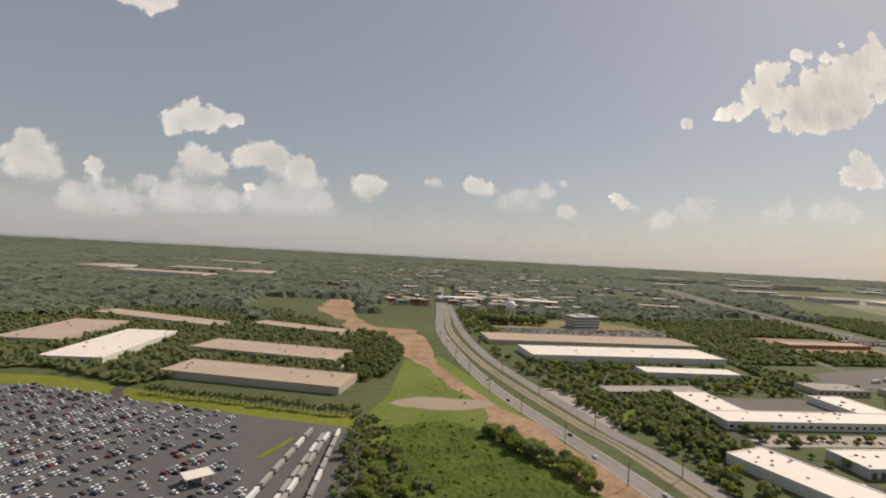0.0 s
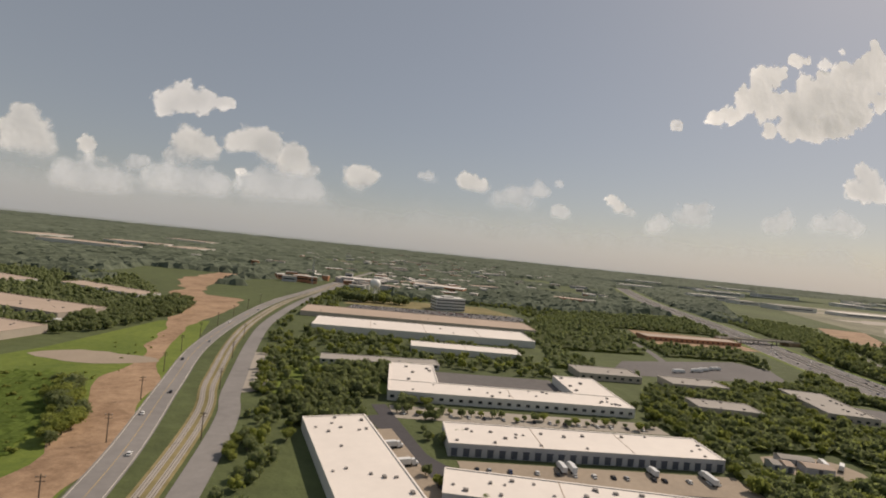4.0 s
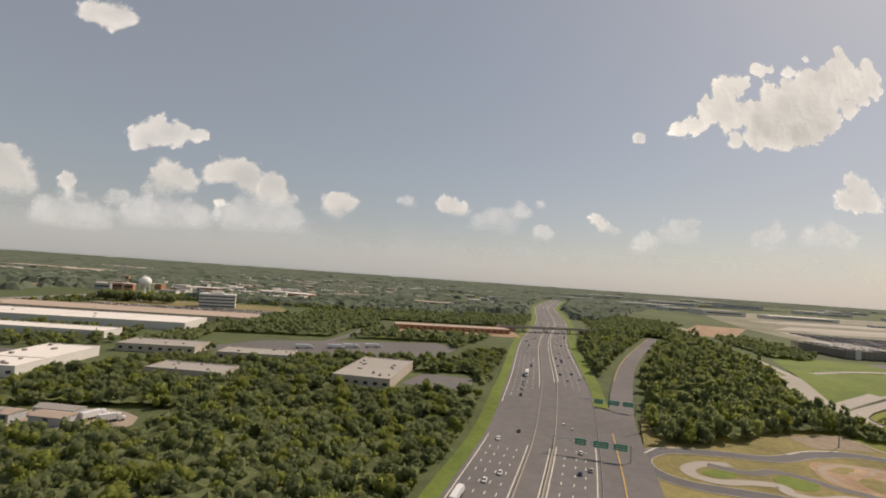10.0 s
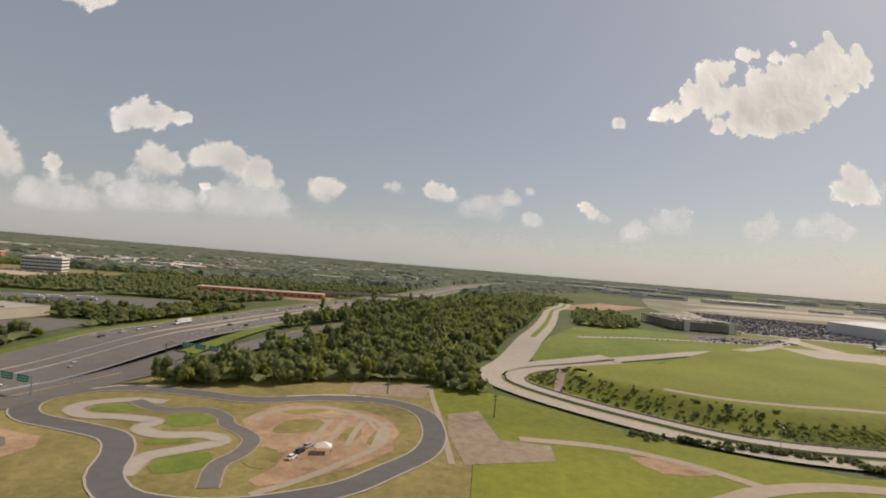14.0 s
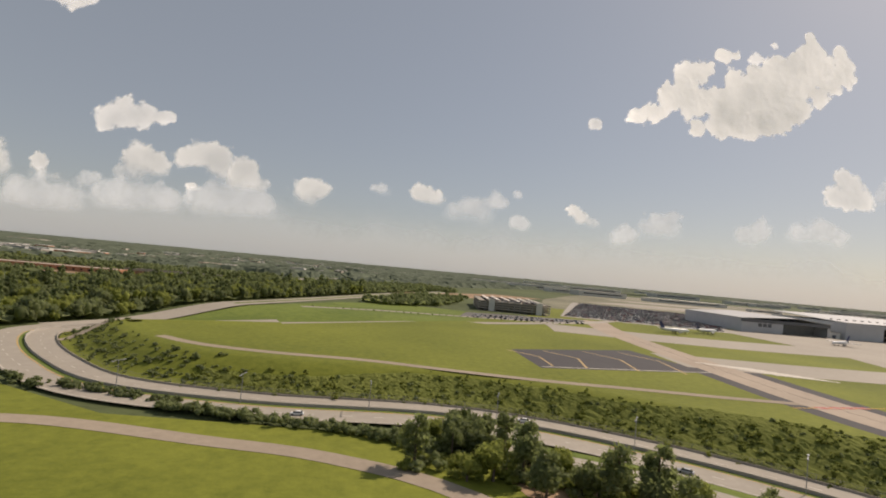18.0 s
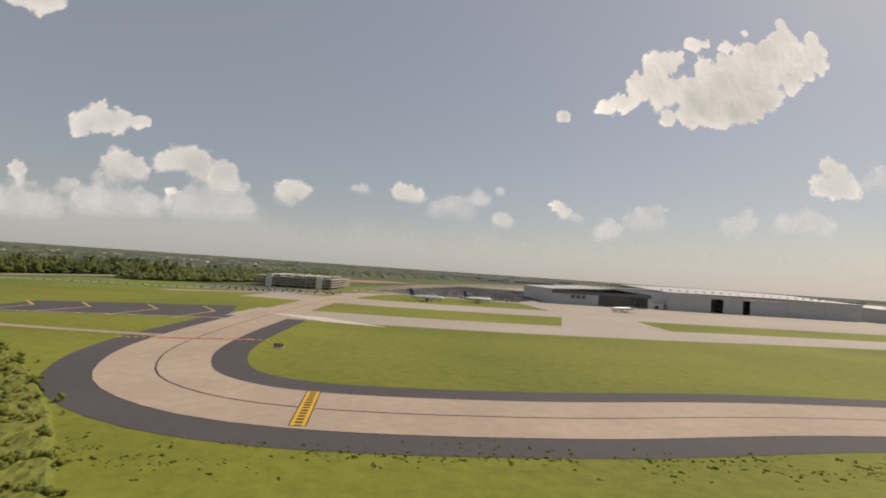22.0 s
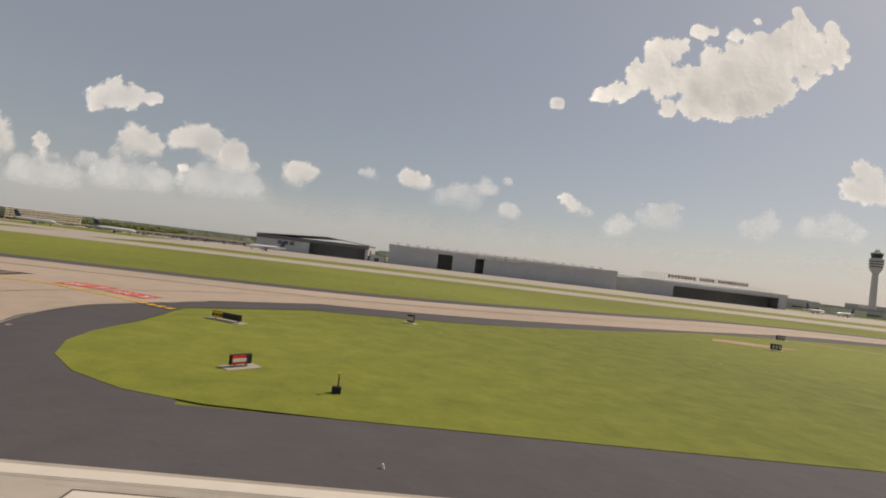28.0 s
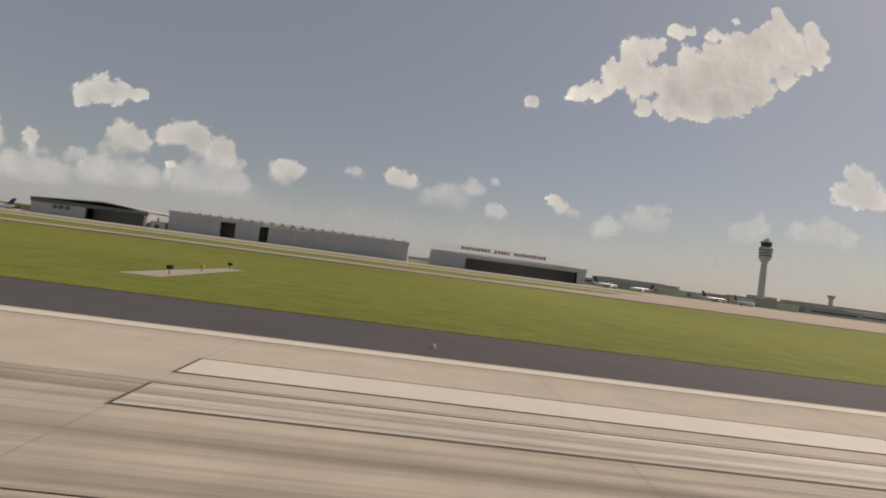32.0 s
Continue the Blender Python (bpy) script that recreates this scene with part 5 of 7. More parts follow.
THICKET = [(11, 236), (22, 201), (22, 169), (36, 142), (56, 122), (56, 60), (-6, 60), (0, 141), (4, 174)]
planted("thicket", scatter(THICKET, 3.2, 1.2, 2.3, 0.92, (0.75, 1.05)), LIGHT + BUSH, LEAF, "dense green thicket between car park and meadow", "bushes")
planted("roadside_wood", scatter([(8, 268), (30, 288), (48, 360), (40, 410), (20, 440), (0, 360)], 4.6, 2.0, 3.6), LIGHT + BROAD[:1], LEAF, "dense green trees beside the clay strip")
line = curve_points([(648, 101), (655, 99), (664, 96.5), (673, 94.5), (685, 91), (700, 84)], 0.45)
nearhedge = [(p[0] + nr.uniform(-0.8, 0.8), p[1] + nr.uniform(-1.4, 1.4), nr.uniform(0.9, 1.6), nr.uniform(0.85, 1.1)) for p in line]
under = []
for i in range(2, len(ROAD_LINE) - 2):
    t = ROAD_LINE[i + 1] - ROAD_LINE[i - 1]
    n = np.array((-t[1], t[0])) / np.hypot(*t)
    if ROAD_LINE[i][0] > 692 and ROAD_LINE[i][1] < 125:
        for k in range(22):
            p = ROAD_LINE[i] + n * nr.uniform(20.5 if ROAD_LINE[i][1] < 98 else 11.5, 29) + nr.uniform(-2.5, 2.5, 2)
            under.append((p[0], p[1], nr.uniform(0.8, 1.9), nr.uniform(0.8, 1.05)))
planted("road_hedge", nearhedge + [u for i, u in enumerate(under) if i % 2], BUSH, LEAF, "thick dark green hedge along the loop road", "bushes")
planted("road_hedge", [u for i, u in enumerate(under) if i % 2 == 0], BUSH, LIMELEAF, "light green bushes along the loop road", "bushes")
scrub = scatter([(-20, 130), (20, 212), (60, 300), (72, 200), (76, 70), (0, 60)], 4.0, 0.4, 1.2, 0.22, (0.6, 0.9))
WEEDS = [(-16, -60), (0, 120), (24, 205), (48, 212), (64, 196), (70, 172), (78, 130), (81, 60), (81, -60)]
understory("tall_weeds", WEEDS, 1.2, 0.6, WEED, "tall green weeds of the overgrown meadow", 0.75)
scrub += scatter(WEEDS, 4.4, 0.8, 2.0, 0.35, (0.55, 0.8))
planted("meadow_scrub", scrub, TINY, LIMELEAF, "low scrub in the overgrown meadow", "bushes")
hedge = [(x, 276 + 0.1 * (x - 690) + nr.uniform(-0.4, 0.4), nr.uniform(0.5, 0.8), 0.9) for x in np.arange(655, 800, 4.0)]
planted("lot_hedge", hedge, TINY, LEAF, "row of small round trees along a car lot", "bushes")


# ---- trees that stand apart ----
def single(templates, mat, kind):
    v, f = templates
    crown_me = mesh_of("crown", v, f, mat)
    bm = tube(bmesh.new(), 0, 0, -0.3, 0.9 if kind != "pine" else 1.9, 0.1, 0.05, 7)
    for a in range(4):
        c, s = math.cos(a * 1.7), math.sin(a * 1.7)
        p = [bm.verts.new((c * u + 0.03 * du, s * u - 0.03 * du, z)) for u, z, du in ((0, 0.6, -1), (0, 0.68, 1), (0.35, 0.95, 0))]
        bm.faces.new(p)
    trunk_me = bpy.data.meshes.new("trunk")
    bm.to_mesh(trunk_me)
    bm.free()
    trunk_me.materials.append(BARK)
    return crown_me, trunk_me


FULL = [crown("fine", 9, 1100, 80 + i, 0.1, 0.75) for i in range(3)]
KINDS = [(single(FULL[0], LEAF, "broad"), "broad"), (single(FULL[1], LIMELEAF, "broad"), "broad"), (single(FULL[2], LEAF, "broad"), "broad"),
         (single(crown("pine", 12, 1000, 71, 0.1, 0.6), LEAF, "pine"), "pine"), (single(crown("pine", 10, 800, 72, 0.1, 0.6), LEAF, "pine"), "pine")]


def tree(x, y, r, which, group, hf=1.0):
    (cm, tm), kind = KINDS[which]
    label = "tall dark green pine with an open crown" if kind == "pine" else ("light green leafy tree with a rounded crown" if which == 1 else "dark green leafy tree with a rounded crown")
    t = thing("tree", pose(x, y, gz(x, y), 0, 0, nr.uniform(0, 360)), label, "tree", group)
    m = Matrix.Diagonal((r, r, r * hf, 1))
    piece("trunk", tm, t, "", m)
    piece("crown", cm, t, "", m)


for k in range(40):  # along the near side of the loop road
    i = nr.randint(len(ROAD_LINE))
    s = 694 + 74 * (k / 40) ** 0.9 + nr.uniform(-2, 2)
    j = int(np.abs(ROAD_LINE[:, 0] - s + (ROAD_LINE[:, 1] > 130) * 500).argmin())
    t = ROAD_LINE[j + 1] - ROAD_LINE[j - 1]
    n = np.array((-t[1], t[0])) / np.hypot(*t)
    p = ROAD_LINE[j] + n * nr.uniform(20.5 if ROAD_LINE[j][1] < 98 else 11.5, 31 if s > 690 else 13)
    big = s > 690
    tree(p[0], p[1], nr.uniform(1.7, 3.1) if big else nr.uniform(1.1, 1.9), (3, 4, 1, 2, 0)[k % 5] if big else (0, 1, 2)[k % 3], "trees along the loop road", 1.15)
hedge = []
for k in range(90):  # thick hedge between loop road and field
    x = nr.uniform(600, 650)
    hedge.append((x, 118 - 0.33 * (x - 608) + nr.uniform(-3.0, 2.0) * (1.4 if x < 625 else 0.6), nr.uniform(0.7, 1.5), nr.uniform(0.75, 1.0)))
planted("roadside_hedge", hedge, TINY + LIGHT[:3], LEAF, "thick dark green hedge beside the loop road", "bushes")
for k in range(30):
    u = k / 29
    tree(62 + 20 * u + nr.uniform(-3, 2), 190 - 40 * u + nr.uniform(-7, 7), nr.uniform(2.0, 3.9), (0, 1, 2, 1)[k % 4], "trees in the meadow")
for k in range(20):
    tree(nr.uniform(4, 24), nr.uniform(110, 200), nr.uniform(1.6, 2.8), k % 3, "trees in the meadow")
for k in range(40):
    u = k / 39
    tree(-84 + 90 * u, 270 - 34 * u - 17 + nr.uniform(-1.2, 1.2), nr.uniform(1.3, 2.0), 3 + k % 2, "row of pines by the warehouse", 1.1)
for k in range(26):
    x = 172 + 102 * (k + 0.5) / 26
    y = 182 - 0.087 * (x - 172) + nr.uniform(-2.5, 2.5)
    tree(x, y, nr.uniform(0.9, 2.1), (0, 2, 1)[k % 3], "trees in front of the warehouse")
for k in range(24):
    tree(nr.uniform(124, 140), nr.uniform(90, 200), nr.uniform(1.4, 2.6), (0, 1, 2)[k % 3], "trees beside the side road")
for k in range(22):
    tree(nr.uniform(176, 192), nr.uniform(112, 200) , nr.uniform(1.2, 2.3), (0, 1, 2)[k % 3], "trees between the warehouses") if free(k, 0) else None


# ---- far woods: a canopy that runs to the horizon ----
V, F, rows = [], [], []
y = 470.0
fr = np.random.RandomState(3)
KEEP_OFF = [(b[0], b[1], max(b[2], b[3]) * 1.05) for b in BUILT] + CLEARINGS
KX, KY, KR = (np.array([c[i] for c in KEEP_OFF]) for i in range(3))
MOTOR_FAR, MAIN_FAR = curve_points(MOTORWAY, 12), curve_points(MAINROAD, 12)
while y < 5200:
    step = y * 0.0095
    xs = np.arange(-1.35 * y - 500, 1.0 * y + 1700, step)
    row = []
    for x in xs:
        px, py = x + fr.uniform(-0.45, 0.45) * step, y + fr.uniform(-0.45, 0.45) * step
        h = fr.uniform(1.5, 7.5) + 2.5 * noise.noise((px * 0.01, py * 0.01, 0)) + 0.0035 * max(0, y - 1500)
        gone = ((KX - px) ** 2 + (KY - py) ** 2 < (KR + 0.5 * step) ** 2).any()
        gone |= px > 0.72 * py + 250 and py < 2300
        gone |= noise.noise((px * 0.004, py * 0.006, 5)) > 0.32 and px > -60
        gone |= py < 1300 and (seg_distance(MOTOR_FAR, px, py) < 24 + step or seg_distance(MAIN_FAR, px, py) < 12 + step)
        gone |= py < 560 and (px > 100 or -60 < px)
        gone |= -100 < px < 20 and 540 < py < 700
        row.append(len(V))
        V.append((px, py, -1.5 if gone else h))
    rows.append((xs[0], step, row))
    y += step
for (x0, s0, a), (x1, s1, b) in zip(rows, rows[1:]):
    for i in range(len(a) - 1):
        j = int(round((x0 + i * s0 - x1) / s1))
        if 0 <= j < len(b) - 1:
            if max(V[a[i]][2], V[a[i + 1]][2], V[b[j + 1]][2], V[b[j]][2]) > 0:
                F.append((a[i], a[i + 1], b[j + 1], b[j]))
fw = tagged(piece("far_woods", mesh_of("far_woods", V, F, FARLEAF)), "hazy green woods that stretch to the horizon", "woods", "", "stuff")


# ---- vehicles ----
CARPAINT = {"white": material("white_car_paint", (0.7, 0.7, 0.68), 0.35, 0.05, 1, 0.2), "silver": material("silver_car_paint", (0.4, 0.41, 0.42), 0.35, 0.08, 1, 0.2, metal=0.3),
            "black": material("black_car_paint", (0.025, 0.025, 0.028), 0.3, 0.1, 1, 0.2), "red": material("red_car_paint", (0.22, 0.03, 0.03), 0.35, 0.1, 1, 0.2),
            "blue": material("dark_blue_car_paint", (0.04, 0.06, 0.13), 0.35, 0.1, 1, 0.2)}


def lofted(rows):
    """A body from cross sections: x, half width, bottom and top."""
    bm = bmesh.new()
    rings = []
    for x, w, z0, z1 in rows:
        rings.append([bm.verts.new(p) for p in ((x, -w, z0), (x, w, z0), (x, w, z0 + (z1 - z0) * 0.7), (x, w * 0.86, z1), (x, -w * 0.86, z1), (x, -w, z0 + (z1 - z0) * 0.7))])
    for a, b in zip(rings, rings[1:]):
        for i in range(6):
            bm.faces.new((a[i], a[(i + 1) % 6], b[(i + 1) % 6], b[i]))
    bm.faces.new(list(reversed(rings[0])))
    bm.faces.new(rings[-1])
    bmesh.ops.recalc_face_normals(bm, faces=bm.faces[:])
    return bm


def wheel_mesh():
    bm = tube(bmesh.new(), 0, 0, -0.06, 0.06, 0.18, 0.18, 12)
    bmesh.ops.rotate(bm, verts=bm.verts[:], cent=(0, 0, 0), matrix=Matrix.Rotation(radians(90), 3, 'X'))
    me = bpy.data.meshes.new("wheel")
    bm.to_mesh(me)
    bm.free()
    me.materials.append(RUBBER)
    return me


WHEEL_ME = wheel_mesh()
CAR_ME = {}
for key, mt in CARPAINT.items():
    bm = lofted([(-1.27, 0.44, 0.16, 0.46), (-1.2, 0.49, 0.12, 0.5), (-0.6, 0.5, 0.11, 0.54), (0.5, 0.5, 0.11, 0.53), (1.1, 0.49, 0.12, 0.46), (1.27, 0.42, 0.16, 0.38)])
    r = lofted([(-0.72, 0.4, 0.78, 0.8), (-0.5, 0.41, 0.78, 0.82), (0.15, 0.41, 0.78, 0.82), (0.3, 0.4, 0.78, 0.8)])
    me2 = bpy.data.meshes.new("tmp")
    r.to_mesh(me2)
    bm.from_mesh(me2)
    r.free()
    CAR_ME[key] = bpy.data.meshes.new("car_" + key)
    bm.to_mesh(CAR_ME[key])
    bm.free()
    CAR_ME[key].materials.append(mt)
gb = lofted([(-1.02, 0.45, 0.5, 0.56), (-0.72, 0.42, 0.5, 0.785), (0.28, 0.42, 0.5, 0.785), (0.72, 0.45, 0.5, 0.55)])
CABIN_ME = bpy.data.meshes.new("windows")
gb.to_mesh(CABIN_ME)
gb.free()
CABIN_ME.materials.append(GLASS)
COLOURS = ("white", "silver", "black", "white", "silver", "blue", "black", "silver", "silver", "white", "black", "white", "red")


def car(x, y, yaw, key, group, wheels=True, z=None):
    c = tagged(piece("car", CAR_ME[key], None, "", pose(x, y, (gz(x, y) + 0.1 if z is None else z) + 0.01, 0, 0, yaw)), "small %s car %s" % (
        "dark blue" if key == "blue" else key, "on the grey roadway" if wheels else "parked on dark asphalt"), "car", group)
    piece("glazing", CABIN_ME, c)
    for wx in (-0.8, 0.82):
        for wy in (-0.46, 0.46):
            piece("wheel", WHEEL_ME, c, "", pose(wx, wy, 0.17))
    return c


def along(line, off, dist):
    pts = curve_points(line, 1.0)
    s = np.concatenate([[0], np.cumsum(np.hypot(*np.diff(pts, axis=0).T))])
    i = min(len(pts) - 2, int(np.searchsorted(s, dist)))
    t = pts[i + 1] - pts[i]
    n = np.array((-t[1], t[0])) / np.hypot(*t)
    p = pts[i] + n * off
    return p[0], p[1], math.degrees(math.atan2(t[1], t[0]))


vr = random.Random(21)
for k in range(64):
    off = vr.choice((-14.5, -11.9, -9.1, -6.4, 4.6, 7.1, 9.7, 12.2))
    x, y, a = along(MOTORWAY, off, 150 + 480 * (k + vr.random()) / 64)
    car(x, y, a + (180 if off > 0 else 0), vr.choice(COLOURS), "traffic on the motorway", True, gz(x, y) + 0.14)
for d, off in ((60, 6), (95, 3), (140, 6), (170, -4), (215, 5)):
    x, y, a = along(LOOP, off, 120 + d)
    car(x, y, a, vr.choice(COLOURS), "traffic on the loop road", True, gz(x, y) + 0.13)
for d, off in ((235, 2), (262, 2), (300, -2), (330, 2), (352, -2), (400, 2), (440, -2), (500, 2), (560, -2)):
    x, y, a = along(MAINROAD, off, d)
    car(x, y, a, vr.choice(COLOURS), "traffic on the main road", True, 0.11)


def truck(x, y, yaw, label, group="", z=None, trailer=7.0):
    t = thing("truck", pose(x, y, (gz(x, y) if z is None else z) + 0.14, 0, 0, yaw), label, "truck", group)
    part("trailer", boxes((-trailer, -0.7, 0.65, 0, 0.7, 2.2), bevel=0.04), CARPAINT["white"], t)
    part("cab", lofted([(0.3, 0.66, 0.35, 1.9), (1.2, 0.66, 0.35, 1.95), (1.5, 0.66, 0.35, 1.2), (2.2, 0.6, 0.35, 1.05)]), CARPAINT["white"], t)
    part("windscreen", boxes((1.3, -0.55, 1.25, 1.48, 0.55, 1.75)), GLASS, t)
    part("chassis", boxes((-trailer, -0.4, 0.4, 1.6, 0.4, 0.64)), RUBBER, t)
    for wx in (-trailer + 0.6, -trailer + 1.3, -0.9, -0.2, 1.6):
        for wy in (-0.6, 0.6):
            piece("wheel", WHEEL_ME, t, "", pose(wx, wy, 0.28) @ Matrix.Scale(1.55, 4))
    return t


truck(405, 112, 65, "white lorry with a long box trailer on the motorway")
tx, ty, ta = along(MOTORWAY, 9.0, 330)
truck(tx, ty, ta + 180, "white lorry with a long box trailer on the motorway")
for x, y, a, l in ((218, 138, 85, 4), (221, 138, 86, 4), (262, 134, 85, 6), (246, 136, 85, 3), (171, 150, 13, 4), (174, 138, 13, 4), (-6, 307, 70, 6), (-12, 309, 70, 5), (0, 305, 70, 6), (4, 304, 70, 5), (-30, 314, 70, 5),
                   (316, 146, 60, 5), (321, 143, 40, 4), (380, 285, 10, 7), (392, 290, 12, 7), (372, 281, 10, 7), (356, 276, 10, 7)):
    truck(x, y, a, "white lorry parked at a warehouse yard", "parked lorries", None, l)
for k in range(16):
    x = 176 + k * 6.0 + vr.uniform(-1, 1)
    car(x, 181 - 0.087 * (x - 172), vr.choice((85, 265)), vr.choice(COLOURS), "cars in front of the warehouse", False)
for k in range(14):
    car(192 + k * 5.6 + vr.uniform(-2, 2), 136 - 0.08 * k * 5.6, 84, vr.choice(COLOURS), "cars at the docks", False)
for k in range(8):
    car(129 + vr.uniform(-1, 1), 236 + k * 2.0, vr.choice((0, 180)), vr.choice(COLOURS), "cars beside the side road", False)

# the car park: aisles of cars that stand side by side
lanes = []
d1 = np.array((math.cos(radians(60)), math.sin(radians(60))))
d2 = np.array((d1[1], -d1[0]))
for i in range(-26, 34):
    for j in range(-80, 80):
        u = i * 4.6 + (0.9 if i % 2 else -0.9)
        p = np.array((-95.0, 190.0)) + d2 * u + d1 * (j * 1.55)
        if inside(CARPARK, p[0], p[1]) and p[0] < -22 - 0.25 * (p[1] - 150) and p[1] > 118:
            full = 0.62 if p[0] < -80 else 0.42
            if vr.random() < full:
                lanes.append((p[0] + vr.uniform(-0.1, 0.1), p[1], math.degrees(math.atan2(d2[1], d2[0])) + (180 if vr.random() < 0.5 else 0), vr.choice(COLOURS + ("white", "silver", "white"))))
lanes.sort(key=lambda c: -c[0] + abs(c[1] - 175) * 0.5)
for x, y, a, key in lanes[:250]:
    car(x, y, a, key, "cars in the big car park", False, 0.07)


LOW_BODY = bpy.data.meshes.new("low_body")
lb = boxes((-1.27, -0.48, 0.14, 1.27, 0.48, 0.5), (-0.62, -0.4, 0.76, 0.25, 0.4, 0.82))
lb.to_mesh(LOW_BODY)
lb.free()
LOW_CABIN = bpy.data.meshes.new("low_cabin")
lb = boxes((-0.85, -0.43, 0.5, 0.5, 0.43, 0.76))
lb.to_mesh(LOW_CABIN)
lb.free()


def joined_cars(name, spots, label, bodies=None):
    """Cars past counting: bodies and windows as one mesh for each colour."""
    for key in CARPAINT:
        sel = [s for s in spots if s[3] == key]
        if not sel:
            continue
        V, F, k, mi = [], [], 0, []
        for me, slot in ((CAR_ME[key], 0), (CABIN_ME, 1)) if bodies is None else bodies:
            bv = np.array([v.co[:] for v in me.vertices])
            bf = [list(p.vertices) for p in me.polygons]
            for x, y, a, _, z in sel:
                c, s = math.cos(radians(a)), math.sin(radians(a))
                V.append(np.stack([bv[:, 0] * c - bv[:, 1] * s + x, bv[:, 0] * s + bv[:, 1] * c + y, bv[:, 2] + z], 1))
                F += [[i + k for i in f] for f in bf]
                mi += [slot] * len(bf)
                k += len(bv)
        me = mesh_of(name, np.concatenate(V), F, CARPAINT[key])
        me.materials.append(GLASS)
        me.polygons.foreach_set("material_index", mi)
        tagged(piece(name, me), label % key, "parked cars", "", "stuff")


joined_cars("parked_cars", [(x, y, a, k, 0.09) for x, y, a, k in lanes[250:]], "rows of %s cars in the big car park")
far = []
LOT = [(824, 354), (930, 326), (952, 358), (1110, 515), (935, 590), (856, 420)]
for i in range(60):
    for j in range(150):
        x, y = 820 + j * 2.0, 330 + i * 4.4 + (i % 2) * 1.2
        if inside(LOT, x, y) and vr.random() < 0.72:
            far.append((x, y, 90, vr.choice(("white", "silver", "white", "silver", "black", "red", "blue")), 0.1))
for i in range(9):
    for j in range(26):
        u, v = -20 + j * 1.58, -18.5 + i * 4.6
        if vr.random() < 0.8:
            a, b = rotated(u, v * 1.35, GYAW)
            far.append((GX + a, GY + b, 82, vr.choice(COLOURS), 4 * GH + 0.11))
for i in range(4):
    for j in range(22):
        if vr.random() < 0.6:
            far.append((742 + j * 3.4 + i * 2.0, 284 + j * 0.6 + i * 6.0, 100, vr.choice(COLOURS), 0.1))
for i in range(5):
    for j in range(60):
        if vr.random() < 0.6:
            far.append((155 + j * 2.8, 449 + i * 6.0, 90, vr.choice(COLOURS), 0.1))
joined_cars("distant_cars", far, "many %s cars on a distant lot", ((LOW_BODY, 0), (LOW_CABIN, 1)))

# rows of trailers at the edge of the car park
TRAILGREY = material("grey_trailer_paint", (0.36, 0.34, 0.31), 0.5, 0.1, 0.6, 0.1)
TRAIL_ME = []
for mt in (CARPAINT["white"], TRAILGREY, CARPAINT["white"]):
    bm = boxes((-3.9, -0.62, 0.6, 3.9, 0.62, 2.0), bevel=0.05)
    me = bpy.data.meshes.new("box_body")
    bm.to_mesh(me)
    bm.free()
    me.materials.append(mt)
    TRAIL_ME.append(me)
bm = boxes((-3.3, -0.5, 0.2, -1.7, 0.5, 0.6), (1.9, -0.4, 0.0, 2.2, 0.4, 0.6))
GEAR_ME = bpy.data.meshes.new("running_gear")
bm.to_mesh(GEAR_ME)
bm.free()
GEAR_ME.materials.append(RUBBER)
for r, (x0, y0, x1, y1, n) in enumerate(((-22, 144, -7.3, 201, 6), (-17.5, 130, -2.8, 195, 7), (-15.6, 130, -0.9, 196, 7), (-8.0, 128, 2.9, 199, 8))):
    for k in range(n):
        u = (k + 0.5) / n
        t = thing("trailer", pose(x0 + (x1 - x0) * u, y0 + (y1 - y0) * u, 0.08, 0, 0, math.degrees(math.atan2(y1 - y0, x1 - x0))),
                  "long white box trailer standing in a row" if r != 3 else "long grey box trailer standing in a row", "trailer", "rows of trailers")
        piece("box_body", TRAIL_ME[1 if (k * 5 + r * 3) % 4 else 0], t)
        piece("running_gear", GEAR_ME, t)
kiosk = thing("canopy", pose(-38, 160, 0.07, 0, 0, 30), "white flat canopy at the car park gate", "canopy")
part("canopy_roof", boxes((-4, -3, 2.6, 4, 3, 3.0), bevel=0.08), ROOFWHITE, kiosk)
for x in (-3.2, 3.2):
    for y in (-2.2, 2.2):
        part("post", boxes((x - 0.12, y - 0.12, 0, x + 0.12, y + 0.12, 2.6)), STEEL, kiosk)
area("lot_strip", [(-24, 178), (-22, 177), (-13, 194), (-15, 195)], GRASS, 0.1, "grass strip in the car park", "grass", smooth=False)


# ---- aeroplanes ----
PLANEWHITE = material("white_plane_paint", (0.75, 0.75, 0.74), 0.35, 0.05, 0.5, 0.1)
TAILBLUE = material("dark_tail_paint", (0.04, 0.05, 0.12), 0.4, 0.1, 0.5, 0.1)
TAILRED = material("red_tail_paint", (0.4, 0.04, 0.04), 0.4, 0.1, 0.5, 0.1)


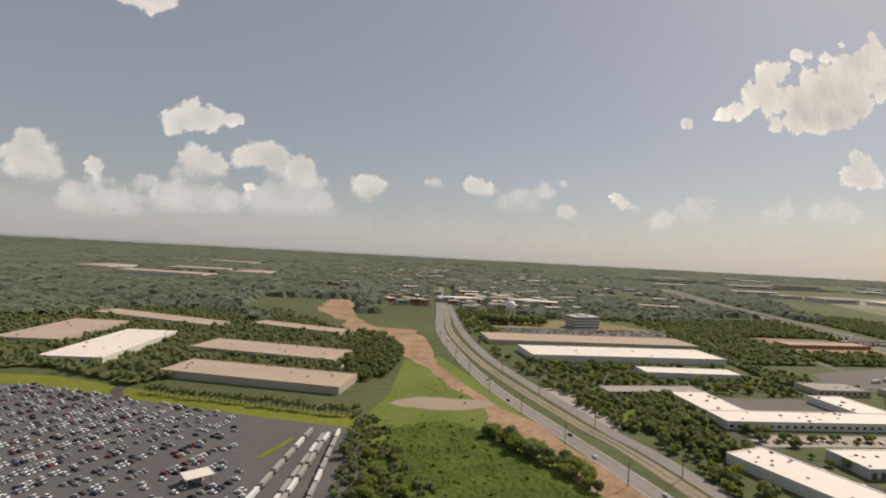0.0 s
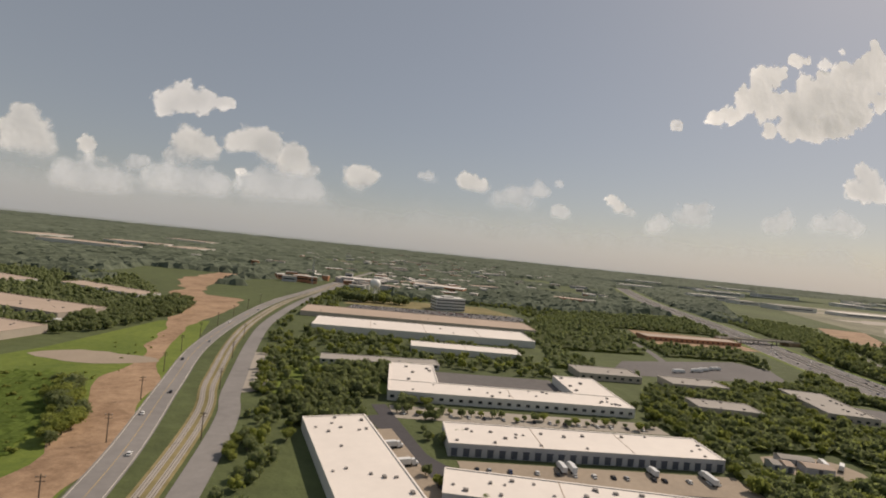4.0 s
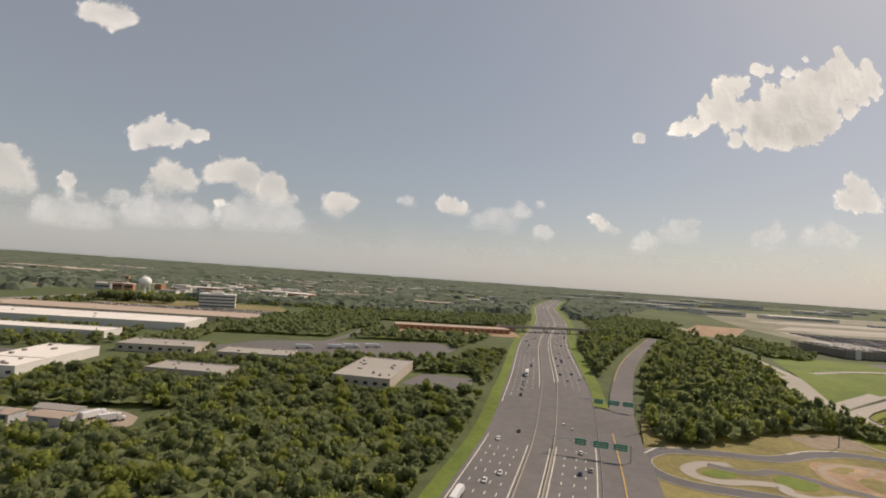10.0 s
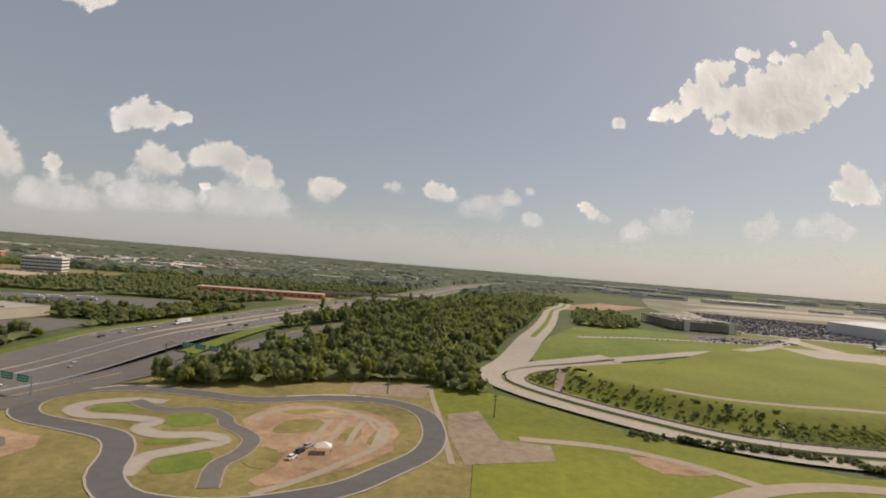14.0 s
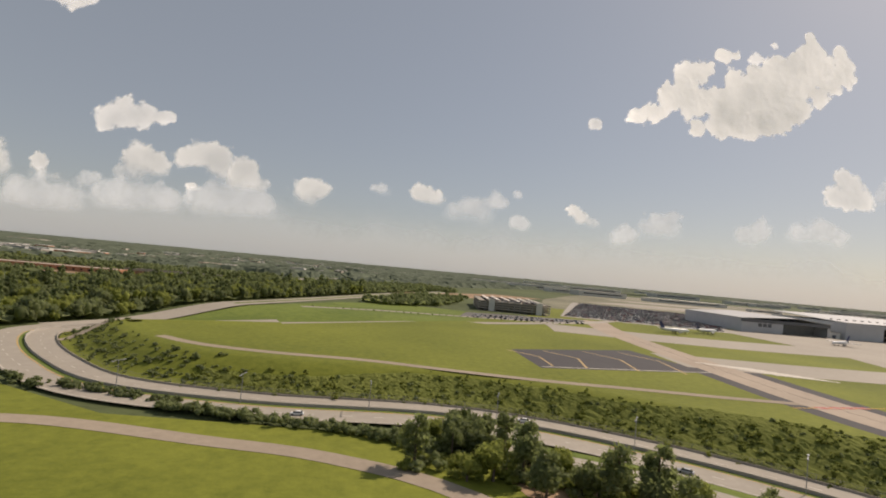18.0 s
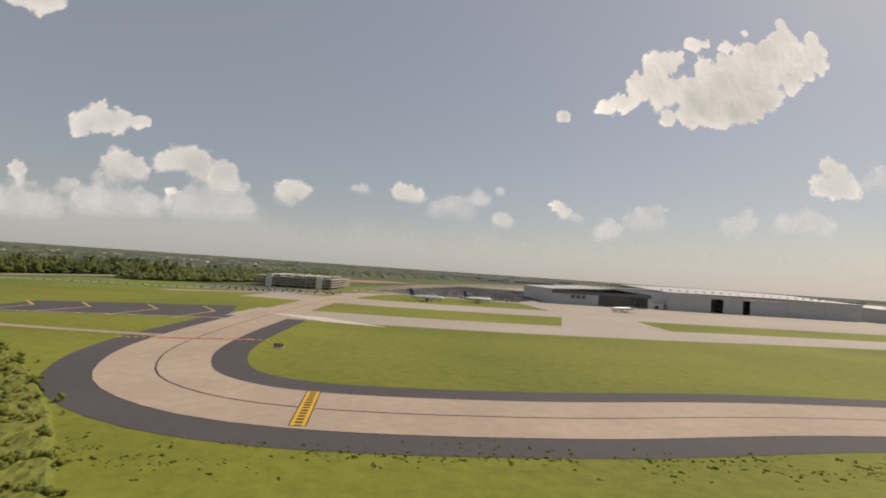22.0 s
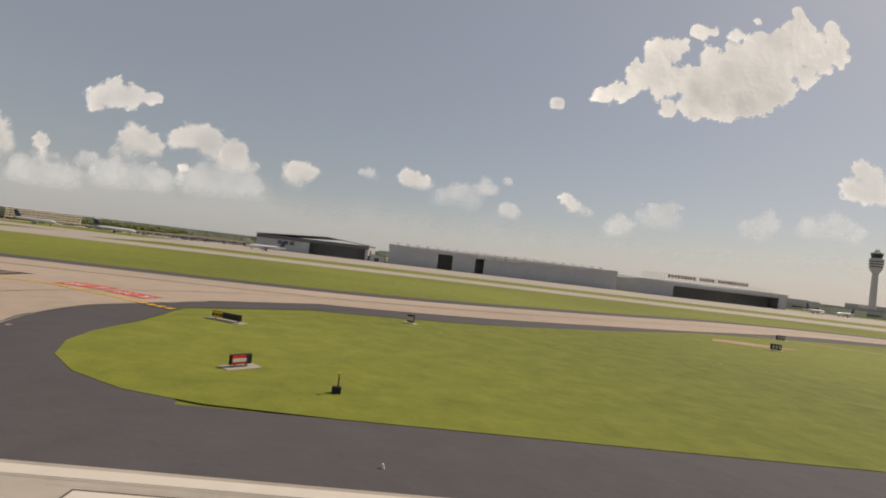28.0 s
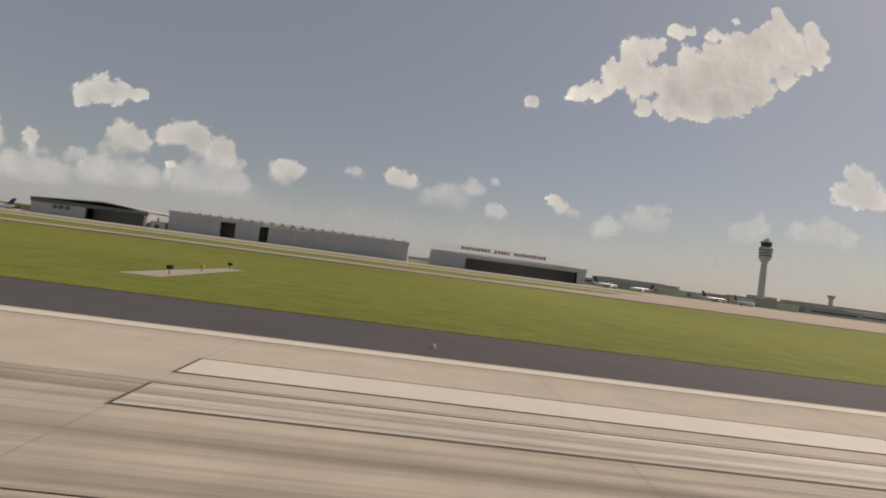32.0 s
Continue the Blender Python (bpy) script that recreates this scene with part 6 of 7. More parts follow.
def plane_meshes():
    out = {}
    bm = bmesh.new()
    rings = []
    for x, r, z in ((-10.5, 0.15, 2.6), (-9, 0.6, 2.4), (-6, 1.0, 2.2), (6.5, 1.0, 2.1), (8.6, 0.85, 2.0), (9.8, 0.45, 1.8), (10.2, 0.1, 1.75)):
        rings.append([bm.verts.new((x, r * math.cos(a * math.pi / 6), z + r * math.sin(a * math.pi / 6))) for a in range(12)])
    for a, b in zip(rings, rings[1:]):
        for i in range(12):
            bm.faces.new((a[i], a[(i + 1) % 12], b[(i + 1) % 12], b[i])).smooth = True
    bmesh.ops.recalc_face_normals(bm, faces=bm.faces[:])
    out["fuselage"] = (bm, PLANEWHITE)

    def slab(pts, axis, th):
        b = bmesh.new()
        lo = [b.verts.new(p) for p in pts]
        hi = [b.verts.new((p[0], p[1] + (th if axis == 1 else 0), p[2] + (th if axis == 2 else 0))) for p in pts]
        b.faces.new(lo)
        b.faces.new(list(reversed(hi)))
        for i in range(len(pts)):
            b.faces.new((lo[i - 1], lo[i], hi[i], hi[i - 1]))
        bmesh.ops.recalc_face_normals(b, faces=b.faces[:])
        return b
    out["wing"] = (slab(((2.5, 0, 1.7), (-1.8, 0, 1.7), (-4.2, 9.5, 2.3), (-2.8, 9.5, 2.3)), 2, 0.2), STEEL)
    out["wing_b"] = (slab(((2.5, 0, 1.7), (-1.8, 0, 1.7), (-4.2, -9.5, 2.3), (-2.8, -9.5, 2.3)), 2, 0.2), STEEL)
    out["fin"] = (slab(((-6.6, -0.12, 3.0), (-9.6, -0.12, 3.0), (-10.9, -0.12, 6.6), (-9.2, -0.12, 6.6)), 1, 0.24), TAILBLUE)
    out["tailplane"] = (slab(((-8.0, -3.6, 2.9), (-9.2, -3.6, 2.9), (-10.2, 0, 2.8), (-9.2, 3.6, 2.9), (-8.0, 3.6, 2.9), (-7.0, 0, 2.8)), 2, 0.15), PLANEWHITE)
    for y in (-3.2, 3.2):
        e = tube(bmesh.new(), y, 0, -1.2, 1.2, 0.55, 0.42, 12)
        bmesh.ops.rotate(e, verts=e.verts[:], cent=(0, 0, 0), matrix=Matrix(((0, 0, -1), (1, 0, 0), (0, 1, 0))))
        bmesh.ops.translate(e, verts=e.verts[:], vec=(1.6, 0, 1.1))
        bmesh.ops.recalc_face_normals(e, faces=e.faces[:])
        out["engine_%d" % (y > 0)] = (e, STEEL)
    for n, spec in enumerate(((-0.6, -1.5, 0, 0, -1.2, 1.5), (-0.6, 1.2, 0, 0, 1.5, 1.5), (7.2, -0.1, 0, 7.6, 0.1, 1.3))):
        out["gear_%d" % n] = (boxes(spec), RUBBER)
    done = {}
    for k, (b, mt) in out.items():
        done[k] = bpy.data.meshes.new(k)
        b.to_mesh(done[k])
        b.free()
        done[k].materials.append(mt)
    return done


PLANE = plane_meshes()


def airliner(x, y, yaw, red=False, s=1.0):
    a = thing("airliner", pose(x, y, 0.1, 0, 0, yaw), "parked white jet airliner with a dark tail" if not red else "parked white jet airliner with a red tail", "aeroplane", "parked airliners")
    for k, me in PLANE.items():
        piece({"wing_b": "wing", "engine_0": "engine", "engine_1": "engine"}.get(k, "landing_gear" if k[:4] == "gear" else k), me, a, "", Matrix.Scale(s, 4))
    return a


for x, y, a in ((866, 284, 5), (985, 290, 200), (1345, 330, 20), (1372, 336, 200), (1420, 330, 10)):
    airliner(x, y, a)
for k in range(26):
    airliner(vr.uniform(1420, 2300), vr.uniform(300, 345) if k % 2 else vr.uniform(520, 640), vr.choice((0, 90, 180, 270)), k % 5 == 0)
airliner(898, 300, 20, True)


# ---- markings and small things on the airfield ----
def strip(name, x0, y0, x1, y1, width, mat, lift, label, parent=None):
    """A straight painted line."""
    a, b = np.array((x0, y0)), np.array((x1, y1))
    n = np.array((-(b - a)[1], (b - a)[0])) / np.hypot(*(b - a)) * width / 2
    c = [a - n, b - n, b + n, a + n]
    ob = piece(name, mesh_of(name, [(p[0], p[1], lift) for p in c], [(0, 1, 2, 3)], mat), parent)
    if parent is None:
        tagged(ob, label, "marking", "", "structure")
    return ob


strip("edge_stripe", 1054, 13.55, 3200, 13.55, 0.5, WHITE, 0.107, "white edge stripe of the runway")
# a shadow line for the edge stripe, painted on the concrete
strip("edge_shadow_line", 1054, 13.2, 3200, 13.2, 0.05, ROOFGREY, 0.106, "thin dark shadow line painted beside the edge stripe")


BORDER = material("worn_black_paint", (0.1, 0.085, 0.07), 0.9, 0.4, 0.6, 0.05, 0.3)


def bar_mark(x0, x1, y0, y1, label):
    strip("mark_border", x0 - 0.07, (y0 + y1) / 2, x1 + 0.07, (y0 + y1) / 2, y1 - y0 + 0.14, BORDER, 0.106, "dark border round a white runway bar")
    strip("runway_bar", x0, (y0 + y1) / 2, x1, (y0 + y1) / 2, y1 - y0, WHITE, 0.108, label)


bar_mark(1133.6, 1159, 7.9, 12.75, "broad white aiming bar on the runway")
bar_mark(1212, 1226.8, 9.6, 10.75, "long white touchdown bar on the runway")
bar_mark(1212, 1226.8, 7.6, 8.75, "long rubber-stained white touchdown bar on the runway")
bar_mark(1298, 1311, 9.6, 10.75, "long white touchdown bar on the runway")
bar_mark(1056.8, 1077, 11.6, 12.7, "white threshold bar on the runway")
for k in range(6):
    bar_mark(1056.8, 1077, 9.6 - 2.0 * k, 10.7 - 2.0 * k, "white threshold bar on the runway")
strip("threshold_line", 1054.2, -20, 1054.2, 13.4, 0.9, WHITE, 0.113, "white threshold line across the runway")
for k in range(3):
    strip("chevron_stripe", 1052.8, 15.6 - 1.2 * k, 1046, 9 - 1.2 * k, 0.45, YELLOW, 0.116 + 0.001 * k, "yellow diagonal stripe before the threshold")
# rubber left by tyres
SMEAR = material("tyre_rubber_film", (0.34, 0.285, 0.225), 0.9, 0.4, 0.6, 0.05)
FILM = material("streaked_rubber_film", (0.2, 0.18, 0.155), 0.9, 0.3, 0.6, 0.05)
ft = FILM.node_tree
fc, fm, fn = ft.nodes.new("ShaderNodeTexCoord"), ft.nodes.new("ShaderNodeMapping"), ft.nodes.new("ShaderNodeTexNoise")
fm.inputs["Scale"].default_value = (0.03, 2.6, 1.0)
fn.inputs["Scale"].default_value, fn.inputs["Detail"].default_value, fn.inputs["Roughness"].default_value = 1.0, 7, 0.7
fr2, fx, fp = ft.nodes.new("ShaderNodeMapRange"), ft.nodes.new("ShaderNodeMixShader"), ft.nodes.new("ShaderNodeBsdfTransparent")
fr2.inputs["From Min"].default_value, fr2.inputs["From Max"].default_value = 0.4, 0.72
fr2.inputs["To Max"].default_value = 0.62
ft.links.new(fc.outputs["Object"], fm.inputs["Vector"])
ft.links.new(fm.outputs["Vector"], fn.inputs["Vector"])
ft.links.new(fn.outputs["Fac"], fr2.inputs["Value"])
ft.links.new(fr2.outputs["Result"], fx.inputs[0])
ft.links.new(fp.outputs[0], fx.inputs[1])
ft.links.new(ft.nodes["Principled BSDF"].outputs[0], fx.inputs[2])
ft.links.new(fx.outputs[0], ft.nodes["Material Output"].inputs["Surface"])
strip("rubber_film", 1184, 0.6, 1330, 0.6, 13.6, FILM, 0.112, "streaky dark film of tyre rubber on the runway")
strip("rubber_film", 1196, 8.2, 1330, 8.2, 1.5, FILM, 0.1125, "streaky dark film of tyre rubber on the runway")
sn = random.Random(31)
for k in range(26):
    x, y = sn.uniform(1185, 1290), sn.gauss(4.0, 1.6)
    if y < 7.0:
        strip("tyre_mark", x, y, x + sn.uniform(8, 34), y + sn.uniform(-0.15, 0.15), sn.uniform(0.03, 0.08), SMEAR, 0.1135 + 0.001 * (k % 4), "dark tyre rubber streak on the runway concrete")
# three small dark spots in a row across the slab
for y in (8.4, 9.2, 10.1):
    area("dark_spot", [(1173.05, y - 0.05), (1173.35, y - 0.06), (1173.4, y + 0.05), (1173.1, y + 0.06)], BARK, 0.109, "small dark spot on the runway", "marking")
for k in range(60):  # joints of the slabs
    x = 1060 + 7.6 * k
    strip("slab_joint", x, -20, x, 13.1, 0.03, ROOFGREY, 0.103, "thin joint between the runway slabs")
for k in range(5):
    strip("slab_joint", 1056, 12.9 - 4.2 * k, 1500, 12.9 - 4.2 * k, 0.03, ROOFGREY, 0.1035, "thin joint between the runway slabs")

# hold lines and surface signs at the taxiway
hold = thing("hold_line", pose(829, 63.5, 0.125), "yellow ladder-like hold marking across the taxiway", "marking")
for k in (-0.62, 0.62):
    part("stripe", boxes((k - 0.2, -7.4, 0, k + 0.2, 7.4, 0.004)), YELLOW, hold)
for k in range(13):
    part("rung", boxes((-0.42, -7.1 + k * 1.16, 0, 0.42, -6.6 + k * 1.16, 0.004)), YELLOW, hold)
part("backing", boxes((-0.95, -7.5, -0.01, 0.95, 7.5, -0.004)), BLACK, hold)


def dashed_hold(x0, y0, x1, y1, n, lift=0.13):
    h = thing("hold_line", pose(0, 0, 0), "dashed yellow hold line across the concrete", "marking")
    a, b = np.array((x0, y0)), np.array((x1, y1))
    for k in range(n):
        p, q = a + (b - a) * k / n, a + (b - a) * (k + 0.62) / n
        strip("dash", p[0], p[1], q[0], q[1], 0.7, YELLOW, lift, "", h)
    return h


dashed_hold(974, 55.5, 984, 55.8, 10)
dashed_hold(984, 55.8, 999, 43.0, 16)
dashed_hold(1018.8, 50.6, 1031, 50, 14, 0.13)
dashed_hold(1031, 50, 1046.2, 42, 16)
dashed_hold(786, 109.5, 818, 115, 22)


def surface_sign(x, y, yaw, l, w):
    l, w = l * 1.15, w * 1.35
    s = thing("surface_sign", pose(x, y, 0.126, 0, 0, yaw), "red painted sign on the concrete with white bars", "marking")
    part("red_field", boxes((-l / 2, -w / 2, 0, l / 2, w / 2, 0.004)), REDPAINT, s)
    cu = bpy.data.curves.new("sign_text", 'FONT')
    cu.body = "8L-26R"
    cu.align_x, cu.align_y = 'CENTER', 'CENTER'
    cu.size = w * 0.82
    tx = new("letters", cu)
    tx.parent = s
    tx.matrix_basis = pose(0, 0, 0.006, 0, 0, 180) @ Matrix.Diagonal((l / (w * 2.75), 1, 1, 1))
    cu.materials.append(WHITE)


surface_sign(981.5, 58, -8, 4.6, 1.6)
surface_sign(990.8, 51.6, -38, 4.6, 1.6)
surface_sign(1033.9, 51.0, -14, 4.4, 1.7)
surface_sign(1039.6, 48.3, -24, 4.4, 1.5)
for k in range(4):
    surface_sign(795.5 + 4.5 * k, 111.2 + 0.8 * k, 10, 3.6, 1.3)
# yellow and dark lines along the entries
for off, mt in ((-0.15, YELLOW), (0.15, YELLOW)):
    ribbon("edge_double_line", [(1001, 17), (998, 19.7), (994.6, 24), (992.3, 29.5), (991.8, 35), (993, 44), (997, 52), (1004, 57)], 0.14, mt, 0.122, "yellow double edge line of the entry", "marking", offset=off, step=1.5)
    ribbon("edge_double_line", [(1022.5, 15), (1022.9, 30), (1023.4, 48), (1023.8, 56)], 0.14, mt, 0.122, "yellow double edge line of the entry", "marking", offset=off, step=2)
    ribbon("edge_double_line", [(1052, 15), (1044.3, 24), (1040.8, 33), (1040.8, 40), (1046, 49)], 0.1, PALECON, 0.122, "pale double edge line of the entry", "marking", offset=off, step=1.5)
for off in (-0.14, 0.14):
    ribbon("lead_line", [(1040, 11.5), (1034.8, 17.3), (1032.6, 23), (1031.2, 30), (1031.1, 35), (1032, 40), (1034, 45), (1038, 51.5), (1045, 58.5), (1056, 64.5), (1080, 73.5)], 0.1, SMEAR, 0.124, "thin dark guide line curving onto the taxiway", "marking", offset=off, step=1.5)
ribbon("lead_line", [(1000, 6), (984, 20), (978, 36), (980, 48), (988, 60), (1010, 66)], 0.16, SMEAR, 0.1245, "thin dark guide line curving onto the taxiway", "marking", step=1.5)
for k, (x, y) in enumerate(((740, 160), (754, 162), (771, 166), (787, 169))):
    strip("chevron", x - 1 - 3.4 * (k > 0), 144 + 0.6 * k, x, y, 0.7, FADED, 0.085, "faded yellow chevron on the blast pad")
    strip("chevron", x, y, x - 8, y + 10 + 1.5 * k, 0.7, FADED, 0.086, "faded yellow chevron on the blast pad")
strip("pad_edge", 735, 142, 795, 152, 0.6, WHITE, 0.084, "pale edge line of the blast pad")
for k in range(8):
    strip("threshold_bar", 803 + 2.6 * k, 172 - 2.3 * k, 822 + 2.6 * k, 166 - 2.3 * k, 1.3, WHITE, 0.13 + 0.001 * k, "faded white bar on the concrete")


# ---- signs, lamps and boxes in the grass ----
SIGNYELLOW = material("yellow_sign_panel", (0.6, 0.38, 0.02), 0.4, 0.1, 1, 0.2)
SIGNREDP = material("red_sign_panel", (0.55, 0.03, 0.02), 0.4, 0.1, 1, 0.2)
SIGNBLACK = material("black_sign_back", (0.02, 0.02, 0.02), 0.5, 0.1, 1, 0.2)


def airfield_sign(x, y, yaw, l, front, label, split=0.0, h=0.62):
    s = thing("airfield_sign", pose(x, y, 0.09, 0, 0, yaw), label, "airfield sign")
    part("panel", boxes((-l / 2, -0.12, 0.18, l / 2 - split, 0.0, 0.18 + h)), front, s)
    if split:
        part("side_panel", boxes((l / 2 - split, -0.12, 0.18, l / 2, 0.0, 0.18 + h)), SIGNYELLOW if front is SIGNBLACK else SIGNBLACK, s)
    part("case", boxes((-l / 2 - 0.05, 0.004, 0.14, l / 2 + 0.05, 0.16, 0.22 + h)), SIGNBLACK, s)
    part("pad", boxes((-l / 2 - 0.4, -0.5, -0.1, l / 2 + 0.4, 0.5, 0.03)), PALECON, s)
    for u in (-l / 2 + 0.2, l / 2 - 0.2):
        part("post", boxes((u - 0.04, 0.01, 0, u + 0.04, 0.1, 0.2)), STEEL, s)
    for k in range(3):
        u = -l / 2 + (l - split) * (k + 0.5) / 3
        part("character_bar", boxes((u - 0.12, -0.135, 0.3, u + 0.12, -0.123, 0.06 + h)), WHITE if front is not SIGNYELLOW else SIGNBLACK, s)
    return s


airfield_sign(1013.4, 25.5, 35, 0.8, SIGNYELLOW, "yellow airfield sign on the grass", 0, 0.4)
airfield_sign(1012.6, 41.2, -8, 2.2, SIGNBLACK, "black and yellow airfield sign on the grass", 1.1, 0.42)
airfield_sign(1003.2, 41.2, -38, 1.9, SIGNBLACK, "black airfield sign on the grass", 0, 0.42)
airfield_sign(1013.4, 47.4, 30, 0.5, SIGNYELLOW, "small yellow airfield sign on the grass", 0, 0.5)
airfield_sign(1051.0, 39.4, -25, 2.6, SIGNYELLOW, "yellow and black airfield sign on the grass", 1.6, 0.38)
airfield_sign(1056.4, 26.0, 45, 1.0, SIGNREDP, "red airfield sign on the grass", 0.3, 0.42)
airfield_sign(1065, 49.5, -20, 0.6, SIGNBLACK, "small black airfield sign on the grass")
airfield_sign(1112, 62, -10, 1.2, SIGNBLACK, "black airfield sign on the grass")
airfield_sign(1125, 78, -10, 1.2, SIGNBLACK, "black airfield sign on the grass")
airfield_sign(965.6, 41.5, 40, 1.6, SIGNYELLOW, "yellow airfield sign on the grass", 0.8)
airfield_sign(981.3, 88, 0, 2.4, SIGNBLACK, "black airfield sign on the grass")
airfield_sign(818, 105, 0, 1.6, SIGNBLACK, "black airfield sign on the grass")
airfield_sign(929.3, 43, 0, 0.5, SIGNBLACK, "small dark box on the grass bank", 0, 0.35)
for x, y in ((1061.6, 23.1),):
    lm = thing("windsock_lamp", pose(x, y, 0.09), "short dark lamp post on the grass", "lamp post")
    part("pole", tube(bmesh.new(), 0, 0, 0, 0.75, 0.035, 0.03, 6), SIGNBLACK, lm)
    part("box", boxes((-0.25, -0.12, 0.0, 0.15, 0.12, 0.3)), SIGNBLACK, lm)
    part("head", boxes((-0.05, -0.05, 0.75, 0.05, 0.05, 0.9)), SIGNYELLOW, lm)
LAMP_BM = tube(bmesh.new(), 0, 0, 0, 0.13, 0.07, 0.04, 8)
LAMP_ME = bpy.data.meshes.new("edge_lamp")
LAMP_BM.to_mesh(LAMP_ME)
LAMP_BM.free()
LAMP_ME.materials.append(WHITE)
for k in range(16):
    lp = tagged(piece("edge_lamp", LAMP_ME, None, "", pose(1030 + 17 * k, 15.6, 0.08)), "small white runway edge lamp on the asphalt", "edge lamp", "runway edge lamps")
# equipment hut on its gravel pad
area("hut_pad", [(958, 97), (962, 92), (970, 91), (976, 97), (970, 103), (962, 103)], GRAVEL, 0.11, "pale gravel pad round an equipment hut", "gravel")
ribbon("hut_path", [(973, 96), (978, 90), (984, 84), (990, 80)], 1.6, GRAVEL, 0.105, "pale gravel path to the hut", "path", step=1.5)
hut = thing("equipment_hut", pose(966.5, 97, 0.1), "small white equipment hut on a gravel pad", "hut")
part("wall", boxes((-1.4, -1, 0, 1.4, 1, 1.7)), WALLWHITE, hut)
part("roof", boxes((-1.5, -1.1, 1.7, 1.5, 1.1, 1.9)), ROOFWHITE, hut)
part("door", boxes((-0.3, -1.05, 0.05, 0.4, -1.0, 1.4)), DOORGREY, hut)
gm = thing("antenna_mast", pose(963, 99, 0.1), "slender grey antenna mast", "mast")
for k in range(6):
    part("section", boxes((-0.04, -0.04, k * 0.9, 0.04, 0.04, k * 0.9 + 0.9)), STEEL, gm)
box1 = thing("utility_box", pose(961, 95, 0.1), "dark grey utility box on gravel", "box")
part("cabinet", boxes((-0.6, -0.4, 0, 0.6, 0.4, 0.8)), SIGNBLACK, box1)
# approach-slope lamps beside the runway
ribbon("lamp_path", [(1120, 84), (1136, 75), (1152, 71.5)], 0.8, GRAVEL, 0.11, "pale path across the grass", "path", step=2)
area("lamp_pad", [(1148, 71), (1158, 69), (1161, 72), (1151, 74)], GRAVEL, 0.112, "pale gravel pad round lamp boxes", "gravel")
for k in range(3):
    b = thing("slope_lamp", pose(1151.0 + 2.2 * k, 71.5, 0.11), "low dark lamp box on a gravel pad", "lamp box", "slope lamps")
    part("case", boxes((-0.7, -0.4, 0.25, 0.7, 0.4, 0.85)), SIGNBLACK, b)
    for u in (-0.5, 0.5):
        part("leg", boxes((u - 0.05, -0.05, 0, u + 0.05, 0.05, 0.25)), STEEL, b)
area("bare_patch", [(1106, 66), (1114, 64), (1118, 66), (1110, 69)], CLAY, 0.11, "bare clay patch in the mown grass", "clay")
area("lamp_strip", [(1201.4, 26.4), (1203.5, 26.4), (1203.4, 39.6), (1202.0, 39.6)], PALECON, 0.112, "pale concrete strip with lamps in the grass", "pad", smooth=False)
for k in range(2):
    b = thing("slope_lamp", pose(1202.7 + 0.3 * k, 38.5 - 10 * k, 0.12), "low grey lamp box on concrete", "lamp box", "slope lamps")
    part("case", boxes((-0.14, -0.1, 0.3, 0.14, 0.1, 0.5)), SIGNBLACK, b)
    part("foot", boxes((-0.03, -0.03, 0, 0.03, 0.03, 0.3)), STEEL, b)
b = thing("slope_lamp", pose(1202.9, 33.0, 0.12), "small yellow lamp box in the grass", "lamp box")
part("case", boxes((-0.12, -0.1, 0.3, 0.12, 0.1, 0.45)), SIGNYELLOW, b)
part("foot", boxes((-0.03, -0.03, 0, 0.03, 0.03, 0.3)), STEEL, b)
for k in range(10):  # small covers in the grass and asphalt
    x, y = sn.uniform(1000, 1220), sn.choice((17.5, 30, 45))
    area("cover_slab", [(x, y), (x + 0.3, y), (x + 0.3, y + 0.3), (x, y + 0.3)], PALECON, 0.118, "small pale concrete cover in the ground", "cover", smooth=False)

# ---- utility poles ----
def utility_pole(x, y, yaw, h, group):
    p = thing("utility_pole", pose(x, y, gz(x, y), 0, 0, yaw), "tall weathered wooden utility pole with cross arms", "utility pole", group)
    part("pole", tube(bmesh.new(), 0, 0, -0.5, h, 0.17, 0.11, 7), BARK, p)
    for k in range(2):
        part("cross_arm", boxes((-0.9, -0.07, h - 0.6 - 0.9 * k, 0.9, 0.07, h - 0.45 - 0.9 * k)), BARK, p)
    for u in (-0.8, 0.8):
        part("insulator", tube(bmesh.new(), u, 0, h - 0.45, h - 0.2, 0.06, 0.04, 6), STEEL, p)


for k in range(12):
    x, y, a = along(MAINROAD, 5.6, 200 + 36 * k)
    utility_pole(x, y, a + 90, 8.0, "poles along the main road")
for k in range(6):
    x, y, a = along(RAILWAY, -4.0, 215 + 48 * k)
    utility_pole(x, y, a + 90, 8.0, "poles along the railway")
for x, y, h in ((476, 160, 9), (508, 153, 10), (541, 149, 10), (568, 130, 6)):
    utility_pole(x, y, 20, h, "poles behind the kart track")
mast = thing("lattice_mast", pose(110, 640, 0), "thin grey lattice radio mast above the trees", "mast")
for x, y in ((-0.8, -0.8), (0.8, -0.8), (0, 0.8)):
    part("leg", boxes((x - 0.18, y - 0.18, 0, x + 0.18, y + 0.18, 34)), STEEL, mast)
for k in range(16):
    part("brace", boxes((-0.9, -0.9, 2 + 2 * k, 0.9, -0.7, 2.2 + 2 * k)), STEEL, mast)


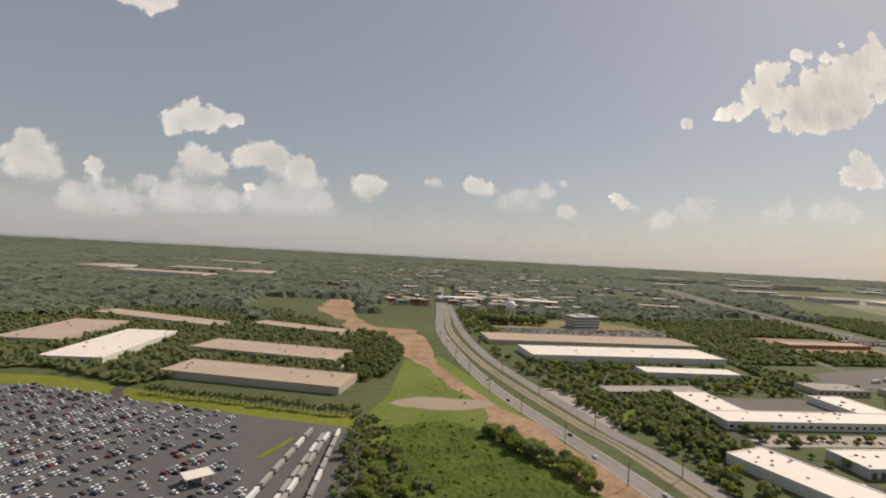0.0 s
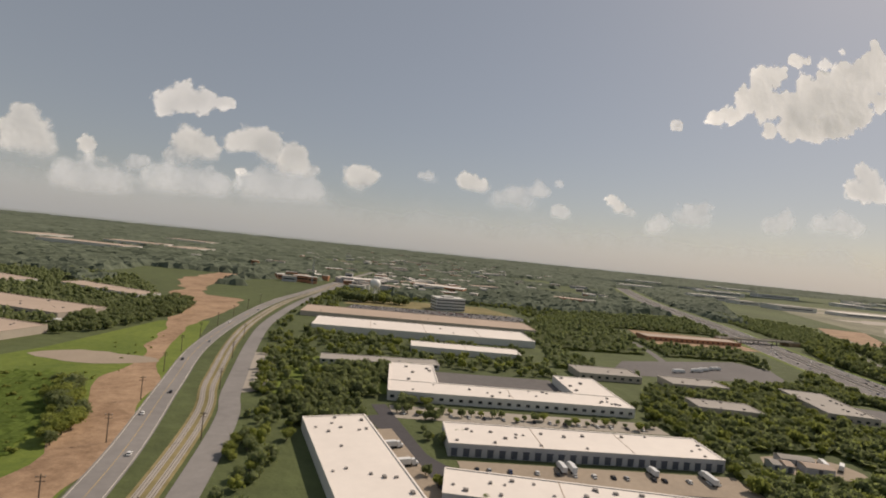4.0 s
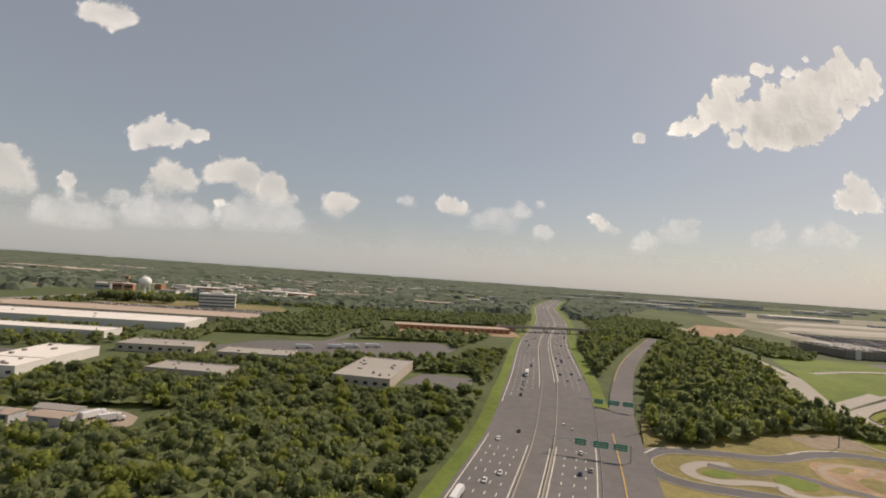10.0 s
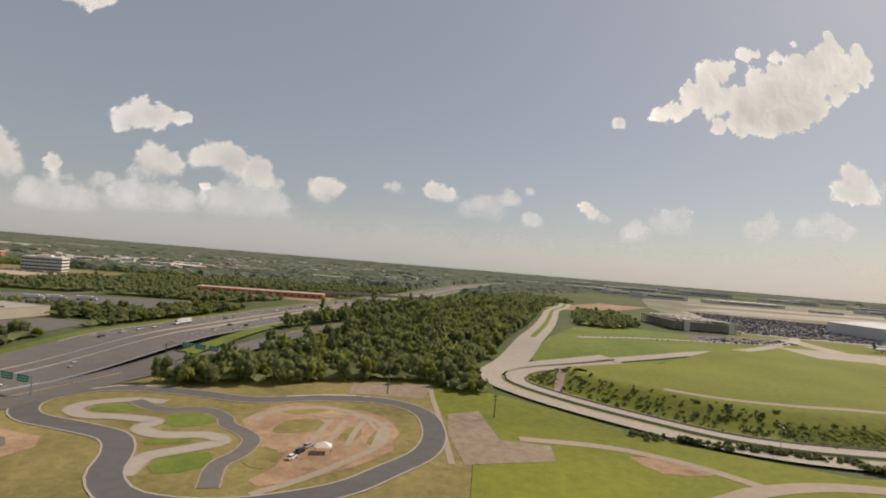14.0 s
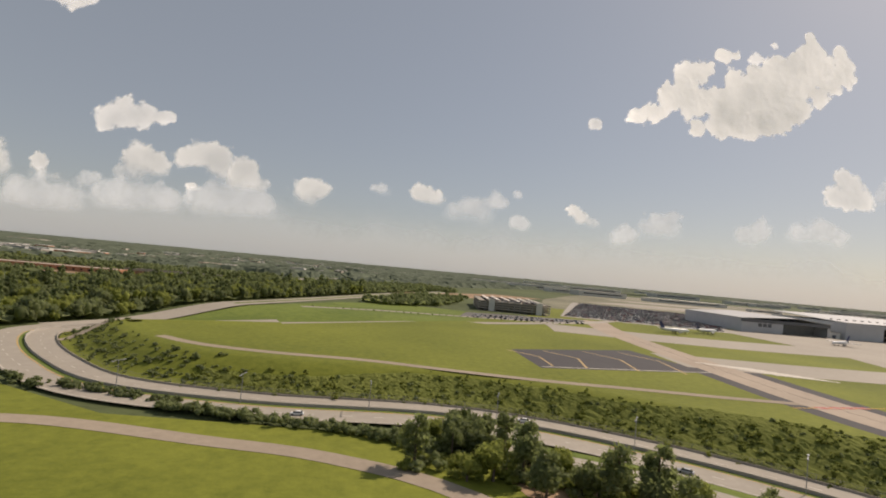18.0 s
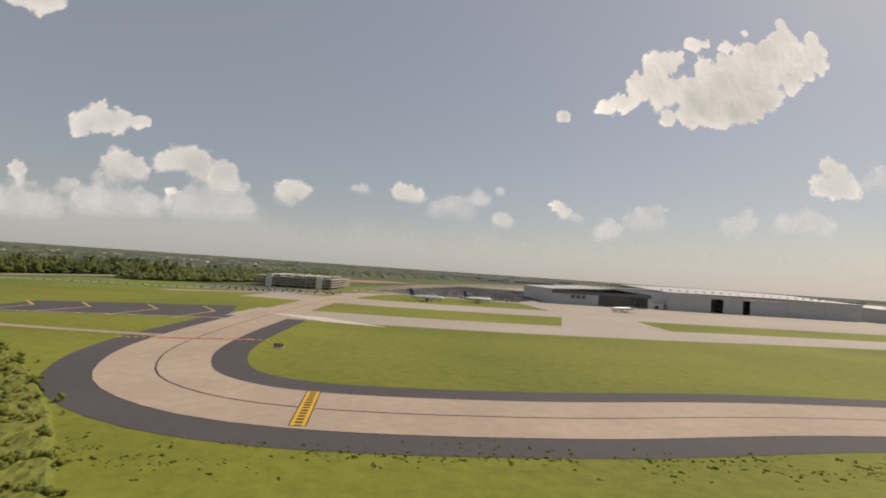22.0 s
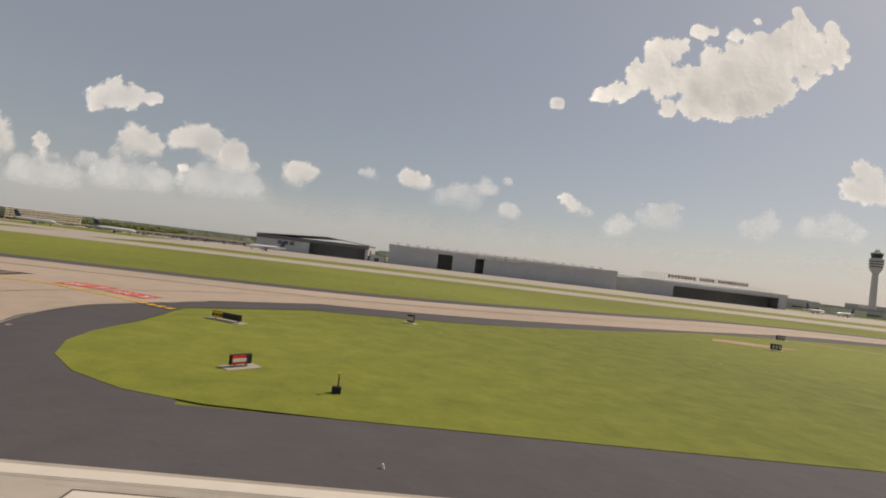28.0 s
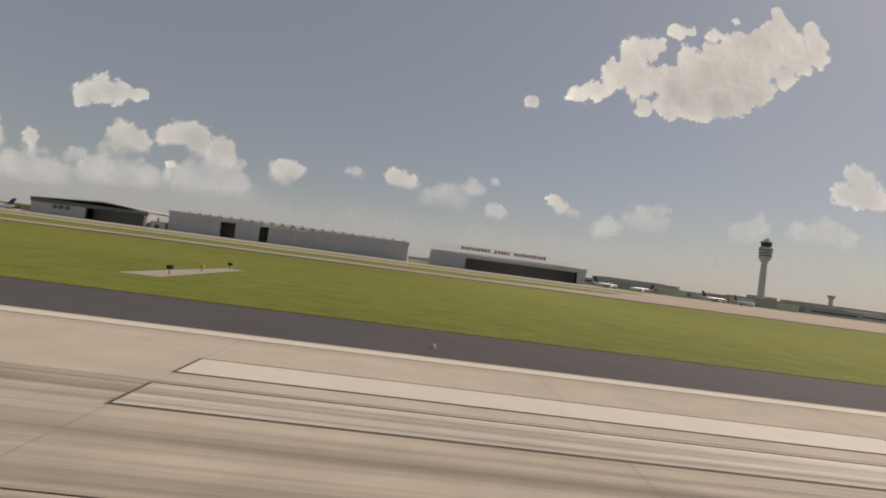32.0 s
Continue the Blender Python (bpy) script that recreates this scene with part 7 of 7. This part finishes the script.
# ---- lamps on the loop road ----
for k in range(9):
    x, y, a = along(LOOP, 0.3, 165 + 26 * k)
    lp = thing("street_lamp", pose(x, y, gz(x, y) + 0.1, 0, 0, a), "slender grey street lamp with two arms", "street lamp", "lamps on the loop road")
    part("pole", tube(bmesh.new(), 0, 0, 0, 6.0, 0.09, 0.05, 7), STEEL, lp)
    for s in (-1, 1):
        part("arm", boxes((-0.05, min(0, s * 1.4), 5.85, 0.05, max(0, s * 1.4), 5.95)), STEEL, lp)
        part("head", boxes((-0.15, s * 1.4 - 0.3, 5.75, 0.15, s * 1.4 + 0.3, 5.9)), STEEL, lp)
# mesh fence on the road barrier
fence = thing("chain_fence", pose(0, 0, 0), "grey chain-link fence beside the loop road", "fence")
pts = curve_points(LOOP, 3.0)
tt = np.gradient(pts, axis=0)
POST_ME = bpy.data.meshes.new("post")
pb = tube(bmesh.new(), 0, 0, 0, 1.25, 0.04, 0.04, 5)
pb.to_mesh(POST_ME)
pb.free()
POST_ME.materials.append(STEEL)
for i in range(len(pts)):
    if 640 < pts[i][0] < 800 and -20 < pts[i][1] < 125:
        n = np.array((-tt[i][1], tt[i][0])) / np.hypot(*tt[i])
        q = pts[i] - n * 8.6
        piece("post", POST_ME, fence, "", pose(q[0], q[1], gz(*pts[i]) + 0.1))
for z in (0.5, 0.85, 1.2):
    sel = [p for p in LOOP if 600 < p[0] < 830 and -60 < p[1] < 140]
    line = curve_points(sel, 4.0)
    t = np.gradient(line, axis=0)
    nn = np.stack([-t[:, 1], t[:, 0]], 1) / np.hypot(t[:, 0], t[:, 1])[:, None]
    vv, ff = [], []
    for p, n in zip(line, nn):
        q = p - n * 8.6
        vv += [(q[0], q[1], gz(*p) + 0.1 + z), (q[0], q[1], gz(*p) + 0.14 + z)]
    ff = [(2 * i, 2 * i + 1, 2 * i + 3, 2 * i + 2) for i in range(len(line) - 1)]
    piece("wire", mesh_of("wire", vv, ff, STEEL), fence)


# ---- gantries, bridge, tents ----
SIGNGREEN = material("green_road_sign", (0.03, 0.28, 0.18), 0.5, 0.08, 1, 0.1)
for d, offs in ((246, (-25, -4)), (300, (-33, -13))):
    ax, ay, a = along(MOTORWAY, offs[0], d)
    gt = thing("sign_gantry", pose(ax, ay, gz(ax, ay) + 0.1, 0, 0, a + 90), "steel gantry with green road signs over the motorway", "sign gantry")
    w = offs[1] - offs[0]
    for u in (0, w):
        part("post", tube(bmesh.new(), u, 0, -0.3, 4.6, 0.16, 0.14, 8), STEEL, gt)
    for z in (3.6, 4.3):
        part("beam", boxes((0, -0.08, z, w, 0.08, z + 0.14)), STEEL, gt)
    for k in range(8):
        part("brace", boxes((w * k / 8, -0.05, 3.6, w * k / 8 + 0.1, 0.05, 4.3)), STEEL, gt)
    for u0, u1 in ((1, 4.6), (6, 10), (12, 15)):
        if u1 < w:
            sg = part("sign_panel", boxes((u0, 0.1, 2.9, u1, 0.2, 4.6)), SIGNGREEN, gt, "green road sign panel")
            for r in range(2):
                part("text_bar", boxes((u0 + 0.4, 0.205, 3.3 + 0.6 * r, u1 - 0.5, 0.215, 3.5 + 0.6 * r)), WHITE, sg)
br = thing("road_bridge", pose(0, 0, 0), "pale concrete road bridge over the motorway", "bridge")
bx, by, ba = along(MOTORWAY, 0, 548)
br.matrix_basis = pose(bx, by, 0.1, 0, 0, 4)
part("deck", boxes((-46, -4, 3.2, 46, 4, 4.0)), PALECON, br)
for y in (-4, 3.75):
    part("parapet", boxes((-46, y, 4.0, 46, y + 0.25, 4.7)), PALECON, br)
for x in (-22, -2, 20):
    for y in (-2.5, 2.5):
        part("pier", tube(bmesh.new(), x, y, -0.5, 3.2, 0.5, 0.5, 10), PALECON, br)
for s in (-1, 1):
    part("abutment", boxes((min(s * 32, s * 46), -5, -0.5, max(s * 32, s * 46), 5, 3.19)), CLAY, br)
for x, y in ((521.2, 99), (522.2, 102), (523.4, 105)):
    car(x, y, 60, ("black", "silver", "white")[int(x) % 3], "cars by the kart track")
tent = thing("tent", pose(526.6, 102.5, gz(526.6, 102.5) + 0.05), "white pointed tent canopy on bare clay", "tent")
bm = bmesh.new()
vs = [bm.verts.new(p) for p in ((-1.6, -1.2, 1.3), (1.6, -1.2, 1.3), (1.6, 1.2, 1.3), (-1.6, 1.2, 1.3), (0, 0, 2.2))]
for i in range(4):
    bm.faces.new((vs[i], vs[(i + 1) % 4], vs[4]))
bm.faces.new(list(reversed(vs[:4])))
part("canopy", bm, ROOFWHITE, tent)
for x in (-1.5, 1.5):
    for y in (-1.1, 1.1):
        part("post", boxes((x - 0.05, y - 0.05, 0, x + 0.05, y + 0.05, 1.3)), STEEL, tent)


# ---- clouds ----
def cloud_material(name, dense, soft=0.8, colour=(0.9, 0.9, 0.9)):
    """White droplets that scatter and pass light; thin where the cloud is thin."""
    m = bpy.data.materials.new(name)
    m.use_nodes = True
    nt = m.node_tree
    nt.nodes.remove(nt.nodes["Principled BSDF"])
    d, t, tr = (nt.nodes.new("ShaderNodeBsdf" + k) for k in ("Diffuse", "Translucent", "Transparent"))
    d.inputs[0].default_value = (*colour, 1)
    t.inputs[0].default_value = (*colour, 1)
    a, b = nt.nodes.new("ShaderNodeMixShader"), nt.nodes.new("ShaderNodeMixShader")
    nt.links.new(d.outputs[0], a.inputs[1])
    nt.links.new(t.outputs[0], a.inputs[2])
    th = nt.nodes.new("ShaderNodeAttribute")
    th.attribute_name = "thickness"
    co = nt.nodes.new("ShaderNodeTexCoord")
    n = nt.nodes.new("ShaderNodeTexNoise")
    n.inputs["Scale"].default_value = 0.018
    n.inputs["Detail"].default_value = 5
    n.inputs["Roughness"].default_value = 0.68
    nt.links.new(co.outputs["Object"], n.inputs["Vector"])
    ad = nt.nodes.new("ShaderNodeMath")
    ad.operation = 'MULTIPLY_ADD'
    ad.inputs[1].default_value = 0.3
    nt.links.new(n.outputs["Fac"], ad.inputs[0])
    nt.links.new(th.outputs["Fac"], ad.inputs[2])
    r = nt.nodes.new("ShaderNodeMapRange")
    r.inputs["From Min"].default_value, r.inputs["From Max"].default_value = 0.16, soft
    r.inputs["To Min"].default_value, r.inputs["To Max"].default_value = 0.0, dense
    r.interpolation_type = 'SMOOTHSTEP'
    nt.links.new(ad.outputs[0], r.inputs["Value"])
    nt.links.new(r.outputs["Result"], b.inputs[0])
    # thin parts let the sun behind them through, thick ones keep it off
    thick = nt.nodes.new("ShaderNodeMapRange")
    thick.inputs["From Min"].default_value, thick.inputs["From Max"].default_value = 0.15, 1.25
    thick.inputs["To Min"].default_value, thick.inputs["To Max"].default_value = 1.0, 0.0
    body = nt.nodes.new("ShaderNodeAttribute")
    body.attribute_name = "body"
    nt.links.new(body.outputs["Fac"], thick.inputs["Value"])
    nt.links.new(thick.outputs["Result"], a.inputs[0])
    nt.links.new(tr.outputs[0], b.inputs[1])
    # extra translucency put on the rims, which shine as forward-scattered light would
    rim, glow = nt.nodes.new("ShaderNodeMixShader"), nt.nodes.new("ShaderNodeAddShader")
    fwd, off = nt.nodes.new("ShaderNodeBsdfTranslucent"), nt.nodes.new("ShaderNodeMapRange")
    fwd.inputs[0].default_value = (0.46, 0.457, 0.45, 1)
    off.inputs["From Min"].default_value, off.inputs["From Max"].default_value = 0.1, 1.2
    off.inputs["To Min"].default_value, off.inputs["To Max"].default_value = 1.0, 0.1
    nt.links.new(body.outputs["Fac"], off.inputs["Value"])
    nt.links.new(off.outputs["Result"], rim.inputs[0])
    nt.links.new(fwd.outputs[0], rim.inputs[2])
    nt.links.new(a.outputs[0], glow.inputs[0])
    nt.links.new(rim.outputs[0], glow.inputs[1])
    nt.links.new(glow.outputs[0], b.inputs[2])
    nt.links.new(b.outputs[0], nt.nodes["Material Output"].inputs["Surface"])
    return m


CLOUD, SOFTCLOUD = cloud_material("bright_cloud", 0.97, 0.62), cloud_material("soft_cloud", 0.75, 0.75)
LOWCLOUD, HAZE = cloud_material("low_cloud", 0.55, 0.95, (0.82, 0.85, 0.9)), cloud_material("haze_bank", 0.45, 1.2, (0.68, 0.74, 0.84))


def billow(x, z, s):
    """Rounded bumps with sharp creases between them."""
    return sum((2.2 * abs(noise.noise((x * s * f, z * s * f, 7.3 * f))) - 0.55) / f ** 0.72 for f in (1, 2.1, 4.3, 8.7, 17.0))


def skin(name, depth, x0, x1, z0, z1, cell, mat, field, label, bulge):
    """A sheet of cloud in the sky: as thick at each place as the field says."""
    nx, nz = int((x1 - x0) / cell) + 1, int((z1 - z0) / cell) + 1
    V, T, B, F = [], [], [], []
    idx = -np.ones((nx, nz), int)
    for i in range(nx):
        for k in range(nz):
            x, z = x0 + i * cell, z0 + k * cell
            u, smooth = field(x, z)
            if u > -0.2:
                idx[i, k] = len(V)
                V.append((x, depth - bulge * math.sqrt(max(smooth, 0.0)), z))
                T.append(u)
                B.append(smooth)
    for i in range(nx - 1):
        for k in range(nz - 1):
            q = (idx[i, k], idx[i + 1, k], idx[i + 1, k + 1], idx[i, k + 1])
            if min(q) >= 0:
                F.append(q)
    me = mesh_of(name, V, F, mat, True)
    at = me.attributes.new("thickness", 'FLOAT', 'POINT')
    at.data.foreach_set("value", np.array(T, np.float32))
    at = me.attributes.new("body", 'FLOAT', 'POINT')
    at.data.foreach_set("value", np.array(B, np.float32))
    return me


def cloud(depth, lobes, mat, label, cell, grow=1.25, rough=0.42, fade=False, sharp=3.2):
    """A heaped cloud grown from a few lobes: x, z, radius. A low one fades into the haze under it."""
    L = np.array(lobes, float)
    L[:, 2] *= grow
    big = L[:, 2].mean()
    lo, hi = (L[:, 1] - L[:, 2]).min(), (L[:, 1] + L[:, 2]).max()

    def field(x, z):
        # eddies push the outline about, so that no lobe stays round
        wx, wz = x, z
        for f, a in ((0.6, 0.26), (1.5, 0.16), (3.4, 0.09)):
            n = noise.noise_vector((x * f / big, z * f / big, 4.0 * f))
            wx, wz = wx + a * big * n[0], wz + a * big * n[1]
        d = 1 - ((L[:, 0] - wx) ** 2 + ((L[:, 1] - wz) * np.where(wz < L[:, 1], 1.25, 1.0)) ** 2) / L[:, 2] ** 2
        b = float(np.log(np.exp(sharp * d.clip(-3, 1)).sum()) / sharp) - 0.14
        if b < -0.6:
            return -1.0, b
        u = b + rough * billow(x, z, 1.1 / big) * (1 - 0.8 * smoothstep(0.15, 0.6, b))
        if fade:
            u = (u + 0.2) * smoothstep(lo, lo + 0.8 * (hi - lo), z) - 0.2
        e = 1 - ((L[:, 0] - x) ** 2 + (L[:, 1] - z) ** 2) / (1.5 * L[:, 2]) ** 2
        body = float(np.log(np.exp(1.6 * e.clip(-3, 1)).sum()) / 1.6) - 0.45
        return u, 0.5 * body + 0.22 * rough * billow(x, z, 0.6 / big)
    me = skin("cloud", depth, (L[:, 0] - 1.4 * L[:, 2]).min(), (L[:, 0] + 1.4 * L[:, 2]).max(), lo - 0.4 * big, hi + 0.4 * big, cell, mat, field, label, big * 0.16)
    return tagged(piece("cloud", me), label, "cloud", "clouds in the sky")


def haze_field(x, z):
    top = 365 + 110 * noise.noise((x * 0.0012, 0, 1)) + 60 * noise.noise((x * 0.005, 0, 2))
    u = smoothstep(0, 1, (top + 230 - z) / 520) * 1.3 - 0.1 + 0.1 * noise.noise((x * 0.002, z * 0.006, 9))
    return u, 0.6


hz = skin("haze_bank", 4060, -4600, 6300, -20, 660, 40, HAZE, haze_field, "", 0.0)
tagged(piece("haze_bank", hz), "pale summer haze along the horizon", "haze", "", "structure")
cloud(2263, [(1861, 830, 50), (1948, 863, 62), (2016, 939, 68), (1999, 1005, 40), (2104, 1087, 68), (2176, 1108, 63), (2283, 1192, 52), (2344, 1206, 29), (2096, 1006, 80), (2150, 921, 86), (2234, 966, 80),
             (2169, 810, 51), (2266, 832, 63), (2352, 1073, 64), (2310, 941, 104), (2451, 1110, 52), (2433, 979, 116), (2577, 1150, 100), (2599, 1211, 47), (2714, 1251, 71)]
      + [(2748, 1357, 43), (2770, 1306, 54), (2557, 1030, 129), (2683, 1104, 142), (2809, 1204, 101), (2923, 1304, 54), (2954, 1236, 72), (2984, 1167, 54), (2878, 1142, 72), (2415, 850, 69), (2566, 867, 58),
         (2615, 920, 82), (2729, 969, 59), (2830, 1052, 54), (2340, 860, 76), (2490, 880, 80), (2520, 940, 90), (2660, 985, 80)],
      CLOUD, "large bright heaped cloud with a grey base", 5.0, 1.1, 0.46, False, 3.2)
for lobes in ([(1648, 775, 34), (1670, 770, 26)], [(2458, 1204, 42)], [(2560, 1290, 22)]):
    cloud(2263, lobes, SOFTCLOUD, "tiny white puff of cloud", 4)
cloud(3477, [(-1079, 806, 88), (-974, 850, 92), (-844, 856, 78), (-749, 838, 54), (-1071, 735, 60), (-692, 840, 30), (-960, 785, 78), (-860, 795, 66)], SOFTCLOUD, "small bright heaped cloud", 8, 1.15)
cloud(3000, [(-1100, 1335, 100), (-1193, 1345, 70), (-1010, 1345, 56)], SOFTCLOUD, "faint white cloud high up", 8)
BRIGHT = [[(-2092, 566, 150), (-2020, 444, 129), (-2142, 669, 86), (-1989, 339, 107), (-2180, 491, 128)], [(-1724, 522, 65), (-1693, 415, 76), (-1611, 402, 55), (-1738, 553, 44)],
          [(-1072, 643, 112), (-962, 599, 101), (-1097, 481, 123), (-915, 547, 90), (-1182, 495, 78)], [(-776, 654, 79), (-671, 690, 102), (-540, 682, 103), (-500, 721, 69), (-459, 529, 103), (-490, 618, 92)],
          [(-680, 448, 50)], [(-336, 636, 92), (-281, 525, 115), (-389, 491, 103), (-186, 466, 92), (-365, 586, 69)], [(125, 546, 105), (241, 535, 94), (158, 432, 94), (48, 385, 65)],
          [(1028, 585, 85), (1118, 546, 85), (977, 604, 60)], [(2261, 601, 63), (2321, 530, 76), (2432, 490, 76)], [(4689, 1168, 90), (4803, 1087, 120), (4611, 981, 90), (4920, 970, 105), (4724, 960, 110)]]
PALE = [[(-1381, 428, 88), (-1439, 399, 62)], [(-1205, 313, 177), (-850, 327, 135), (-1019, 332, 156)], [(-1507, 270, 153), (-1803, 250, 173), (-1664, 243, 152)],
        [(-571, 333, 182), (-288, 362, 161), (-421, 372, 160), (-155, 376, 116)], [(700, 587, 67), (638, 604, 38)], [(1407, 526, 110), (1605, 596, 87), (1491, 436, 123), (1287, 465, 98)],
        [(1780, 665, 50)], [(1826, 419, 87), (1772, 451, 62)], [(2738, 430, 103), (2660, 371, 102)], [(2982, 531, 130), (3117, 636, 65), (3099, 490, 130), (2932, 448, 103)],
        [(3765, 526, 106), (3940, 596, 121), (3857, 481, 133)], [(4300, 560, 150), (4511, 625, 148), (4678, 587, 139)], [(5233, 1031, 170), (5437, 1027, 190), (5090, 984, 101)]]
for lobes in BRIGHT:
    cloud(3950, lobes, SOFTCLOUD, "bright heaped cloud rising from the haze", 10, 1.25, 0.42, lobes[0][1] < 1000)
for lobes in PALE:
    cloud(3960, lobes, LOWCLOUD, "hazy pale heaped cloud low over the horizon", 12, 1.3, 0.42, True)
